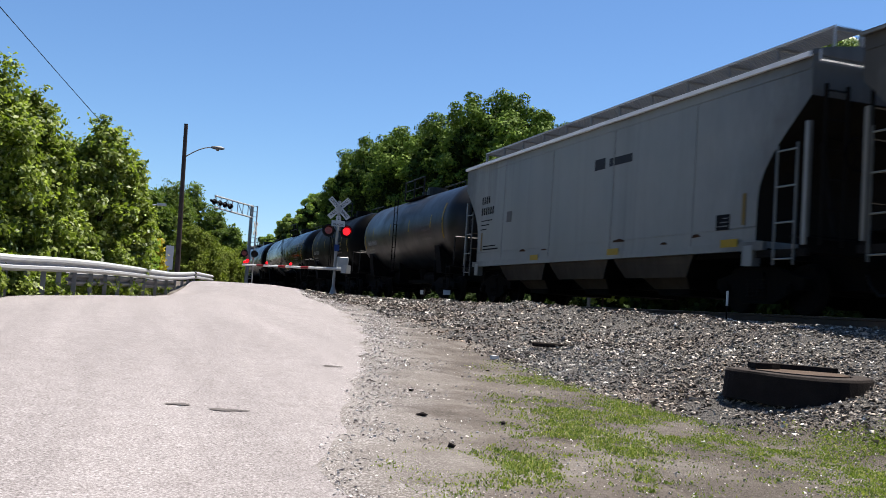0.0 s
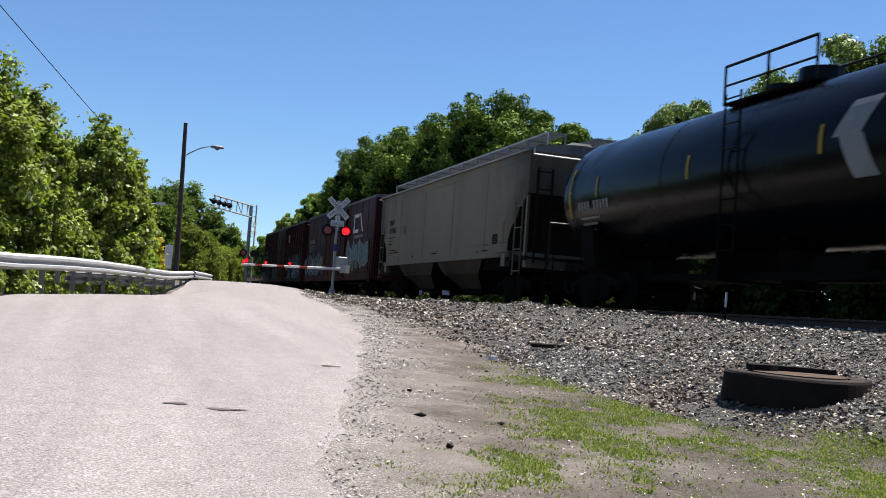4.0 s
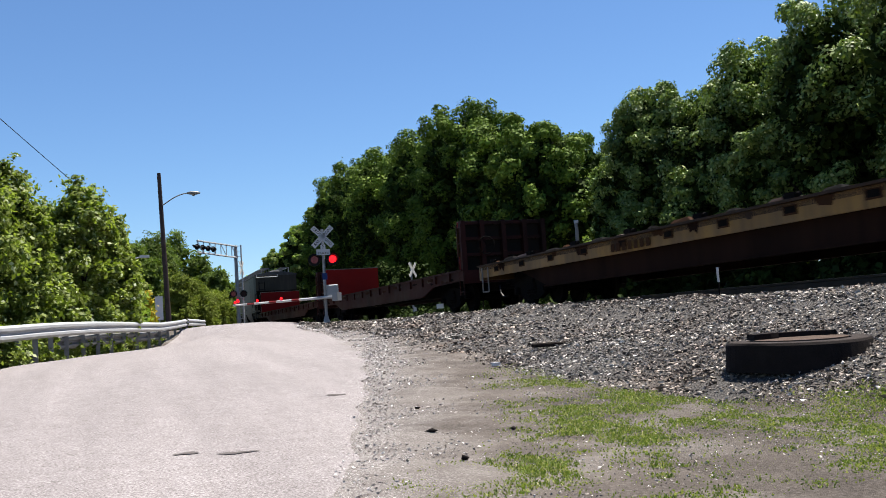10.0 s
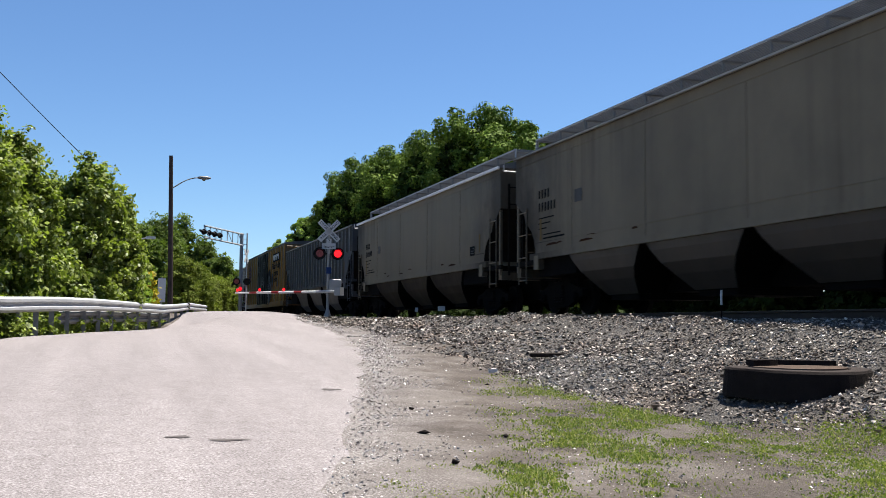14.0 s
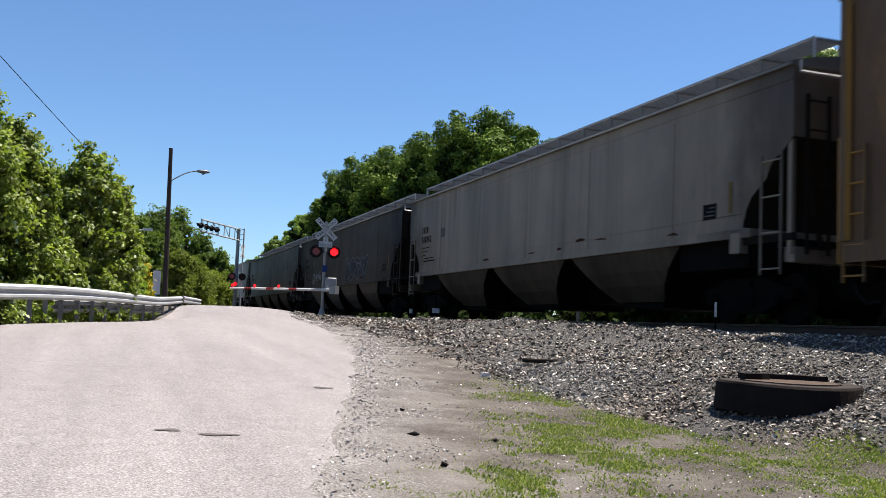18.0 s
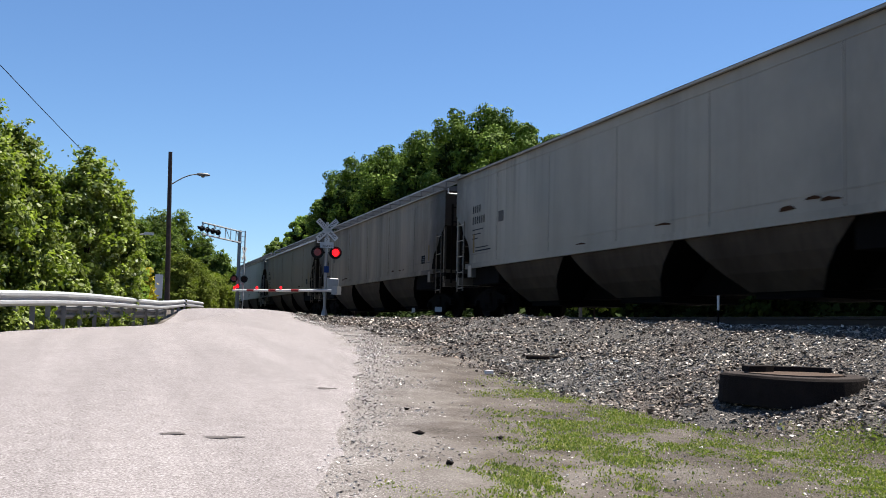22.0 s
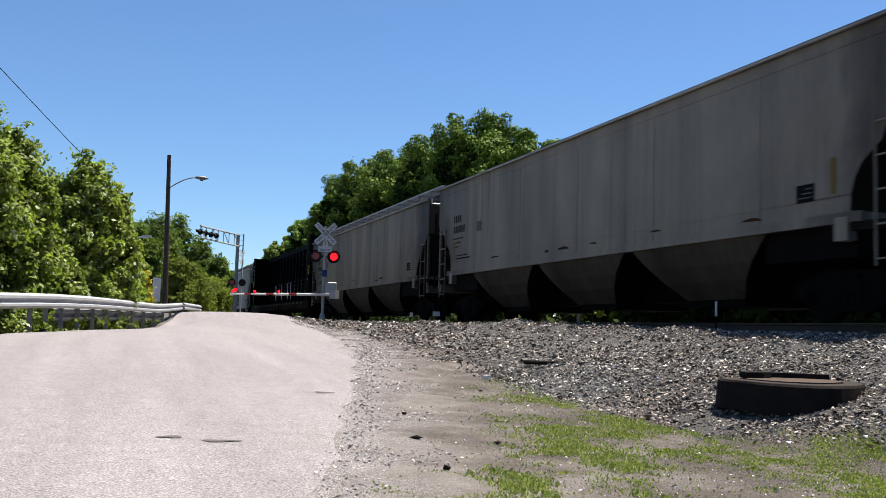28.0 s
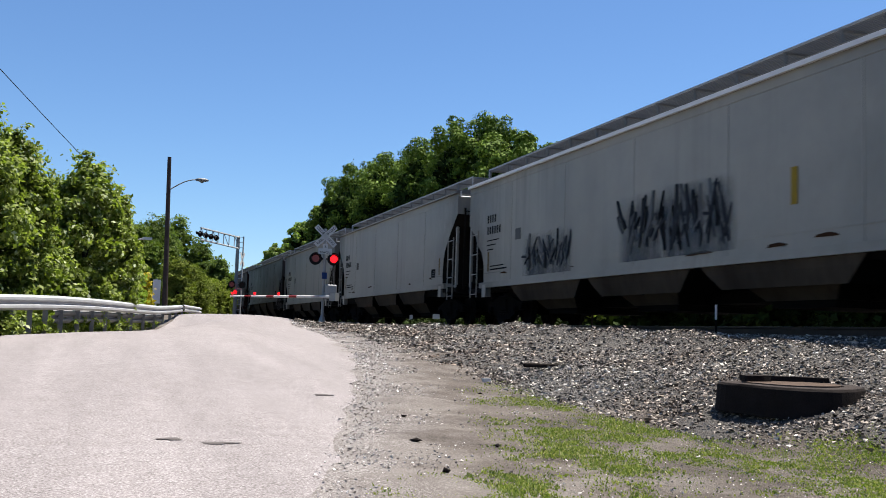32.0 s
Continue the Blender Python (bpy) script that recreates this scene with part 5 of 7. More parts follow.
def graffiti(car, y0, y1, z0, z1, x, seed, fill, line):
    """Sprayed lettering: each letter a bulging outline with loops inside; without a fill, loops alone."""
    rng = random.Random(seed)
    n = max(3, int((y1 - y0) / 0.85))
    w, hh = (y1 - y0) / n, z1 - z0
    for k in range(n):
        cy, cz = y0 + (k + 0.5) * w, (z0 + z1) / 2 + rng.uniform(-0.08, 0.08) * hh
        ry, rz = w * rng.uniform(0.55, 0.68), hh * rng.uniform(0.38, 0.48)
        ph = [rng.uniform(0, 6.3) for _ in range(3)]
        lean = rng.uniform(-0.25, 0.25)

        def rim(g, m=30):
            pts = []
            for a in np.linspace(0, 2 * math.pi, m, endpoint=False):
                r = g * (1 + 0.20 * math.sin(3 * a + ph[0]) + 0.12 * math.sin(5 * a + ph[1]))
                zz = rz * r * math.sin(a)
                pts.append((cy + ry * r * math.cos(a) + lean * zz, cz + zz))
            return pts
        xk = x - 0.004 * (k % 3)
        if fill is not None:
            letter = decal(car, "graffiti_letter", [rim(1.0)], line, xk, "sprayed graffiti letter", 0.003)
            decal(letter, "letter_fill", [rim(0.86)], fill, xk - 0.003, "paler sprayed filling", 0.003)
        else:
            letter = car
        for m in range(3 if fill is not None else 5):
            a0, turn_a = rng.uniform(0, 6.3), rng.choice((-1, 1)) * rng.uniform(2.0, 5.0)
            sy, sz = ry * rng.uniform(0.25, 0.75), rz * rng.uniform(0.3, 0.85)
            oy, oz = cy + rng.uniform(-0.35, 0.35) * ry, cz + rng.uniform(-0.3, 0.3) * rz
            pts = [(oy + sy * math.cos(a0 + turn_a * u) + 0.3 * sy * u, oz + sz * math.sin(a0 + turn_a * u)) for u in np.linspace(0, 1, 11)]
            bm = bmesh.new()
            ribbon(bm, pts, rng.uniform(0.03, 0.075), xk - 0.010 - 0.0007 * m, xk - 0.004)
            part("graffiti_stroke", bm, line, letter)


def begin(label, kind):
    ob = tagged(new(kind), label, kind.replace("_", " "), "cars of the passing train")
    return ob


# ---- covered hopper ----
def cutaway(s, h, eave, sill, notch, stepped):
    """The edge of the open end, from the eave down to the sill, as (y, z); s: which end."""
    if stepped:
        pts = [(0, 1.2), (0.10, 1.3), (0.22, 1.42), (0.36, 1.5), (0.46, 1.62), (0.52, 1.8), (0.66, 1.92), (0.82, 2.06), (0.93, 2.26), (0.99, 2.48)]
    else:
        pts = [(0, 0.7), (0.25, 0.98), (0.5, 1.26), (0.72, 1.54), (0.88, 1.8), (0.97, 2.05), (1.0, 2.35)]
    low = eave - sill - 0.16
    out = [(s * h, eave)] + [(s * (h - notch * f), eave - min(d, low - 0.04)) for f, d in pts]
    return out + [(s * (h - notch), sill + 0.12), (s * (h - notch * 0.97), sill)]


def hopper(length, label, paint, roof, eave=4.18, sill=1.5, bays=3, ribs=0, grate=True, bright=None, notch=1.25, number=None, half=1.55, bay_paint=None, rib_paint=None, stepped=True):
    car = begin(label, "hopper_car")
    bay_paint = bay_paint or P_BAY
    h = length / 2
    w = half
    # sides with cut-away ends, drawn across the car
    prof = cutaway(-1, h, eave, sill, notch, stepped) + cutaway(1, h, eave, sill, notch, stepped)[::-1]
    bm = bmesh.new()
    loft(bm, [[(x, y, z) for y, z in prof] for x in (-w, w)])
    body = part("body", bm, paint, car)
    body.data.materials.append(P_GRIME_SHADE)
    for f in body.data.polygons:  # the cut-away ends get grime, darkened for the shade in the recess
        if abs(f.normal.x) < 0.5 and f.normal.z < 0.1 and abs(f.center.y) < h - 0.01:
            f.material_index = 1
    # roof: low arch with a lip along the eaves
    bm = bmesh.new()
    arch = [(-w - 0.04, eave - 0.05), (-w - 0.04, eave + 0.03), (-w * 0.75, eave + 0.13), (-w * 0.35, eave + 0.22), (0, eave + 0.25), (w * 0.35, eave + 0.22), (w * 0.75, eave + 0.13), (w + 0.04, eave + 0.03), (w + 0.04, eave - 0.05)]
    prism(bm, arch, "y", -h - 0.02, h + 0.02)
    part("roof", bm, roof, car)
    # the sunlit lip is put into this strip's pale colour
    part("eave_flange", one(box, -w - 0.09, -w - 0.03, -h, h, eave - (0.09 if bright else 0.05), eave - 0.01), bright or P_LIGHT, car, "eave strip, coloured pale for sunlight")
    for s in (-1, 1):
        part("top_chord", one(box, s * w - 0.012, s * w + 0.012, -h + 0.02, h - 0.02, eave - 0.27, eave - 0.23), paint, car)
        part("side_sill", one(box, s * w - 0.045, s * w + 0.045, -h + notch * 0.8, h - notch * 0.8, sill - 0.06, sill + 0.09), paint, car)
        part("seam", one(box, s * w - 0.008, s * w + 0.008, -h + notch, h - notch, sill + 0.34, sill + 0.365), paint, car)
    nseam = max(3, round(length / 3.4))
    for k in range(1, nseam):  # welds between the side sheets
        y = -h + length * k / nseam
        zb = sill + 0.1 if abs(y) < h - notch else eave - 1.2
        placed("side_weld", shared(("side_weld", round(zb, 2), eave, w), lambda b: box(b, -w - 0.007, -w + 0.003, -0.02, 0.02, zb, eave - 0.27), paint), car, pose(0, y, 0))
    for k in range(ribs):
        y = -h + 0.25 + (2 * h - 0.5) * k / (ribs - 1)
        zb = sill if abs(y) < h - notch else eave - 1.2
        for s in (-1, 1):
            placed("rib", shared(("rib", round(zb, 2), eave), lambda b: box(b, -0.045, 0.045, -0.038, 0.038, zb, eave - 0.1), rib_paint or paint), car, pose(s * (w + 0.04), y, 0))
    # hopper bays, between the trucks
    reach = h - 3.0
    for k in range(bays):
        y = (k - (bays - 1) / 2) * 2 * reach / bays
        hw = reach / bays * 0.97

        def bay(b):
            rings = []
            for f, inset, z in ((1.0, 0.012, sill + 0.02), (0.87, 0.05, sill - 0.22), (0.72, 0.13, sill - 0.48), (0.57, 0.28, 0.74), (0.40, 0.55, 0.42)):
                rings.append([(-w + inset, -hw * f, z), (w - inset, -hw * f, z), (w - inset, hw * f, z), (-w + inset, hw * f, z)])
            loft(b, rings)
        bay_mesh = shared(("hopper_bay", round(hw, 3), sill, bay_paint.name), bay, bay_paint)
        if len(bay_mesh.materials) == 1:  # faces between the bays and low down are blackened for shade
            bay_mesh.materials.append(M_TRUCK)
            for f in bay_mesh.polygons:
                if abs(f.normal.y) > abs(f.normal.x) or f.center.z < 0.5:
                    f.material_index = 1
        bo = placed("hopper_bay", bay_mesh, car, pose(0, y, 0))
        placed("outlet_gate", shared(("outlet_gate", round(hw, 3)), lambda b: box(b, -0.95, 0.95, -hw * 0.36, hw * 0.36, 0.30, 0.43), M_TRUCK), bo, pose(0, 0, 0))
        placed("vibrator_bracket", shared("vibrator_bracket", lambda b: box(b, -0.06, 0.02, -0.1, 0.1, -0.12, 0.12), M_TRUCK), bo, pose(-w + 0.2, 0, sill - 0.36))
    # slope sheets, end frames, platforms and ladders
    for s in (-1, 1):
        # bolster drawn out into a black block, for the shaded void over the truck
        part("bolster_shade_block", one(box, -w + 0.12, w - 0.12, min(s * (h - notch), s * (h - 3.3)), max(s * (h - notch), s * (h - 3.3)), 0.95, sill + 0.02), M_TRUCK, car)
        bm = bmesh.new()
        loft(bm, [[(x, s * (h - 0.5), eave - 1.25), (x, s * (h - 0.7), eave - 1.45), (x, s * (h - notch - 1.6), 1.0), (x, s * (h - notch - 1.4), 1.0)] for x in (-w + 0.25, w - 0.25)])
        part("slope_sheet", bm, P_GRIME_SHADE, car)
        part("end_sill", one(box, -w + 0.05, w - 0.05, s * (h - 0.12) - 0.12, s * (h - 0.12) + 0.12, 0.98, 1.22), M_TRUCK if sill < 1.3 else paint, car)
        for x in (-w + 0.05, w - 0.05):
            part("corner_post", one(box, x - 0.035, x + 0.035, s * (h - 0.09) - 0.05, s * (h - 0.09) + 0.05, 1.1, eave - 1.1), paint, car)
            part("end_brace", one(rod, (x * 0.55, s * (h - 0.15), 1.1), (x * 0.55, s * (h - 0.6), eave - 1.3), 0.05, 6), P_GRIME_SHADE, car)
            part("jacking_pad", one(box, x - 0.1, x + 0.06, min(s * (h - notch), s * (h - notch - 0.3)), max(s * (h - notch), s * (h - notch - 0.3)), sill - 0.32, sill + 0.03), paint, car)
            part("side_rail", one(box, x - 0.04, x + 0.04, min(s * h, s * (h - notch)), max(s * h, s * (h - notch)), sill - 0.18, sill - 0.06), P_GRIME_SHADE, car)
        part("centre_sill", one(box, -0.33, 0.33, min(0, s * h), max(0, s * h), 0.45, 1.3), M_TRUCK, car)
        ladder(car, -w - 0.02, s * (h - 0.5), 0.78, eave - 1.42, 0.5, "y", paint)
        ladder(car, w + 0.02, s * (h - 0.5), 0.78, eave - 1.42, 0.5, "y", paint)
        ladder(car, -w + 0.45, s * (h + 0.05), 1.1, eave - 0.5, 0.42, "x", P_GRIME_SHADE)
        part("end_platform", one(box, -w + 0.05, w - 0.05, min(s * (h - 0.05), s * (h - 0.45)), max(s * (h - 0.05), s * (h - 0.45)), 1.23, 1.26), M_TRUCK, car)
        bm = bmesh.new()
        for p, q in (((-w + 0.06, eave + 0.02), (-w + 0.06, eave - 0.16)), ((-w + 0.06, eave - 0.16), (0.1, eave - 0.16)), ((0.1, eave - 0.16), (0.1, eave + 0.02))):
            rod(bm, (p[0], s * (h + 0.09), p[1]), (q[0], s * (h + 0.09), q[1]), 0.02, 6)
        part("grab_rail", bm, M_GALV, car)
    brake_wheel(car, -h, 2.6, M_TRUCK, -1)
    # running board: open grating on brackets along the roof
    if grate:
        zt = eave + 0.55
        for s in (-1, 1):
            rb = part("running_board", one(box, s * 1.02 - 0.018, s * 1.02 + 0.018, -h + 0.15, h - 0.15, zt - 0.035, zt), M_GALV, car, "open steel roof walkway")
            for k in range(9):
                x = s * (0.44 + 0.062 * k)
                part("slat", shared(("slat", round(length, 2)), lambda b: box(b, -0.011, 0.011, -h + 0.15, h - 0.15, zt - 0.03, zt - 0.002), M_GALV_DULL), None, rb).location = (x, 0, 0)
            nb = int(length / 1.35)
            for k in range(nb + 1):
                y = -h + 0.2 + (2 * h - 0.4) * k / nb
                placed("bracket", shared(("bracket", eave), lambda b: (box(b, -0.3, 0.3, -0.03, 0.03, zt - 0.07, zt - 0.03), box(b, 0.24, 0.28, -0.02, 0.02, eave + 0.08, zt - 0.03), box(b, -0.28, -0.24, -0.02, 0.02, eave + 0.1, zt - 0.03)), M_GALV_DULL), rb, pose(s * 0.73, y, 0, 0, 0, 0 if s > 0 else 180))
            for e in (-1, 1):
                part("end_hoop", one(rod, (s * 1.02, e * (h - 0.16), eave + 0.05), (s * 1.02, e * (h - 0.16), zt), 0.022, 6), M_GALV, rb)
    # hatches down the middle of the roof
    nh = max(4, int(length / 2.0))
    for k in range(nh):
        y = -h + 0.9 + (2 * h - 1.8) * k / (nh - 1)
        placed("hatch_cover", shared("hatch_cover" if eave > 4.2 else "hatch_cover_low", lambda b: loft(b, [[(-0.36, -0.8, eave + 0.24), (0.36, -0.8, eave + 0.24), (0.36, 0.8, eave + 0.24), (-0.36, 0.8, eave + 0.24)], [(-0.25, -0.75, eave + 0.34), (0.25, -0.75, eave + 0.34), (0.25, 0.75, eave + 0.34), (-0.25, 0.75, eave + 0.34)]]), roof), car, pose(0, y, 0))
    for s in (-1, 1):
        truck(car, s * (h - 1.75))
    couplers(car, h - 0.05)
    if number:
        number_bars(car, h - notch - 0.75, eave - 1.05, -w - 0.002, number)
        rng = random.Random(int(length * 1000) + len(label))
        for k in range(6):  # rust and scrapes along the lower edge of the side
            y = rng.uniform(-h + notch + 0.3, h - notch - 1.2)
            wd, hh, z0 = rng.uniform(0.2, 0.7), rng.uniform(0.02, 0.05), sill + rng.uniform(0.12, 0.32)
            decal(car, "rust_patch", [[(y, z0), (y + wd, z0 + rng.uniform(-0.02, 0.03)), (y + wd * 0.9, z0 + hh), (y + wd * 0.4, z0 + hh * 1.5), (y + 0.03, z0 + hh * 0.7)]], P_RUST, -w - 0.0085 - 0.0003 * k, "rusty scrape")
        decal(car, "notice_panel", [bar(h - notch - 2.6, h - notch - 2.25, sill + 1.15, sill + 1.45)], P_DARK, -w - 0.008, "small dirty notice panel")
        decal(car, "data_panel", [bar(-h + notch + 0.75, -h + notch + 1.15, sill + 0.34, sill + 0.62)], M_INK, -w - 0.008, "dark data panel")
        for k in range(3):
            decal(car, "data_line", [bar(-h + notch + 0.8, -h + notch + 1.1 - 0.08 * k, sill + 0.4 + 0.07 * k, sill + 0.42 + 0.07 * k)], number if number is not M_INK else M_GRAF_M, -w - 0.012)
        decal(car, "stencil", [bar(h - notch - 1.7, h - notch - 0.5, sill + 0.42, sill + 0.46), bar(h - notch - 1.5, h - notch - 0.5, sill + 0.52, sill + 0.55)], number, -w - 0.008)
    for e in (-1, 1):
        y = e * (h - notch - 0.35)
        decal(car, "reflector", [bar(y - 0.05, y + 0.05, sill + 0.4, sill + 0.95)], P_FADED_YELLOW, -w - 0.009, "faded yellow reflector")
    return car


# ---- tank car ----
def tank_mark(car, name, y0, y1, z0, z1, material, zc, r, label="", lean=0.0):
    """Paint or sheet lying on the curved near side, between two lengths and two heights."""
    a0, a1 = (math.pi - math.asin(max(-1, min(1, (z - zc) / r))) for z in (z0, z1))
    bm = bmesh.new()
    rings = []
    for k in range(6):
        a = a0 + (a1 - a0) * k / 5
        sh = lean * k / 5
        rings.append([(rr * math.cos(a), y + sh, zc + rr * math.sin(a)) for rr, y in ((r + 0.003, y0), (r + 0.008, y0), (r + 0.008, y1), (r + 0.003, y1))])
    loft(bm, rings)
    return part(name, bm, material, car, label)


def tank(length, label, paint, r=1.5, number=None, logo=False, panel=False, mid=0.0):
    car = begin(label, "tank_car")
    h = length / 2
    zc = 2.68
    bm = bmesh.new()
    rings = []
    head = [(0.22, 0.1), (0.25, 0.5), (0.34, 0.9), (0.48, 1.19), (0.66, 1.38), (0.84, 1.47), (1.02, 1.5)]  # a rounded tank head
    for y, rr in [(-h + d, q) for d, q in head] + [(-0.6, 1.5), (0.6, 1.5)] + [(h - d, q) for d, q in head[::-1]]:
        rings.append([(rr / 1.5 * r * math.cos(a), y, zc + rr / 1.5 * r * math.sin(a)) for a in np.linspace(0, 2 * math.pi, 40, endpoint=False)])
    loft(bm, rings)
    shell = part("shell", bm, paint, car, "", True)
    for y in (-h + 1.4, -h * 0.35, h * 0.35, h - 1.4):
        bm = bmesh.new()
        loft(bm, [[(1.004 * r * math.cos(a), y + dy, zc + 1.004 * r * math.sin(a)) for a in np.linspace(0, 2 * math.pi, 40, endpoint=False)] for dy in (-0.03, 0.03)], cap=False)
        part("weld_band", bm, paint, shell, "", True)
    for s in (-1, 1):
        bm = bmesh.new()
        prism(bm, [(-1.25, 0.95), (1.25, 0.95), (1.4, 1.9), (1.1, 1.6), (0.5, 1.25), (-0.5, 1.25), (-1.1, 1.6), (-1.4, 1.9)], "y", s * (h - 2.0) - 0.28, s * (h - 2.0) + 0.28)
        part("saddle", bm, M_TRUCK, car)
        part("stub_sill", one(box, -0.32, 0.32, min(s * (h - 3.2), s * h), max(s * (h - 3.2), s * h), 0.72, 1.14), M_TRUCK, car)
        part("end_platform", one(box, -1.45, 1.45, min(s * (h - 0.02), s * (h - 0.5)), max(s * (h - 0.02), s * (h - 0.5)), 1.12, 1.17), M_TRUCK, car)
        bm = bmesh.new()
        for p, q in (((-1.42, 1.15), (-1.42, 2.1)), ((-1.42, 2.1), (1.42, 2.1)), ((1.42, 2.1), (1.42, 1.15)), ((-0.5, 1.15), (-0.5, 2.1)), ((0.5, 1.15), (0.5, 2.1))):
            rod(bm, (p[0], s * (h - 0.04), p[1]), (q[0], s * (h - 0.04), q[1]), 0.022, 6)
        part("end_railing", bm, M_BLACK, car)
        ladder(car, -1.5, s * (h - 0.3), 0.45, 1.2, 0.4, "y", M_TRUCK, 3)
        bm = bmesh.new()
        loft(bm, [[(1.008 * r * math.cos(a), s * (h - 1.25) + dy, zc + 1.008 * r * math.sin(a)) for a in np.linspace(math.pi * 0.86, math.pi * 1.12, 9)] for dy in (-0.05, 0.05)], cap=False, closed=False)
        part("reflector", bm, M_YELLOW, car, "yellow reflective stripe")
        truck(car, s * (h - 2.0))
    for k in range(4):
        y = -h + 2.6 + (2 * h - 5.2) * k / 3
        bm = bmesh.new()
        loft(bm, [[(1.008 * r * math.cos(a), y + dy, zc + 1.008 * r * math.sin(a)) for a in np.linspace(math.pi * 0.93, math.pi * 1.03, 5)] for dy in (-0.04, 0.04)], cap=False, closed=False)
        part("reflector", bm, M_YELLOW, car, "yellow reflective stripe")
    # manway, fittings and the railed platform on top
    part("manway", one(rod, (0, mid, zc + r - 0.05), (0, mid, zc + r + 0.32), 0.42, 16, 0.40), paint, car)
    part("fitting_housing", one(rod, (0, mid + 1.1, zc + r - 0.05), (0, mid + 1.1, zc + r + 0.25), 0.28, 12), paint, car)
    part("platform", one(box, -0.85, 0.85, mid - 0.9, mid + 1.7, zc + r * 0.9, zc + r * 0.9 + 0.05), M_TRUCK, car)
    for s in (-1, 1):
        bm = bmesh.new()
        x = s * 0.85
        zb, zt = zc + r * 0.9, zc + r + 0.62
        for y in (mid - 0.9, mid + 0.4, mid + 1.7):
            rod(bm, (x, y, zb), (x, y, zt), 0.028, 6)
        rod(bm, (x, mid - 0.9, zt), (x, mid + 1.7, zt), 0.028, 6)
        rod(bm, (x, mid - 0.9, (zb + zt) / 2), (x, mid + 1.7, (zb + zt) / 2), 0.022, 6)
        part("safety_rail", bm, M_BLACK, car, "black pipe safety railing")
    part("brake_reservoir", one(rod, (-0.3, -1.9, 0.86), (-0.3, -0.6, 0.86), 0.24, 12), M_TRUCK, car)
    part("brake_rigging", one(box, -0.5, 0.5, -h + 3.2, h - 3.2, 0.66, 0.8), M_TRUCK, car)
    part("outlet_valve", one(rod, (0, 0.3, 0.5), (0, 0.3, zc - r + 0.05), 0.3, 12, 0.42), M_TRUCK, car)
    for y in (-3.0, 1.6):
        part("rod_hanger", one(box, -0.9, 0.9, y - 0.05, y + 0.05, 0.62, zc - r + 0.3), M_TRUCK, car)
    ladder(car, -1.56, mid + 0.4, 1.0, zc + r * 0.85, 0.45, "y", M_TRUCK)
    ladder(car, 1.56, mid + 0.4, 1.0, zc + r * 0.85, 0.45, "y", M_TRUCK)
    couplers(car, h - 0.05)
    if number:
        for k in range(10):
            if k != 4:
                tank_mark(car, "stencil", h - 1.76 - 0.15 * k, h - 1.67 - 0.15 * k, zc - 0.42, zc - 0.22, number, zc, r)
        for k in range(3):
            tank_mark(car, "stencil", h - 2.6 + 0.2 * k, h - 1.7, zc - 0.62 - 0.13 * k, zc - 0.57 - 0.13 * k, number, zc, r)
        for k in range(4):
            tank_mark(car, "stencil", -h + 2.6, -h + 3.9 - 0.2 * (k % 2), zc - 0.05 - 0.16 * k, zc + 0.02 - 0.16 * k, P_TANK_DULL, zc, r)
    if logo:
        tank_mark(car, "emblem", -3.0, -2.5, 2.1, 2.75, M_GRAF_W, zc, r, "pale leaf-shaped emblem", 0.25)
        tank_mark(car, "emblem", -2.7, -2.1, 2.75, 3.3, M_GRAF_W, zc, r, "pale leaf-shaped emblem", -0.35)
    if panel:
        tank_mark(car, "placard", -1.2, -0.26, 1.66, 2.02, M_YELLOW, zc, r, "yellow placard")
    return car


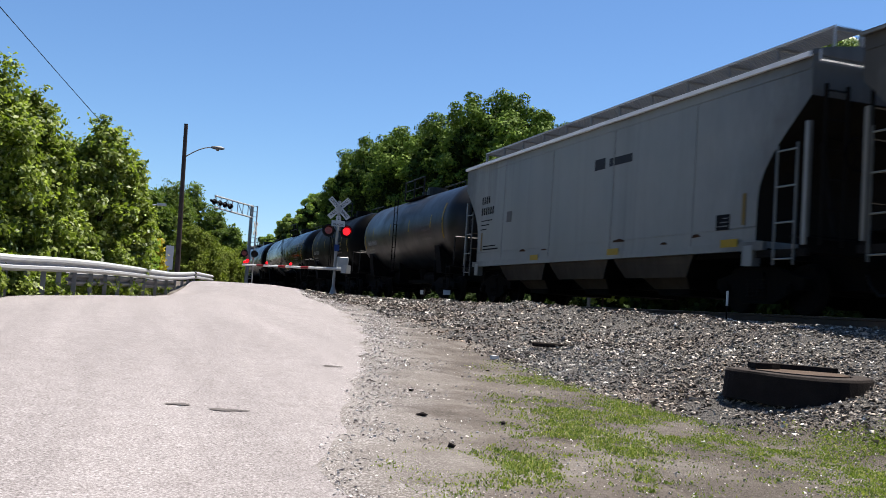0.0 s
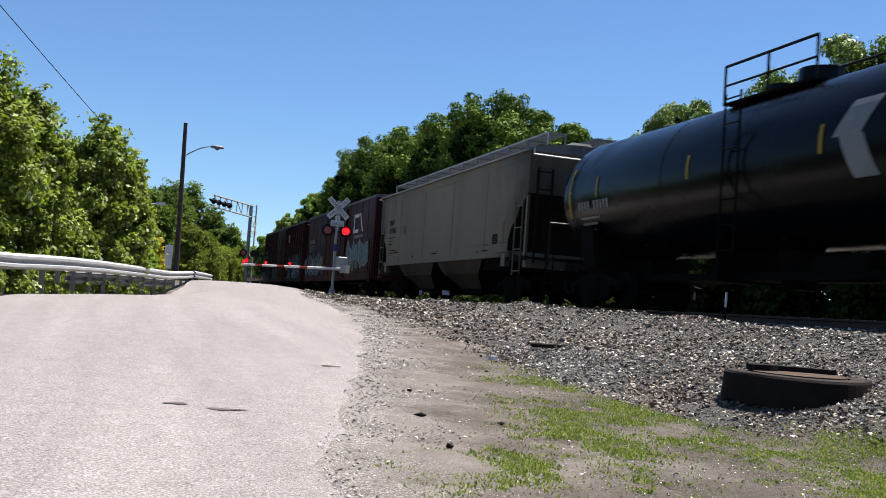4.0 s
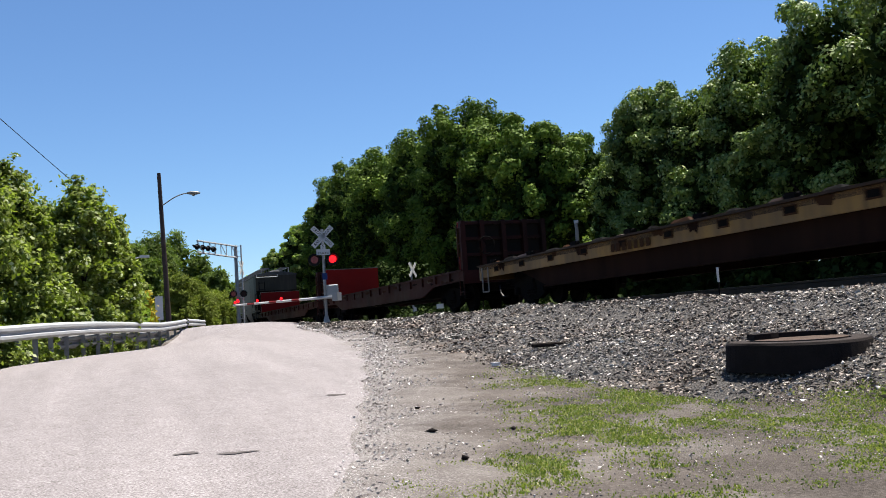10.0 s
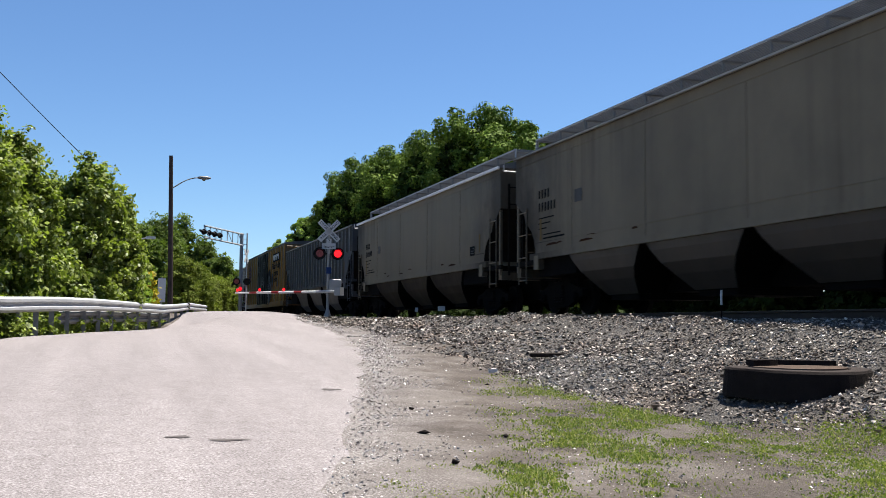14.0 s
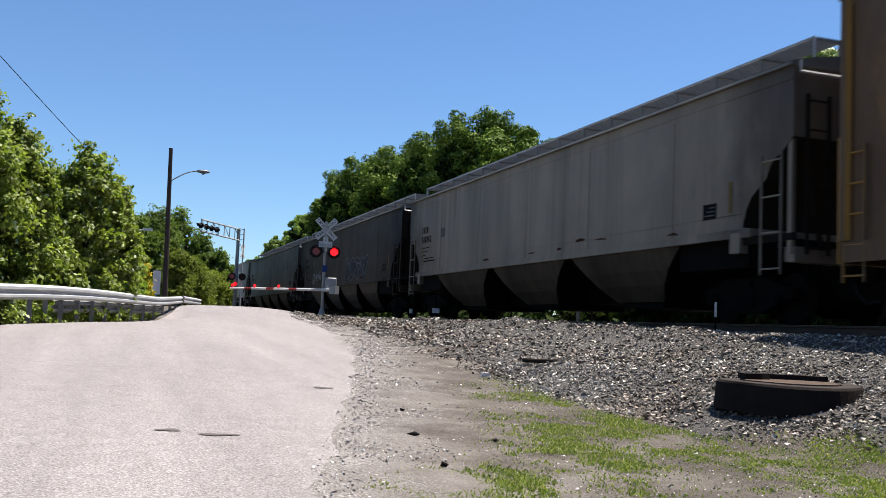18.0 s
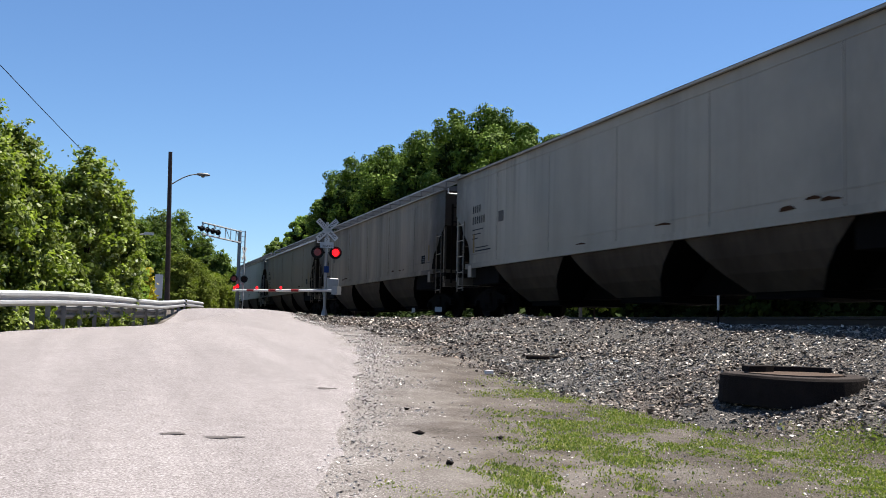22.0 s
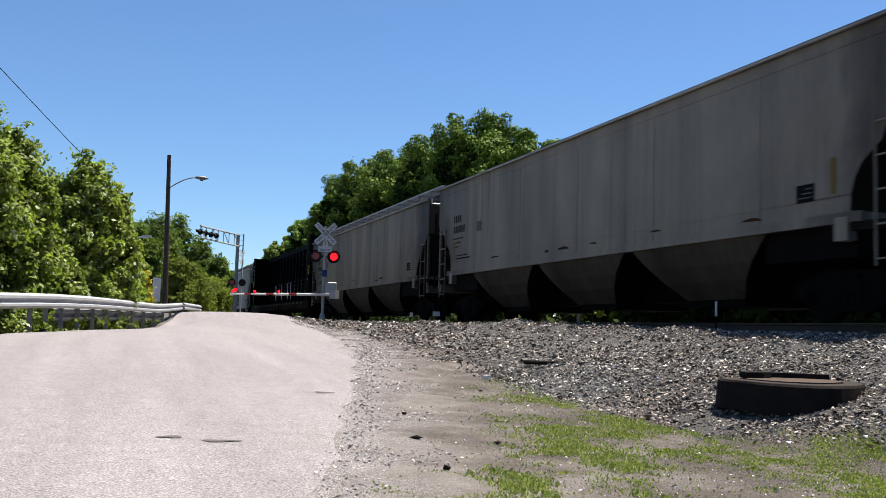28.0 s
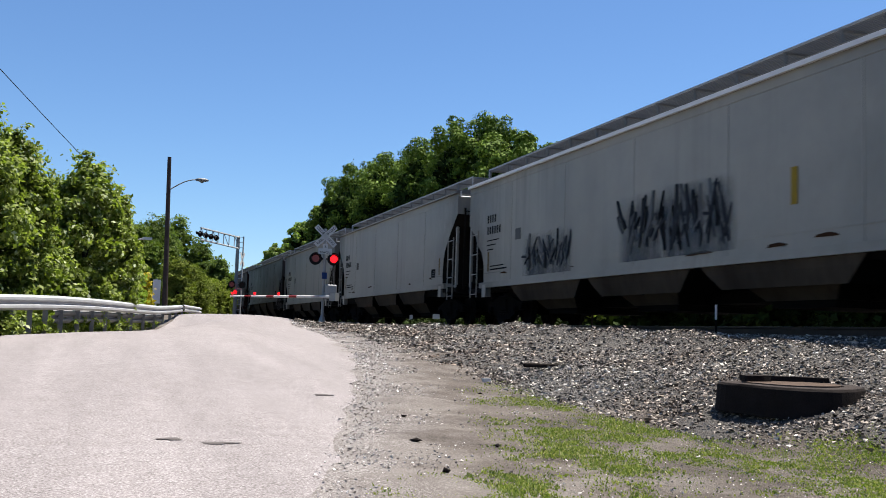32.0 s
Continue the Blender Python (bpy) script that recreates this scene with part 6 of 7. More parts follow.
# ---- boxcar ----
def boxcar(length, label, paint, roof, door_paint, eave=5.0, sill=1.0, ribs=20, doors=2, half=1.5, door_w=4.9, smooth=False):
    car = begin(label, "boxcar")
    h, w = length / 2, half
    bm = bmesh.new()
    box(bm, -w, w, -h, h, sill, eave)
    part("body", bm, paint, car)
    bm = bmesh.new()
    prism(bm, [(-w - 0.04, eave - 0.08), (-w - 0.04, eave + 0.02), (-w * 0.5, eave + 0.12), (0, eave + 0.17), (w * 0.5, eave + 0.12), (w + 0.04, eave + 0.02), (w + 0.04, eave - 0.08)], "y", -h - 0.03, h + 0.03)
    part("roof", bm, roof, car)
    for k in range(int(length / 1.2)):
        y = -h + 0.6 + 1.2 * k
        placed("roof_rib", shared(("roof_rib", round(eave, 2)), lambda b: prism(b, [(-w, eave + 0.02), (0, eave + 0.2), (w, eave + 0.02), (0, eave + 0.1)], "y", -0.05, 0.05), roof), car, pose(0, y, 0))
    rib_w = 0.10 if smooth else 0.09
    for k in range(ribs):
        y = -h + 0.12 + (2 * h - 0.24) * k / (ribs - 1)
        if abs(y) < door_w / 2 + 0.1:
            continue
        for s in (-1, 1):
            placed("side_post", shared(("side_post", eave, sill, rib_w), lambda b: prism(b, [(-rib_w, 0), (-rib_w * 0.55, 0.09 if not smooth else 0.015), (rib_w * 0.55, 0.09 if not smooth else 0.015), (rib_w, 0)], "z", sill + 0.22, eave - 0.12), paint), car,
                   pose(s * w, y, 0, 0, 0, -90 if s > 0 else 90))
        if not smooth:  # a dark line painted beside each post stands in for its shading
            placed("post_shade_line", shared(("post_shade_line", eave, sill), lambda b: box(b, -0.003, 0.0, -0.02, 0.02, sill + 0.24, eave - 0.2), P_RUST), car, pose(-w, y - 0.115, 0))
    for s in (-1, 1):
        part("side_sill", one(box, min(s * w, s * (w + 0.06)), max(s * w, s * (w + 0.06)), -h + 0.1, h - 0.1, sill - 0.10, sill + 0.2), paint, car)
        for d in range(doors):
            dw = door_w / doors
            y0 = -door_w / 2 + d * dw
            dr = part("door", one(box, s * w + (0.07 if s > 0 else -0.07) - 0.035, s * w + (0.07 if s > 0 else -0.07) + 0.035, y0 + 0.02, y0 + dw - 0.02, sill + 0.12, eave - 0.18), door_paint, car, "sliding plug door")
            for k in range(5):
                z = sill + 0.6 + (eave - sill - 1.2) * k / 4
                part("door_rib", one(box, s * (w + 0.105) - 0.02, s * (w + 0.105) + 0.02, y0 + 0.08, y0 + dw - 0.08, z - 0.035, z + 0.035), door_paint, dr)
            for f in (0.3, 0.7):
                part("lock_rod", one(rod, (s * (w + 0.16), y0 + dw * f, sill + 0.15), (s * (w + 0.16), y0 + dw * f, eave - 0.3), 0.022, 6), door_paint, dr)
        part("door_track", one(box, s * (w + 0.08) - 0.07, s * (w + 0.08) + 0.07, -door_w / 2 - 0.3, door_w / 2 + 0.3, sill + 0.04, sill + 0.11), paint, car)
        # ribbed ends, sills, ladders
        for k in range(8):
            z = sill + 0.35 + (eave - sill - 0.6) * k / 7
            part("end_rib", one(rod, (-w + 0.1, s * (h + 0.01), z), (w - 0.1, s * (h + 0.01), z), 0.075, 6), paint, car)
        part("end_sill", one(box, -w + 0.1, w - 0.1, min(s * h, s * (h + 0.16)), max(s * h, s * (h + 0.16)), sill - 0.1, sill + 0.18), paint, car)
        ladder(car, -w - 0.05, s * (h - 0.32), 0.6, 2.6, 0.42, "y", paint, 5)
        ladder(car, -w + 0.3, s * (h + 0.12), 0.9, 2.8, 0.42, "x", paint, 5)
        part("centre_sill", one(box, -0.33, 0.33, min(0, s * h), max(0, s * h), 0.74, 1.0), M_TRUCK, car)
        truck(car, s * (h - 1.9))
        part("cushion_pocket", one(box, -0.3, 0.3, min(s * h, s * (h + 0.45)), max(s * h, s * (h + 0.45)), 0.72, 1.0), M_TRUCK, car)
    brake_wheel(car, -h - 0.1, 2.3, M_TRUCK, -1)
    couplers(car, h + 0.25)
    return car


# ---- long flat car ----
def flatcar(length, label, paint, deck):
    car = begin(label, "flat_car")
    h, w = length / 2, 1.42
    part("deck", one(box, -w, w, -h, h, 1.14, 1.24), deck, car)
    for s in (-1, 1):
        bm = bmesh.new()
        prism(bm, [(-h, 1.24), (h, 1.24), (h, 0.92), (-h, 0.92)], "x", s * (w - 0.02) - 0.02, s * (w - 0.02) + 0.02)
        part("side_girder", bm, paint, car)
        bm = bmesh.new()
        prism(bm, [(-h + 2.6, 0.95), (h - 2.6, 0.95), (h - 4.2, 0.48), (-h + 4.2, 0.48)], "x", s * (w - 0.16) - 0.02, s * (w - 0.16) + 0.02)
        part("belly_girder", bm, P_BELLY, car, "rust-brown fish-belly girder")
        part("flange", one(box, s * w - 0.09, s * w + 0.04, -h, h, 1.245, 1.29), P_FLAT_DECK, car)
        part("flange", one(box, s * (w - 0.16) - 0.08, s * (w - 0.16) + 0.06, -h + 4.2, h - 4.2, 0.44, 0.48), P_BELLY, car)
        n = int(length / 1.3)
        for k in range(n):
            y = -h + 1.0 + (2 * h - 2) * k / (n - 1)
            if k % 2 == 0:
                placed("tie_down", shared("tie_down", lambda b: (box(b, -0.06, 0.06, -0.14, 0.14, 1.30, 1.40), rod(b, (0, -0.2, 1.36), (0, 0.2, 1.36), 0.04, 6)), M_TRUCK), car, pose(s * (w - 0.06), y, 0))
        part("end_sill", one(box, -w, w, min(s * (h - 0.1), s * (h + 0.06)), max(s * (h - 0.1), s * (h + 0.06)), 0.86, 1.26), paint, car)
        part("bridge_plate", one(box, -1.2, -0.4, min(s * (h - 0.2), s * (h + 0.35)), max(s * (h - 0.2), s * (h + 0.35)), 1.28, 1.33), M_GALV_DULL, car)
        bm = bmesh.new()
        rod(bm, (-w - 0.05, s * (h - 0.3), 1.2), (-w - 0.05, s * (h - 0.3), 0.5), 0.02, 5)
        rod(bm, (-w - 0.05, s * (h - 0.75), 1.2), (-w - 0.05, s * (h - 0.75), 0.5), 0.02, 5)
        rod(bm, (-w - 0.05, s * (h - 0.3), 0.5), (-w - 0.05, s * (h - 0.75), 0.5), 0.02, 5)
        part("sill_step", bm, M_GALV_DULL, car)
        truck(car, s * (h - 2.9))
    part("centre_sill", one(box, -0.35, 0.35, -h, h, 0.6, 1.1), M_TRUCK, car)
    rng = random.Random(int(length * 100))
    for k in range(15):  # rusty stake pockets on the side; a black plate gives each its shaded hole
        y = -h + 1.3 + (2 * h - 2.6) * k / 14
        pocket = placed("stake_pocket", shared("stake_pocket_f", lambda b: box(b, -0.012, 0.006, -0.17, 0.17, 1.04, 1.2), P_RUST), car, pose(-w, y, 0))
        placed("pocket_mouth_shade", shared("pocket_mouth_shade", lambda b: box(b, -0.016, -0.011, -0.13, 0.13, 1.07, 1.18), M_TRUCK), pocket, pose(0, 0, 0))
    for k in range(16):
        y = -h + 1.0 + (2 * h - 2.6) * k / 15 + rng.uniform(-0.6, 0.6)
        wd, drop = rng.uniform(0.15, 0.7), rng.uniform(0.08, 0.26)
        decal(car, "scuffed_patch", [[(y, 1.235), (y + wd * 0.15, 1.235 - drop), (y + wd * 0.5, 1.235 - drop * rng.uniform(0.4, 1.1)), (y + wd * 0.8, 1.235 - drop * 0.8), (y + wd, 1.235)]], (P_BELLY, P_RUST, P_FLAT_DECK)[k % 3], -w - 0.001 - 0.0004 * k, "rust-scuffed patch")
    for k in range(22):  # chains, chocks and scraps left on the deck edge
        y = -h + 0.8 + (2 * h - 1.6) * k / 21 + rng.uniform(-0.4, 0.4)
        lx, hz = rng.uniform(0.1, 0.4), rng.uniform(0.03, 0.11)
        b2 = bmesh.new()
        loft(b2, [[(-w + 0.02, y - lx, 1.295), (-w + 0.3, y - lx, 1.295), (-w + 0.3, y + lx, 1.295), (-w + 0.02, y + lx, 1.295)], [(-w + 0.07, y - lx * 0.6, 1.3 + hz), (-w + 0.22, y - lx * 0.7, 1.3 + hz * 0.7), (-w + 0.22, y + lx * 0.5, 1.3 + hz * 0.9), (-w + 0.07, y + lx * 0.7, 1.3 + hz * 0.8)]])
        part("lashing", b2, (M_TRUCK, P_RUST, M_TRUCK, P_FLAT_DECK)[k % 4], car, "heaped chain and rusty lashing gear")
    for k in range(5):
        y = -h + 4 + (2 * h - 8) * k / 4
        part("hitch", one(box, -0.5, 0.5, y - 0.7, y + 0.7, 1.24, 1.36), deck, car, "folded trailer hitch")
    couplers(car, h)
    return car


# ---- bulkhead flat car ----
def bulkhead_flat(length, label, paint, face):
    car = begin(label, "bulkhead_flat_car")
    h, w = length / 2, 1.45
    part("deck", one(box, -w, w, -h, h, 1.1, 1.22), M_TIE, car, "dark plank deck")
    for s in (-1, 1):
        bm = bmesh.new()
        prism(bm, [(-h, 1.25), (h, 1.25), (h, 0.95), (h - 3, 0.9), (h - 4.2, 0.6), (-h + 4.2, 0.6), (-h + 3, 0.9), (-h, 0.95)], "x", s * w - 0.03, s * w + 0.03)
        part("side_sill", bm, paint, car)
        part("flange", one(box, s * w - 0.1, s * w + 0.06, -h, h, 1.245, 1.29), paint, car)
        for k in range(14):
            y = -h + 1.2 + (2 * h - 2.4) * k / 13
            placed("stake_pocket", shared("stake_pocket_b", lambda b: box(b, -0.05, 0.05, -0.08, 0.08, 0.98, 1.25), paint), car, pose(s * (w + 0.05), y, 0))
            if k % 3 == 1:
                placed("reflector", shared("reflector_plate", lambda b: box(b, -0.008, 0.008, -0.25, 0.25, -0.045, 0.045), P_RUST), car, pose(s * (w + 0.04), y + 0.6, 1.14))
        yb = s * (h - 0.35)
        bh = part("bulkhead", one(box, -w + 0.02, w - 0.02, yb - 0.05 if s > 0 else yb - 0.03, yb + 0.03 if s > 0 else yb + 0.05, 1.22, 2.78), face, car, "red bulkhead wall")
        part("outer_sheet", one(box, -w + 0.02, w - 0.02, min(yb + s * 0.052, yb + s * 0.07), max(yb + s * 0.052, yb + s * 0.07), 1.22, 2.78), P_GRIME_SHADE, bh, "dark grimy outer sheet")
        for x in (-w + 0.09, -0.72, 0, 0.72, w - 0.09):
            part("bulkhead_post", one(box, x - 0.07, x + 0.07, min(yb + s * 0.05, yb + s * 0.32), max(yb + s * 0.05, yb + s * 0.32), 1.1, 2.8), paint, bh)
        for z in (1.75, 2.25, 2.74):
            part("bulkhead_beam", one(box, -w + 0.02, w - 0.02, min(yb + s * 0.05, yb + s * 0.2), max(yb + s * 0.05, yb + s * 0.2), z - 0.05, z + 0.05), paint, bh)
        part("reflector", one(box, -w - 0.03, -w + 0.02, yb - 0.05, yb + 0.05, 1.7, 2.6), P_RUST, bh, "rusty edge strip")
        # a pale strip makes the sunlit line along the wall's top
        part("top_edge", one(box, -w + 0.02, w - 0.02, yb - 0.045, yb + 0.045, 2.782, 2.81), P_LIGHT, bh, "top edge, coloured pale for sunlight")
        ladder(car, -w - 0.02, s * (h - 0.15), 0.5, 2.7, 0.36, "y", paint)
        part("end_sill", one(box, -w, w, min(s * (h - 0.1), s * (h + 0.05)), max(s * (h - 0.1), s * (h + 0.05)), 0.85, 1.26), paint, car)
        truck(car, s * (h - 2.1))
    part("centre_sill", one(box, -0.35, 0.35, -h, h, 0.62, 1.1), M_TRUCK, car)
    brake_wheel(car, -h - 0.05, 2.0, M_TRUCK, -1)
    couplers(car, h)
    for k in range(5):
        decal(car, "stencil", [bar(2.0 + 0.35 * k, 2.2 + 0.35 * k, 1.04, 1.16)], P_DULL, -w - 0.034)
    rng = random.Random(int(length * 77))
    for k in range(20):
        y = rng.uniform(-h + 0.5, h - 1.2)
        wd, z0, hh = rng.uniform(0.1, 0.7), rng.uniform(0.97, 1.15), rng.uniform(0.03, 0.09)
        decal(car, "scuffed_patch", [[(y, z0), (y + wd * 0.6, z0 - 0.02), (y + wd, z0 + hh * 0.4), (y + wd * 0.7, z0 + hh), (y + wd * 0.1, z0 + hh * 0.8)]], (P_RUST, P_DULL, M_TRUCK, P_RUST)[k % 4], -w - 0.031 - 0.0003 * k, "rusty scuff")
    return car


# ---- centre-beam flat car ----
def centerbeam(length, label, paint):
    car = begin(label, "centerbeam_car")
    h, w = length / 2, 1.45
    part("deck", one(box, -w, w, -h, h, 1.0, 1.14), paint, car)
    top = 4.78
    for s in (-1, 1):
        part("side_sill", one(box, s * w - 0.05, s * w + 0.05, -h, h, 0.72, 1.18), paint, car)
        part("top_chord", one(box, s * 0.36 - 0.07, s * 0.36 + 0.07, -h + 0.4, h - 0.4, top - 0.28, top), paint, car)
        yb = s * (h - 0.45)
        bh = part("bulkhead", one(box, -w, w, yb - 0.06, yb + 0.06, 1.1, top), paint, car, "black end bulkhead")
        for x in (-w + 0.06, -0.7, 0.7, w - 0.06):
            part("bulkhead_post", one(box, x - 0.08, x + 0.08, min(yb, yb + s * 0.36), max(yb, yb + s * 0.36), 1.0, top + 0.03), paint, bh)
        part("bulkhead_side", one(box, -w - 0.01, -w + 0.04, min(yb - s * 0.5, yb + s * 0.3), max(yb - s * 0.5, yb + s * 0.3), 1.1, top - 0.05), paint, bh)
        part("reflector", one(box, -w - 0.03, -w - 0.012, yb - 0.3, yb + 0.05, 2.6, 3.1), M_YELLOW, bh, "yellow reflective patch")
        for r in range(9):
            part("warning_text", one(box, -w - 0.016, -w - 0.011, yb - 0.25, yb - 0.05 + 0.2 * ((r * 7) % 5) / 5, 1.7 + 0.3 * r, 1.78 + 0.3 * r), M_DECAL, bh)
        part("end_sill", one(box, -w, w, min(s * (h - 0.15), s * (h + 0.05)), max(s * (h - 0.15), s * (h + 0.05)), 0.8, 1.2), paint, car)
        ladder(car, -w - 0.03, s * (h - 0.12), 0.5, 4.6, 0.36, "y", paint)
        truck(car, s * (h - 2.0))
    n = 17
    for k in range(n):
        y = -h + 1.6 + (2 * h - 3.2) * k / (n - 1)
        for s in (-1, 1):
            bm = bmesh.new()
            loft(bm, [[(s * 0.40 - 0.06, y - 0.11, 1.1), (s * 0.40 + 0.06, y - 0.11, 1.1), (s * 0.40 + 0.06, y + 0.11, 1.1), (s * 0.40 - 0.06, y + 0.11, 1.1)],
                      [(s * 0.36 - 0.06, y - 0.09, top - 0.2), (s * 0.36 + 0.06, y - 0.09, top - 0.2), (s * 0.36 + 0.06, y + 0.09, top - 0.2), (s * 0.36 - 0.06, y + 0.09, top - 0.2)]])
            part("beam_post", bm, paint, car)
        if k < n - 1:
            y2 = y + (2 * h - 3.2) / (n - 1)
            if k in (3, 4, 9, 12):
                part("diagonal_brace", one(rod, (-0.40, y2, 1.5), (-0.36, y, 3.6), 0.05, 6), paint, car)
            if 1 < k < 13:
                for m in range(4):
                    part("worn_marking", one(box, -0.475, -0.465, y - 0.07 + 0.03 * (m % 2), y + 0.07, 1.85 + 0.24 * m, 1.93 + 0.24 * m), M_GRAF_M, car, "worn pale marking")
            bm = bmesh.new()
            rod(bm, (-0.46, y + 0.1, 1.5), (-0.46, y + 0.42, 2.6), 0.035, 6)
            part("strap_winch_sleeve", bm, M_ALU if k in (8, 9, 11, 13) else P_GRIME_SHADE, car, "worn strap sleeve")
            part("reflector", one(box, -w - 0.058, -w - 0.052, y + 0.25, y + 0.6, 1.02, 1.1), P_FADED_YELLOW if k % 3 else P_DULL, car)
    part("centre_sill", one(box, -0.4, 0.4, -h, h, 0.62, 1.05), M_TRUCK, car)
    couplers(car, h)
    return car


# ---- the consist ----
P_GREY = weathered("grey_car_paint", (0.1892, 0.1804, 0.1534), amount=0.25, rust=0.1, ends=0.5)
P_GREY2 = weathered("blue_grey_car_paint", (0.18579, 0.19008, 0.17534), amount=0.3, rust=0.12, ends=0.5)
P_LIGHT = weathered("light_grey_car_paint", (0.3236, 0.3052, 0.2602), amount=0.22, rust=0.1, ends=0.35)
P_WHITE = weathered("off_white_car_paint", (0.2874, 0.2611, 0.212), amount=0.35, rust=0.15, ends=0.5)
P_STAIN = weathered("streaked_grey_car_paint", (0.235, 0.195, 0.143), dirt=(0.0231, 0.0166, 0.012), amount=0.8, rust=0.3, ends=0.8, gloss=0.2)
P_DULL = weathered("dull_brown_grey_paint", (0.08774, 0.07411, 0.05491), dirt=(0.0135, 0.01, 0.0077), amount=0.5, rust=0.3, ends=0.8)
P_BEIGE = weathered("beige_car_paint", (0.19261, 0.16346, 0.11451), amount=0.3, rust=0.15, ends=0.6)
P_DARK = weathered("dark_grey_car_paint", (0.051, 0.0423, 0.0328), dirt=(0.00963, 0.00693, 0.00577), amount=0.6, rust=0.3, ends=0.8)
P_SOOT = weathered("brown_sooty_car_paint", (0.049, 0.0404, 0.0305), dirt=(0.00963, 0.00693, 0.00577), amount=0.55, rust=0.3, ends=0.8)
P_SLATE = weathered("slate_blue_car_paint", (0.0385, 0.0443, 0.052), amount=0.35, rust=0.15)
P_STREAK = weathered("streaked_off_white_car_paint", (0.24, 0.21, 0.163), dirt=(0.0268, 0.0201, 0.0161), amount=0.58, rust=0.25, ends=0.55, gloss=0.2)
P_ROOF = weathered("sooty_roof_paint", (0.115, 0.114, 0.11), amount=0.6, rust=0.2, rough=0.8)
P_TANK = weathered("black_tank_paint", (0.00231, 0.0025, 0.00269), dirt=(0.00616, 0.00577, 0.00539), amount=0.25, rust=0.05, rough=0.5, gloss=0.05)
P_TANK_DULL = weathered("faded_black_tank_paint", (0.006, 0.0061, 0.0065), dirt=(0.012, 0.0112, 0.0105), amount=0.3, rust=0.1, rough=0.4, gloss=0.3)
P_TANK_NEW = weathered("glossy_black_tank_paint", (0.00231, 0.00269, 0.00346), dirt=(0.00462, 0.00462, 0.00462), amount=0.1, rust=0.0, rough=0.2, gloss=0.11)
P_MAROON = weathered("maroon_boxcar_paint", (0.038, 0.0095, 0.009), dirt=(0.0115, 0.00847, 0.0077), amount=0.45, rust=0.2)
P_MAROON2 = weathered("brown_boxcar_paint", (0.029, 0.0092, 0.0082), dirt=(0.0115, 0.00847, 0.0077), amount=0.6, rust=0.3)
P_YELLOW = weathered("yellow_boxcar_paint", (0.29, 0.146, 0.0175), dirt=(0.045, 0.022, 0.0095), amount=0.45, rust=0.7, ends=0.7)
P_FLAT = weathered("worn_yellow_flatcar_paint", (0.42, 0.215, 0.026), dirt=(0.045, 0.022, 0.012), amount=0.6, rust=0.9, streak_scale=1.7)
P_FLAT_OLD = weathered("rust_eaten_yellow_paint", (0.27, 0.145, 0.026), dirt=(0.022, 0.0125, 0.0085), amount=0.85, rust=0.9, streak_scale=1.7)
P_BELLY = weathered("rusty_belly_paint", (0.027, 0.0135, 0.00924), dirt=(0.00577, 0.00424, 0.00385), amount=0.8, rust=0.4, rough=0.85)
P_RUST = weathered("rusty_scrape", (0.0501, 0.025, 0.0135), dirt=(0.0193, 0.0115, 0.0077), amount=0.6, rust=0.8, rough=0.85)
P_FLAT_DECK = weathered("rusty_deck", (0.0462, 0.0289, 0.0193), amount=0.6, rust=0.6)
P_BULK = weathered("dark_red_flatcar_paint", (0.03924, 0.01092, 0.00832), dirt=(0.00847, 0.00616, 0.005), amount=0.75, rust=0.7)
P_BULK_FACE = weathered("bright_red_bulkhead_paint", (0.193, 0.00847, 0.00616), dirt=(0.0462, 0.0077, 0.00577), amount=0.2, rust=0.05)
P_BLACK = weathered("black_car_paint", (0.0022, 0.0021, 0.0021), dirt=(0.004, 0.0036, 0.0033), amount=0.3, rust=0.05, rough=0.7, gloss=0.02)
# grime paint, darkened further to stand in for shade
P_GRIME_SHADE = weathered("grime_and_shade_paint", (0.0115, 0.0104, 0.00924), amount=0.6, rust=0.35, rough=0.85)
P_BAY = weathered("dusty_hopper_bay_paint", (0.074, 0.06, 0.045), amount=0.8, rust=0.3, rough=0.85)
P_FADED_YELLOW = weathered("faded_reflector", (0.15, 0.1, 0.03), amount=0.5, rust=0.3)
P_DOOR = weathered("black_door_paint", (0.00308, 0.00308, 0.00346), dirt=(0.00616, 0.00539, 0.005), amount=0.2, rust=0.1)

SPEED = (17.391, -0.003846, -0.00009403)
C = 0.957  # metres of track
GAPS = [-5.5, 12.28, 30.1, 45.4, 58.7, 78.0, 96.4, 113.6, 131.3, 149.6, 179.14, 209.19, 232.6, 256.5, 278.4, 297.0, 316.8, 337.5, 360.15, 382.08, 404.38, 426.67, 448.81, 468.42, 490.51, 513.15, 534.99, 556.90, 581.51, 602.67, 620.90, 636.65, 654.0, 674.0, 694.0, 714.0]
SPANS = [(a * C, b * C) for a, b in zip(GAPS, GAPS[1:])]
TRAIN = []
HOP_CLEAN = "pale grey covered hopper car of the moving train"
HOP_STAIN = "grey covered hopper car with dark vertical grime streaks"
HOP_DULL = "dull brown-grey covered hopper car, grimy and weathered"


def couple(i, gap, build, *args, **kw):
    a, b = SPANS[i]
    car = build(b - a - gap, *args, **kw)
    TRAIN.append((car, (a + b) / 2))
    return car, (b - a - gap) / 2


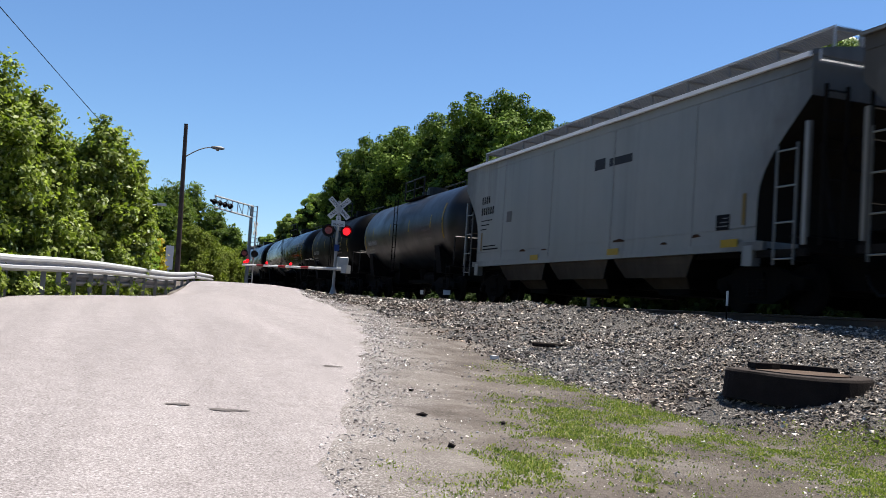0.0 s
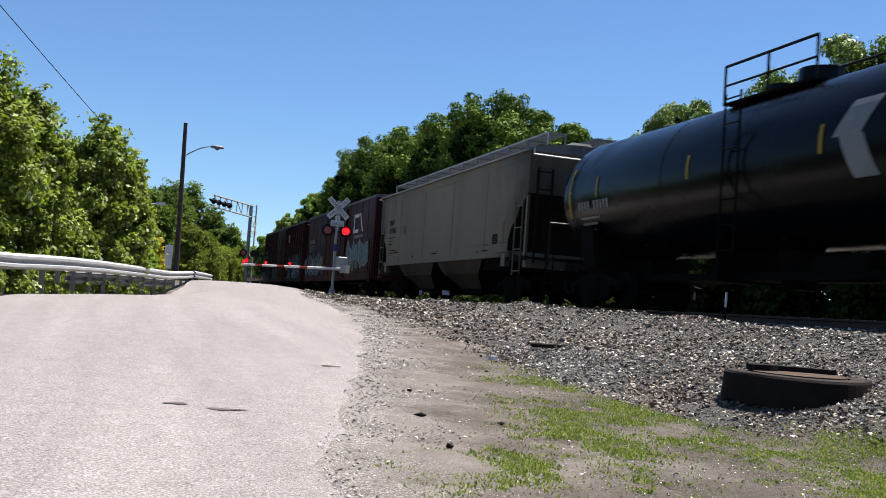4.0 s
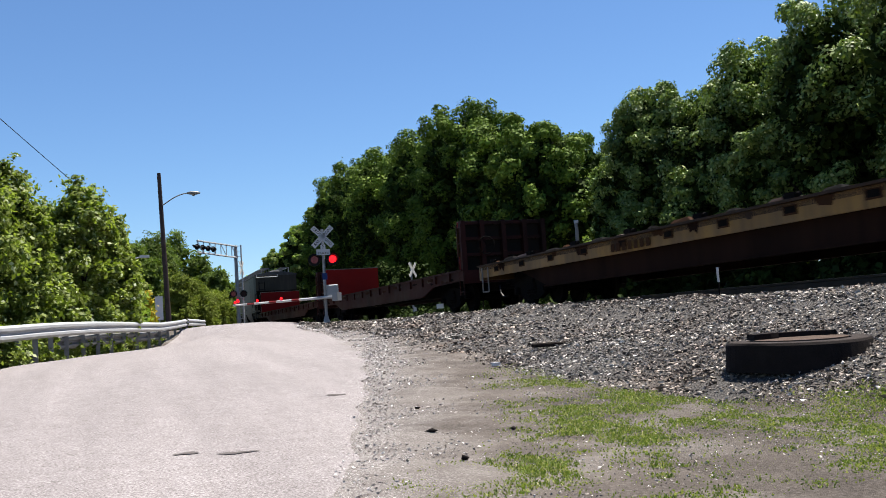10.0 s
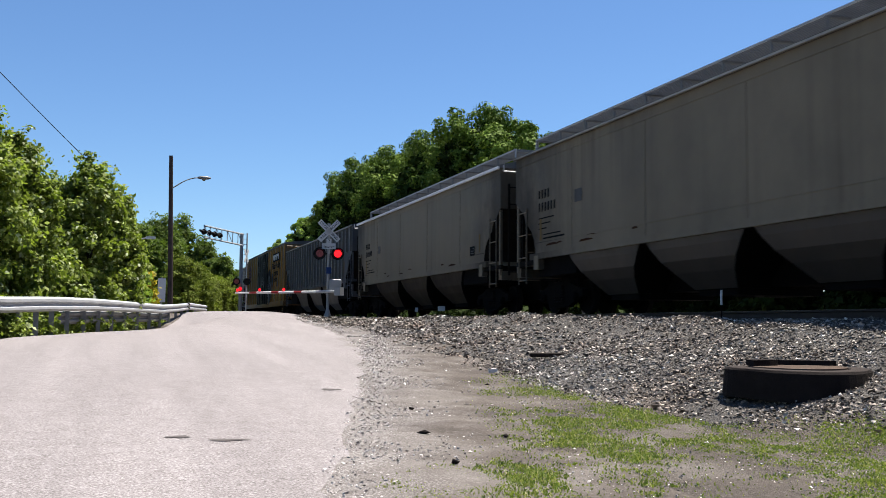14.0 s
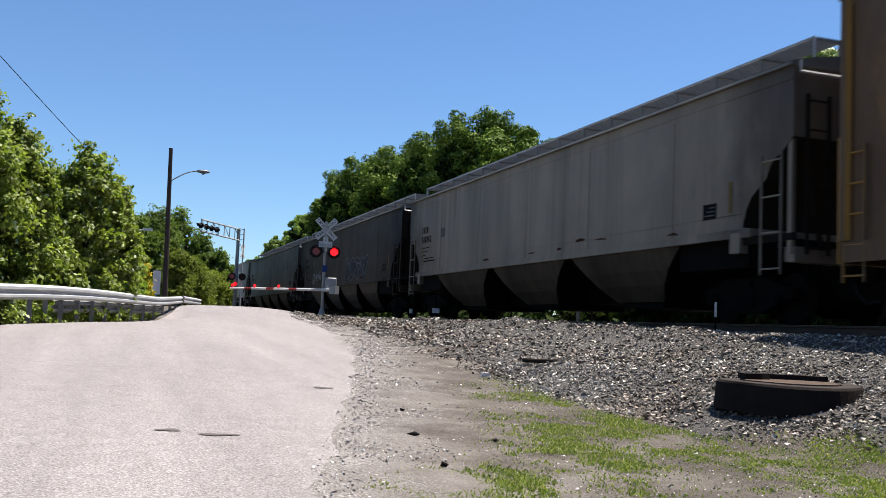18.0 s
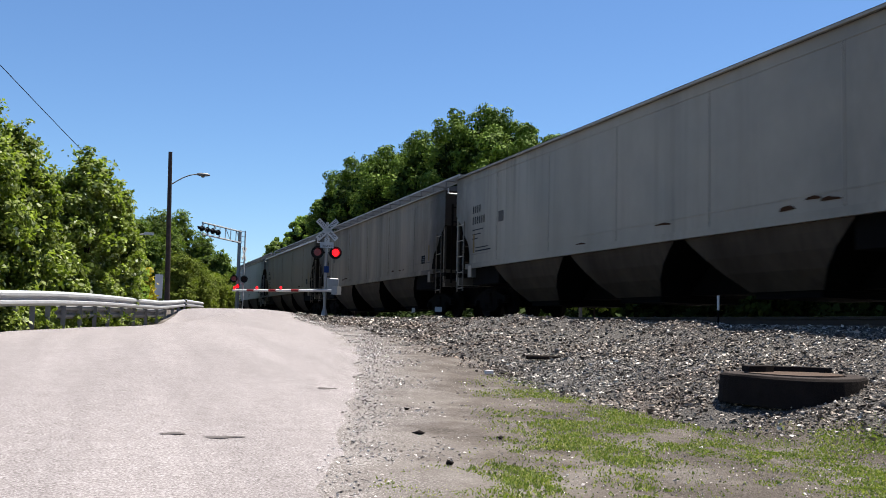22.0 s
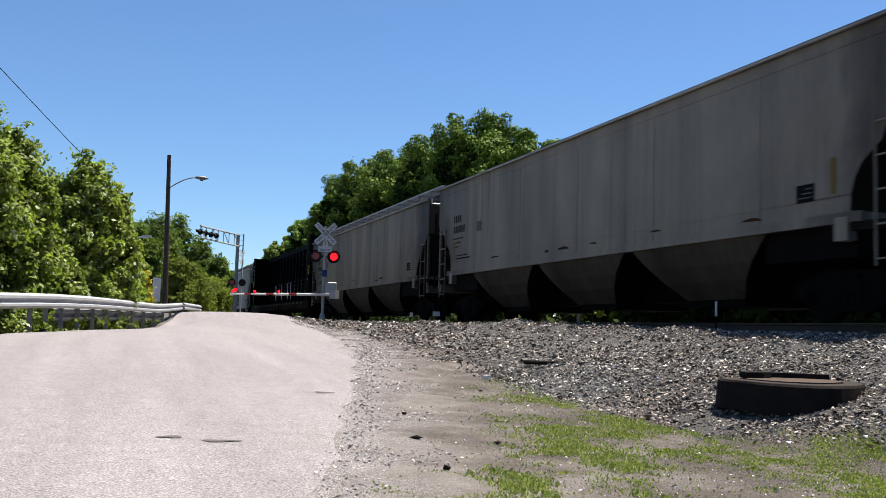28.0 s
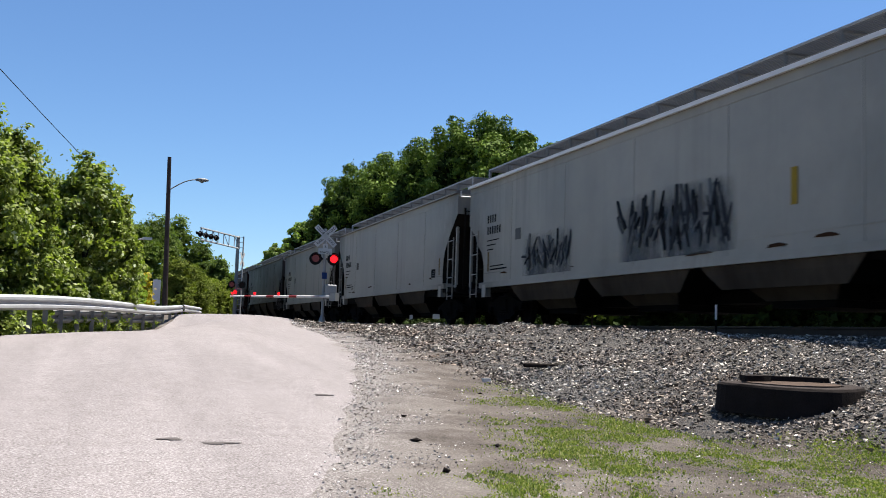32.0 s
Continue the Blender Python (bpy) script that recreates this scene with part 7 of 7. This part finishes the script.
couple(0, 1.1, hopper, HOP_CLEAN, P_GREY, P_ROOF, stepped=False, sill=1.1, number=M_INK)
car, h = couple(1, 1.1, hopper, "blue-grey covered hopper car with a small dark emblem", P_GREY2, P_ROOF, stepped=False, sill=1.1, number=M_INK, bright=M_EAVE_SUNLIT)
decal(car, "emblem", [bar(-1.2, -0.7, 3.1, 3.35), bar(-2.4, -1.4, 3.12, 3.3)], M_GRAF_D, -1.553, "dark emblem")
for k in range(3):
    decal(car, "reflector", [bar(-6.3 + 4.2 * k, -5.8 + 4.2 * k, 1.12, 1.26)], M_YELLOW, -1.60, "yellow reflector")
couple(2, 1.3, tank, "faded black tank car with a railed top platform", P_TANK_DULL, number=M_DECAL)
couple(3, 1.3, tank, "black tank car with white stencils", P_TANK, number=M_DECAL, mid=-1.3)
couple(4, 1.3, tank, "glossy black tank car reflecting the sky", P_TANK_NEW, number=M_DECAL, panel=True, mid=-0.65)
couple(5, 1.3, tank, "glossy black tank car with a pale emblem", P_TANK_NEW, number=M_DECAL, logo=True)
couple(6, 1.1, hopper, "beige covered hopper car, rust-stained", P_BEIGE, P_ROOF, sill=1.35, number=M_INK, bays=2)
car, h = couple(7, 1.4, boxcar, "maroon boxcar with a large white emblem and graffiti", P_MAROON, P_ROOF, P_MAROON, eave=4.45, sill=0.85, smooth=True, ribs=14)
# emblem of plain white bars, and sprayed paint along the lower side
for k, sh in enumerate((bar(-4.8, -3.85, 3.68, 3.84), bar(-4.0, -3.85, 3.12, 3.68), bar(-4.8, -3.85, 2.96, 3.12), [(-5.1, 3.84), (-4.95, 3.84), (-5.55, 2.96), (-5.7, 2.96)])):
    decal(car, "emblem", [sh], M_WHITE, -1.515, "plain white bar of the emblem")
decal(car, "stencil", [bar(-5.7 + 0.16 * k, -5.6 + 0.16 * k, 2.7, 2.85) for k in range(11)], M_DECAL, -1.515)
number_bars(car, 6.3, 3.1, -1.515, M_DECAL, 1.6, 0.2, 1)
graffiti(car, -7.0, -2.7, 1.25, 2.6, -1.53, 3, M_GRAF_T, M_GRAF_W)
decal(car, "overspray", [bar(2.2, 8.3, 0.9, 2.75)], M_MIST, -1.518, "grey misty overspray")
graffiti(car, 2.6, 8.0, 0.95, 2.35, -1.53, 4, M_GRAF_M, M_GRAF_D)
graffiti(car, 3.0, 7.6, 1.0, 2.1, -1.545, 6, None, M_GRAF_W)
for y in (3.2, 5.6):
    decal(car, "reflector", [bar(y - 0.07, y + 0.07, 1.45, 2.05)], M_YELLOW, -1.565, "yellow reflector")
car, h = couple(8, 1.4, boxcar, "brown ribbed boxcar with faded stencils and graffiti", P_MAROON2, P_ROOF, P_MAROON2, eave=4.42, sill=0.85, ribs=22, doors=1, door_w=3.2)
number_bars(car, h - 1.7, 3.0, -1.594, M_GRAF_M, 1.5, 0.2, 2)
for y0, y1, z1 in ((-8.0, -2.9, 2.5), (0.4, 3.4, 1.9), (4.4, 8.0, 1.95)):
    decal(car, "overspray", [bar(y0, y1, 0.95, z1)], M_MIST, -1.594, "faded misty spray paint")
graffiti(car, -7.4, -3.6, 1.1, 2.1, -1.599, 5, None, M_MIST)
decal(car, "reflector", [bar(1.0, 1.6, 1.5, 1.62), bar(-3.2, -2.6, 1.5, 1.62)], M_YELLOW, -1.60)
decal(car, "data_panel", [bar(-3.1, -2.7, 3.3, 3.8)], M_DECAL, -1.56)
for i in (9, 10):
    car, h = couple(i, 1.3, flatcar, "long empty yellow flat car, scuffed and rusty", P_FLAT if i == 9 else P_FLAT_OLD, P_FLAT_DECK)
    for k in range(7):
        decal(car, "stencil", [bar(4.2 + 0.24 * k, 4.36 + 0.24 * k, 0.97, 1.14)], M_DECAL if i == 9 else P_RUST, -1.445)
couple(11, 1.3, bulkhead_flat, "dark red bulkhead flat car, empty", P_BULK, P_BULK_FACE)
couple(12, 1.3, bulkhead_flat, "dark red bulkhead flat car, empty", P_BULK, P_BULK_FACE)
couple(13, 1.1, hopper, "dusty beige-grey covered hopper car", P_BEIGE, P_ROOF, sill=1.45, number=M_INK, bays=4, bay_paint=P_DARK)
couple(14, 1.1, hopper, HOP_CLEAN, P_BEIGE, P_ROOF, sill=1.45, number=M_INK, bright=M_EAVE_SUNLIT)
couple(15, 1.1, hopper, "slate-blue ribbed hopper car", P_SLATE, P_SLATE, eave=4.25, sill=1.72, ribs=24, grate=False, rib_paint=P_GREY2, bay_paint=P_DARK)
car, h = couple(16, 0.9, boxcar, "tall yellow boxcar with black double doors and graffiti", P_YELLOW, P_ROOF, P_DOOR, eave=4.95, sill=1.0, ribs=18)
decal(car, "logo_board", [bar(-7.6, -4.9, 3.92, 4.48)], M_INK, -1.592, "black logo board")
for b0, b1 in ((-5.7, -5.1), (-6.45, -5.85), (-7.4, -6.6)):
    decal(car, "logo_block", [[(b0, 4.02), (b0 + 0.2, 4.02), (b0 + 0.2, 4.24), (b1 - 0.2, 4.24), (b1 - 0.12, 4.02), (b1, 4.06), (b1, 4.38), (b0 - 0.06, 4.38), (b0 - 0.06, 4.2)]], M_WHITE, -1.597, "pale logo block")
for k, tx in enumerate(("Railcar Pooling", "Experts")):
    slogan = lettering("slogan", tx, 0.58, M_INK, car, side_matrix(-6.3, 3.62 - 0.47 * k, -1.594), "dark painted slogan")
    slogan.data.offset = 0.014
decal(car, "stencil", [bar(-5.75 - 0.2 * k, -5.62 - 0.2 * k, 2.56, 2.8) for k in range(7)], M_INK, -1.594)
for k, (a, reach) in enumerate(((0.7, 0.72), (1.05, 0.95), (1.57, 0.6), (2.09, 0.95), (2.44, 0.72), (0.15, 0.45), (2.99, 0.45))):
    bm = bmesh.new()
    ribbon(bm, [(6.95 + q * reach * math.cos(a), 3.72 + q * reach * math.sin(a)) for q in (-0.85, -0.3, 0.3, 0.85)], 0.11, -1.599 - 0.0006 * k, -1.594)
    part("emblem_stroke", bm, M_PURPLE, car, "faded purple starburst stroke")
# sprayed mural beside the doors: plain pale shapes with dark edges and scribble
oval = lambda cy, cz, ry, rz: [(cy + ry * math.cos(a), cz + rz * math.sin(a)) for a in np.linspace(0, 2 * math.pi, 28, endpoint=False)]
decal(car, "mural", [oval(-3.42, 2.3, 0.86, 1.25)], M_INK, -1.594, "dark sprayed oval")
decal(car, "mural", [oval(-3.38, 2.08, 0.68, 1.0)], M_GRAF_M, -1.598, "pale sprayed ovals")
for seed, ink in ((15, M_GRAF_D), (16, M_INK), (17, M_GRAF_W), (18, M_INK)):
    graffiti(car, -4.15, -2.7, 1.2, 3.05, -1.601 - 0.001 * (seed - 15), seed, None, ink)
decal(car, "mural", [oval(-4.85, 2.72, 0.42, 0.46)], M_GRAF_D, -1.594, "dark sprayed ring")
decal(car, "mural", [oval(-4.85, 2.72, 0.36, 0.4)], M_GRAF_M, -1.598, "pale sprayed oval")
graffiti(car, -5.15, -4.55, 2.45, 3.0, -1.601, 19, None, M_GRAF_D)
decal(car, "mural", [oval(-4.28, 2.0, 0.2, 0.62)], M_GRAF_M, -1.5965, "pale sprayed oval")
for y, ph in ((-8.1, 0.95), (-6.0, 1.1)):
    decal(car, "faded_panel", [bar(y, y + 0.5, 1.25, 1.25 + ph)], M_MIST, -1.594, "faded pale patch")
decal(car, "reflector", [bar(-8.2, -7.9, 1.2, 1.75), bar(-5.6, -5.45, 1.3, 1.9)], M_YELLOW, -1.597, "bright yellow patch")
graffiti(car, -1.6, 0.2, 2.3, 3.1, -1.668, 21, None, M_GRAF_M)
graffiti(car, 1.2, 2.2, 1.6, 2.3, -1.668, 22, None, M_GRAF_M)
decal(car, "data_panel", [bar(-7.3, -6.85, 2.2, 2.55)], M_GRAF_M, -1.594, "pale data panel")
for k in range(4):
    decal(car, "stencil", [bar(1.1, 1.9 - 0.15 * (k % 2), 3.9 - 0.13 * k, 3.95 - 0.13 * k)], M_GRAF_M, -1.665)
    decal(car, "stencil", [bar(-1.6, -0.7 - 0.15 * (k % 2), 4.1 - 0.13 * k, 4.15 - 0.13 * k)], M_GRAF_M, -1.665)
couple(17, 1.1, hopper, HOP_STAIN, P_STREAK, P_ROOF, number=M_INK)
car, h = couple(18, 1.1, hopper, "dull grey covered hopper car with pale graffiti", P_SOOT, P_ROOF, number=M_INK, bays=4, bay_paint=P_SOOT)
graffiti(car, -5.1, -1.1, 1.6, 2.75, -1.56, 7, M_GRAF_D, M_GRAF_M)
graffiti(car, 3.0, 6.4, 1.7, 2.4, -1.56, 8, None, M_GRAF_W)
car, h = couple(19, 1.1, hopper, HOP_DULL, P_DARK, P_ROOF, number=M_INK, bays=4, bay_paint=P_SOOT)
graffiti(car, -1.0, 3.5, 1.75, 2.3, -1.56, 9, None, P_DULL)
couple(20, 1.1, hopper, "off-white covered hopper car with faint stains", P_WHITE, P_ROOF, number=M_GRAF_D, eave=4.35, grate=False)
couple(21, 1.1, hopper, HOP_STAIN, P_STAIN, P_ROOF, number=M_INK)
couple(22, 1.1, hopper, "beige-grey covered hopper car", P_BEIGE, P_ROOF, stepped=False, number=M_INK, bright=M_EAVE_SUNLIT)
couple(23, 1.1, hopper, HOP_CLEAN, P_GREY2, P_ROOF, stepped=False, number=M_INK)
couple(24, 1.1, hopper, HOP_DULL, P_DULL, P_ROOF, stepped=False, number=M_INK)
couple(25, 1.1, hopper, "off-white covered hopper car with dark vertical streaks", P_STREAK, P_ROOF, eave=4.35, grate=False, number=M_INK)
couple(26, 1.1, hopper, HOP_STAIN, P_STAIN, P_ROOF, number=M_INK)
couple(27, 1.2, centerbeam, "empty black centre-beam lumber car", P_BLACK)
car, h = couple(28, 1.1, hopper, "light grey covered hopper car with dark graffiti and a bright eave", P_LIGHT, P_ROOF, eave=4.15, sill=1.1, number=M_INK, bright=M_EAVE_SUNLIT)
rng = random.Random(61)
for y0, y1, z0, z1, n in ((2.7, 5.6, 1.25, 2.35, 34), (-3.5, 0.6, 1.3, 2.7, 52)):
    decal(car, "overspray", [bar(y0, y1, z0, z1)], M_MIST, -1.56, "grey misty overspray")
    for k in range(n):  # jagged sprayed lettering
        y = y0 + 0.2 + (y1 - y0 - 0.4) * (k + rng.uniform(0, 1)) / n
        zz = sorted((rng.uniform(z0 + 0.1, z0 + 0.55 * (z1 - z0)), rng.uniform(z0 + 0.4 * (z1 - z0), z1)))
        lean = rng.uniform(-0.35, 0.35)
        bm = bmesh.new()
        ribbon(bm, [(y, zz[0]), (y + lean * 0.5 + rng.uniform(-0.08, 0.08), (zz[0] + zz[1]) / 2), (y + lean, zz[1])], rng.uniform(0.05, 0.13), -1.566 - 0.0005 * k, -1.561)
        part("graffiti_stroke", bm, (M_GRAF_D, M_INK, M_GRAF_D, M_GRAF_M)[k % 4], car)
decal(car, "reflector", [bar(-5.0, -4.85, 1.9, 2.5)], M_YELLOW, -1.56)
couple(29, 1.1, hopper, HOP_CLEAN, P_LIGHT, P_ROOF, stepped=False, eave=4.15, sill=1.2, number=M_INK)
couple(30, 1.1, hopper, HOP_CLEAN, P_WHITE, P_ROOF, eave=4.15, sill=1.2, number=M_INK)
couple(31, 1.1, hopper, HOP_DULL, P_DARK, P_ROOF, number=M_INK)
couple(32, 1.1, hopper, HOP_DULL, P_MAROON2, P_ROOF, number=M_INK)
couple(33, 1.1, hopper, HOP_DULL, P_DARK, P_ROOF, number=M_INK)
couple(34, 1.1, hopper, HOP_DULL, P_DULL, P_ROOF, number=M_INK)


def motions():
    """The train rolls by at about 17 metres a second, slowing a little."""
    for car, y0 in TRAIN:
        rows = []
        for t in np.arange(0, 33, 4.0):
            run = SPEED[0] * t + SPEED[1] * t * t + SPEED[2] * t ** 3
            rows.append((float(t), pose(TX, y0 - run, 0)))
        walk(car, rows)


motions()
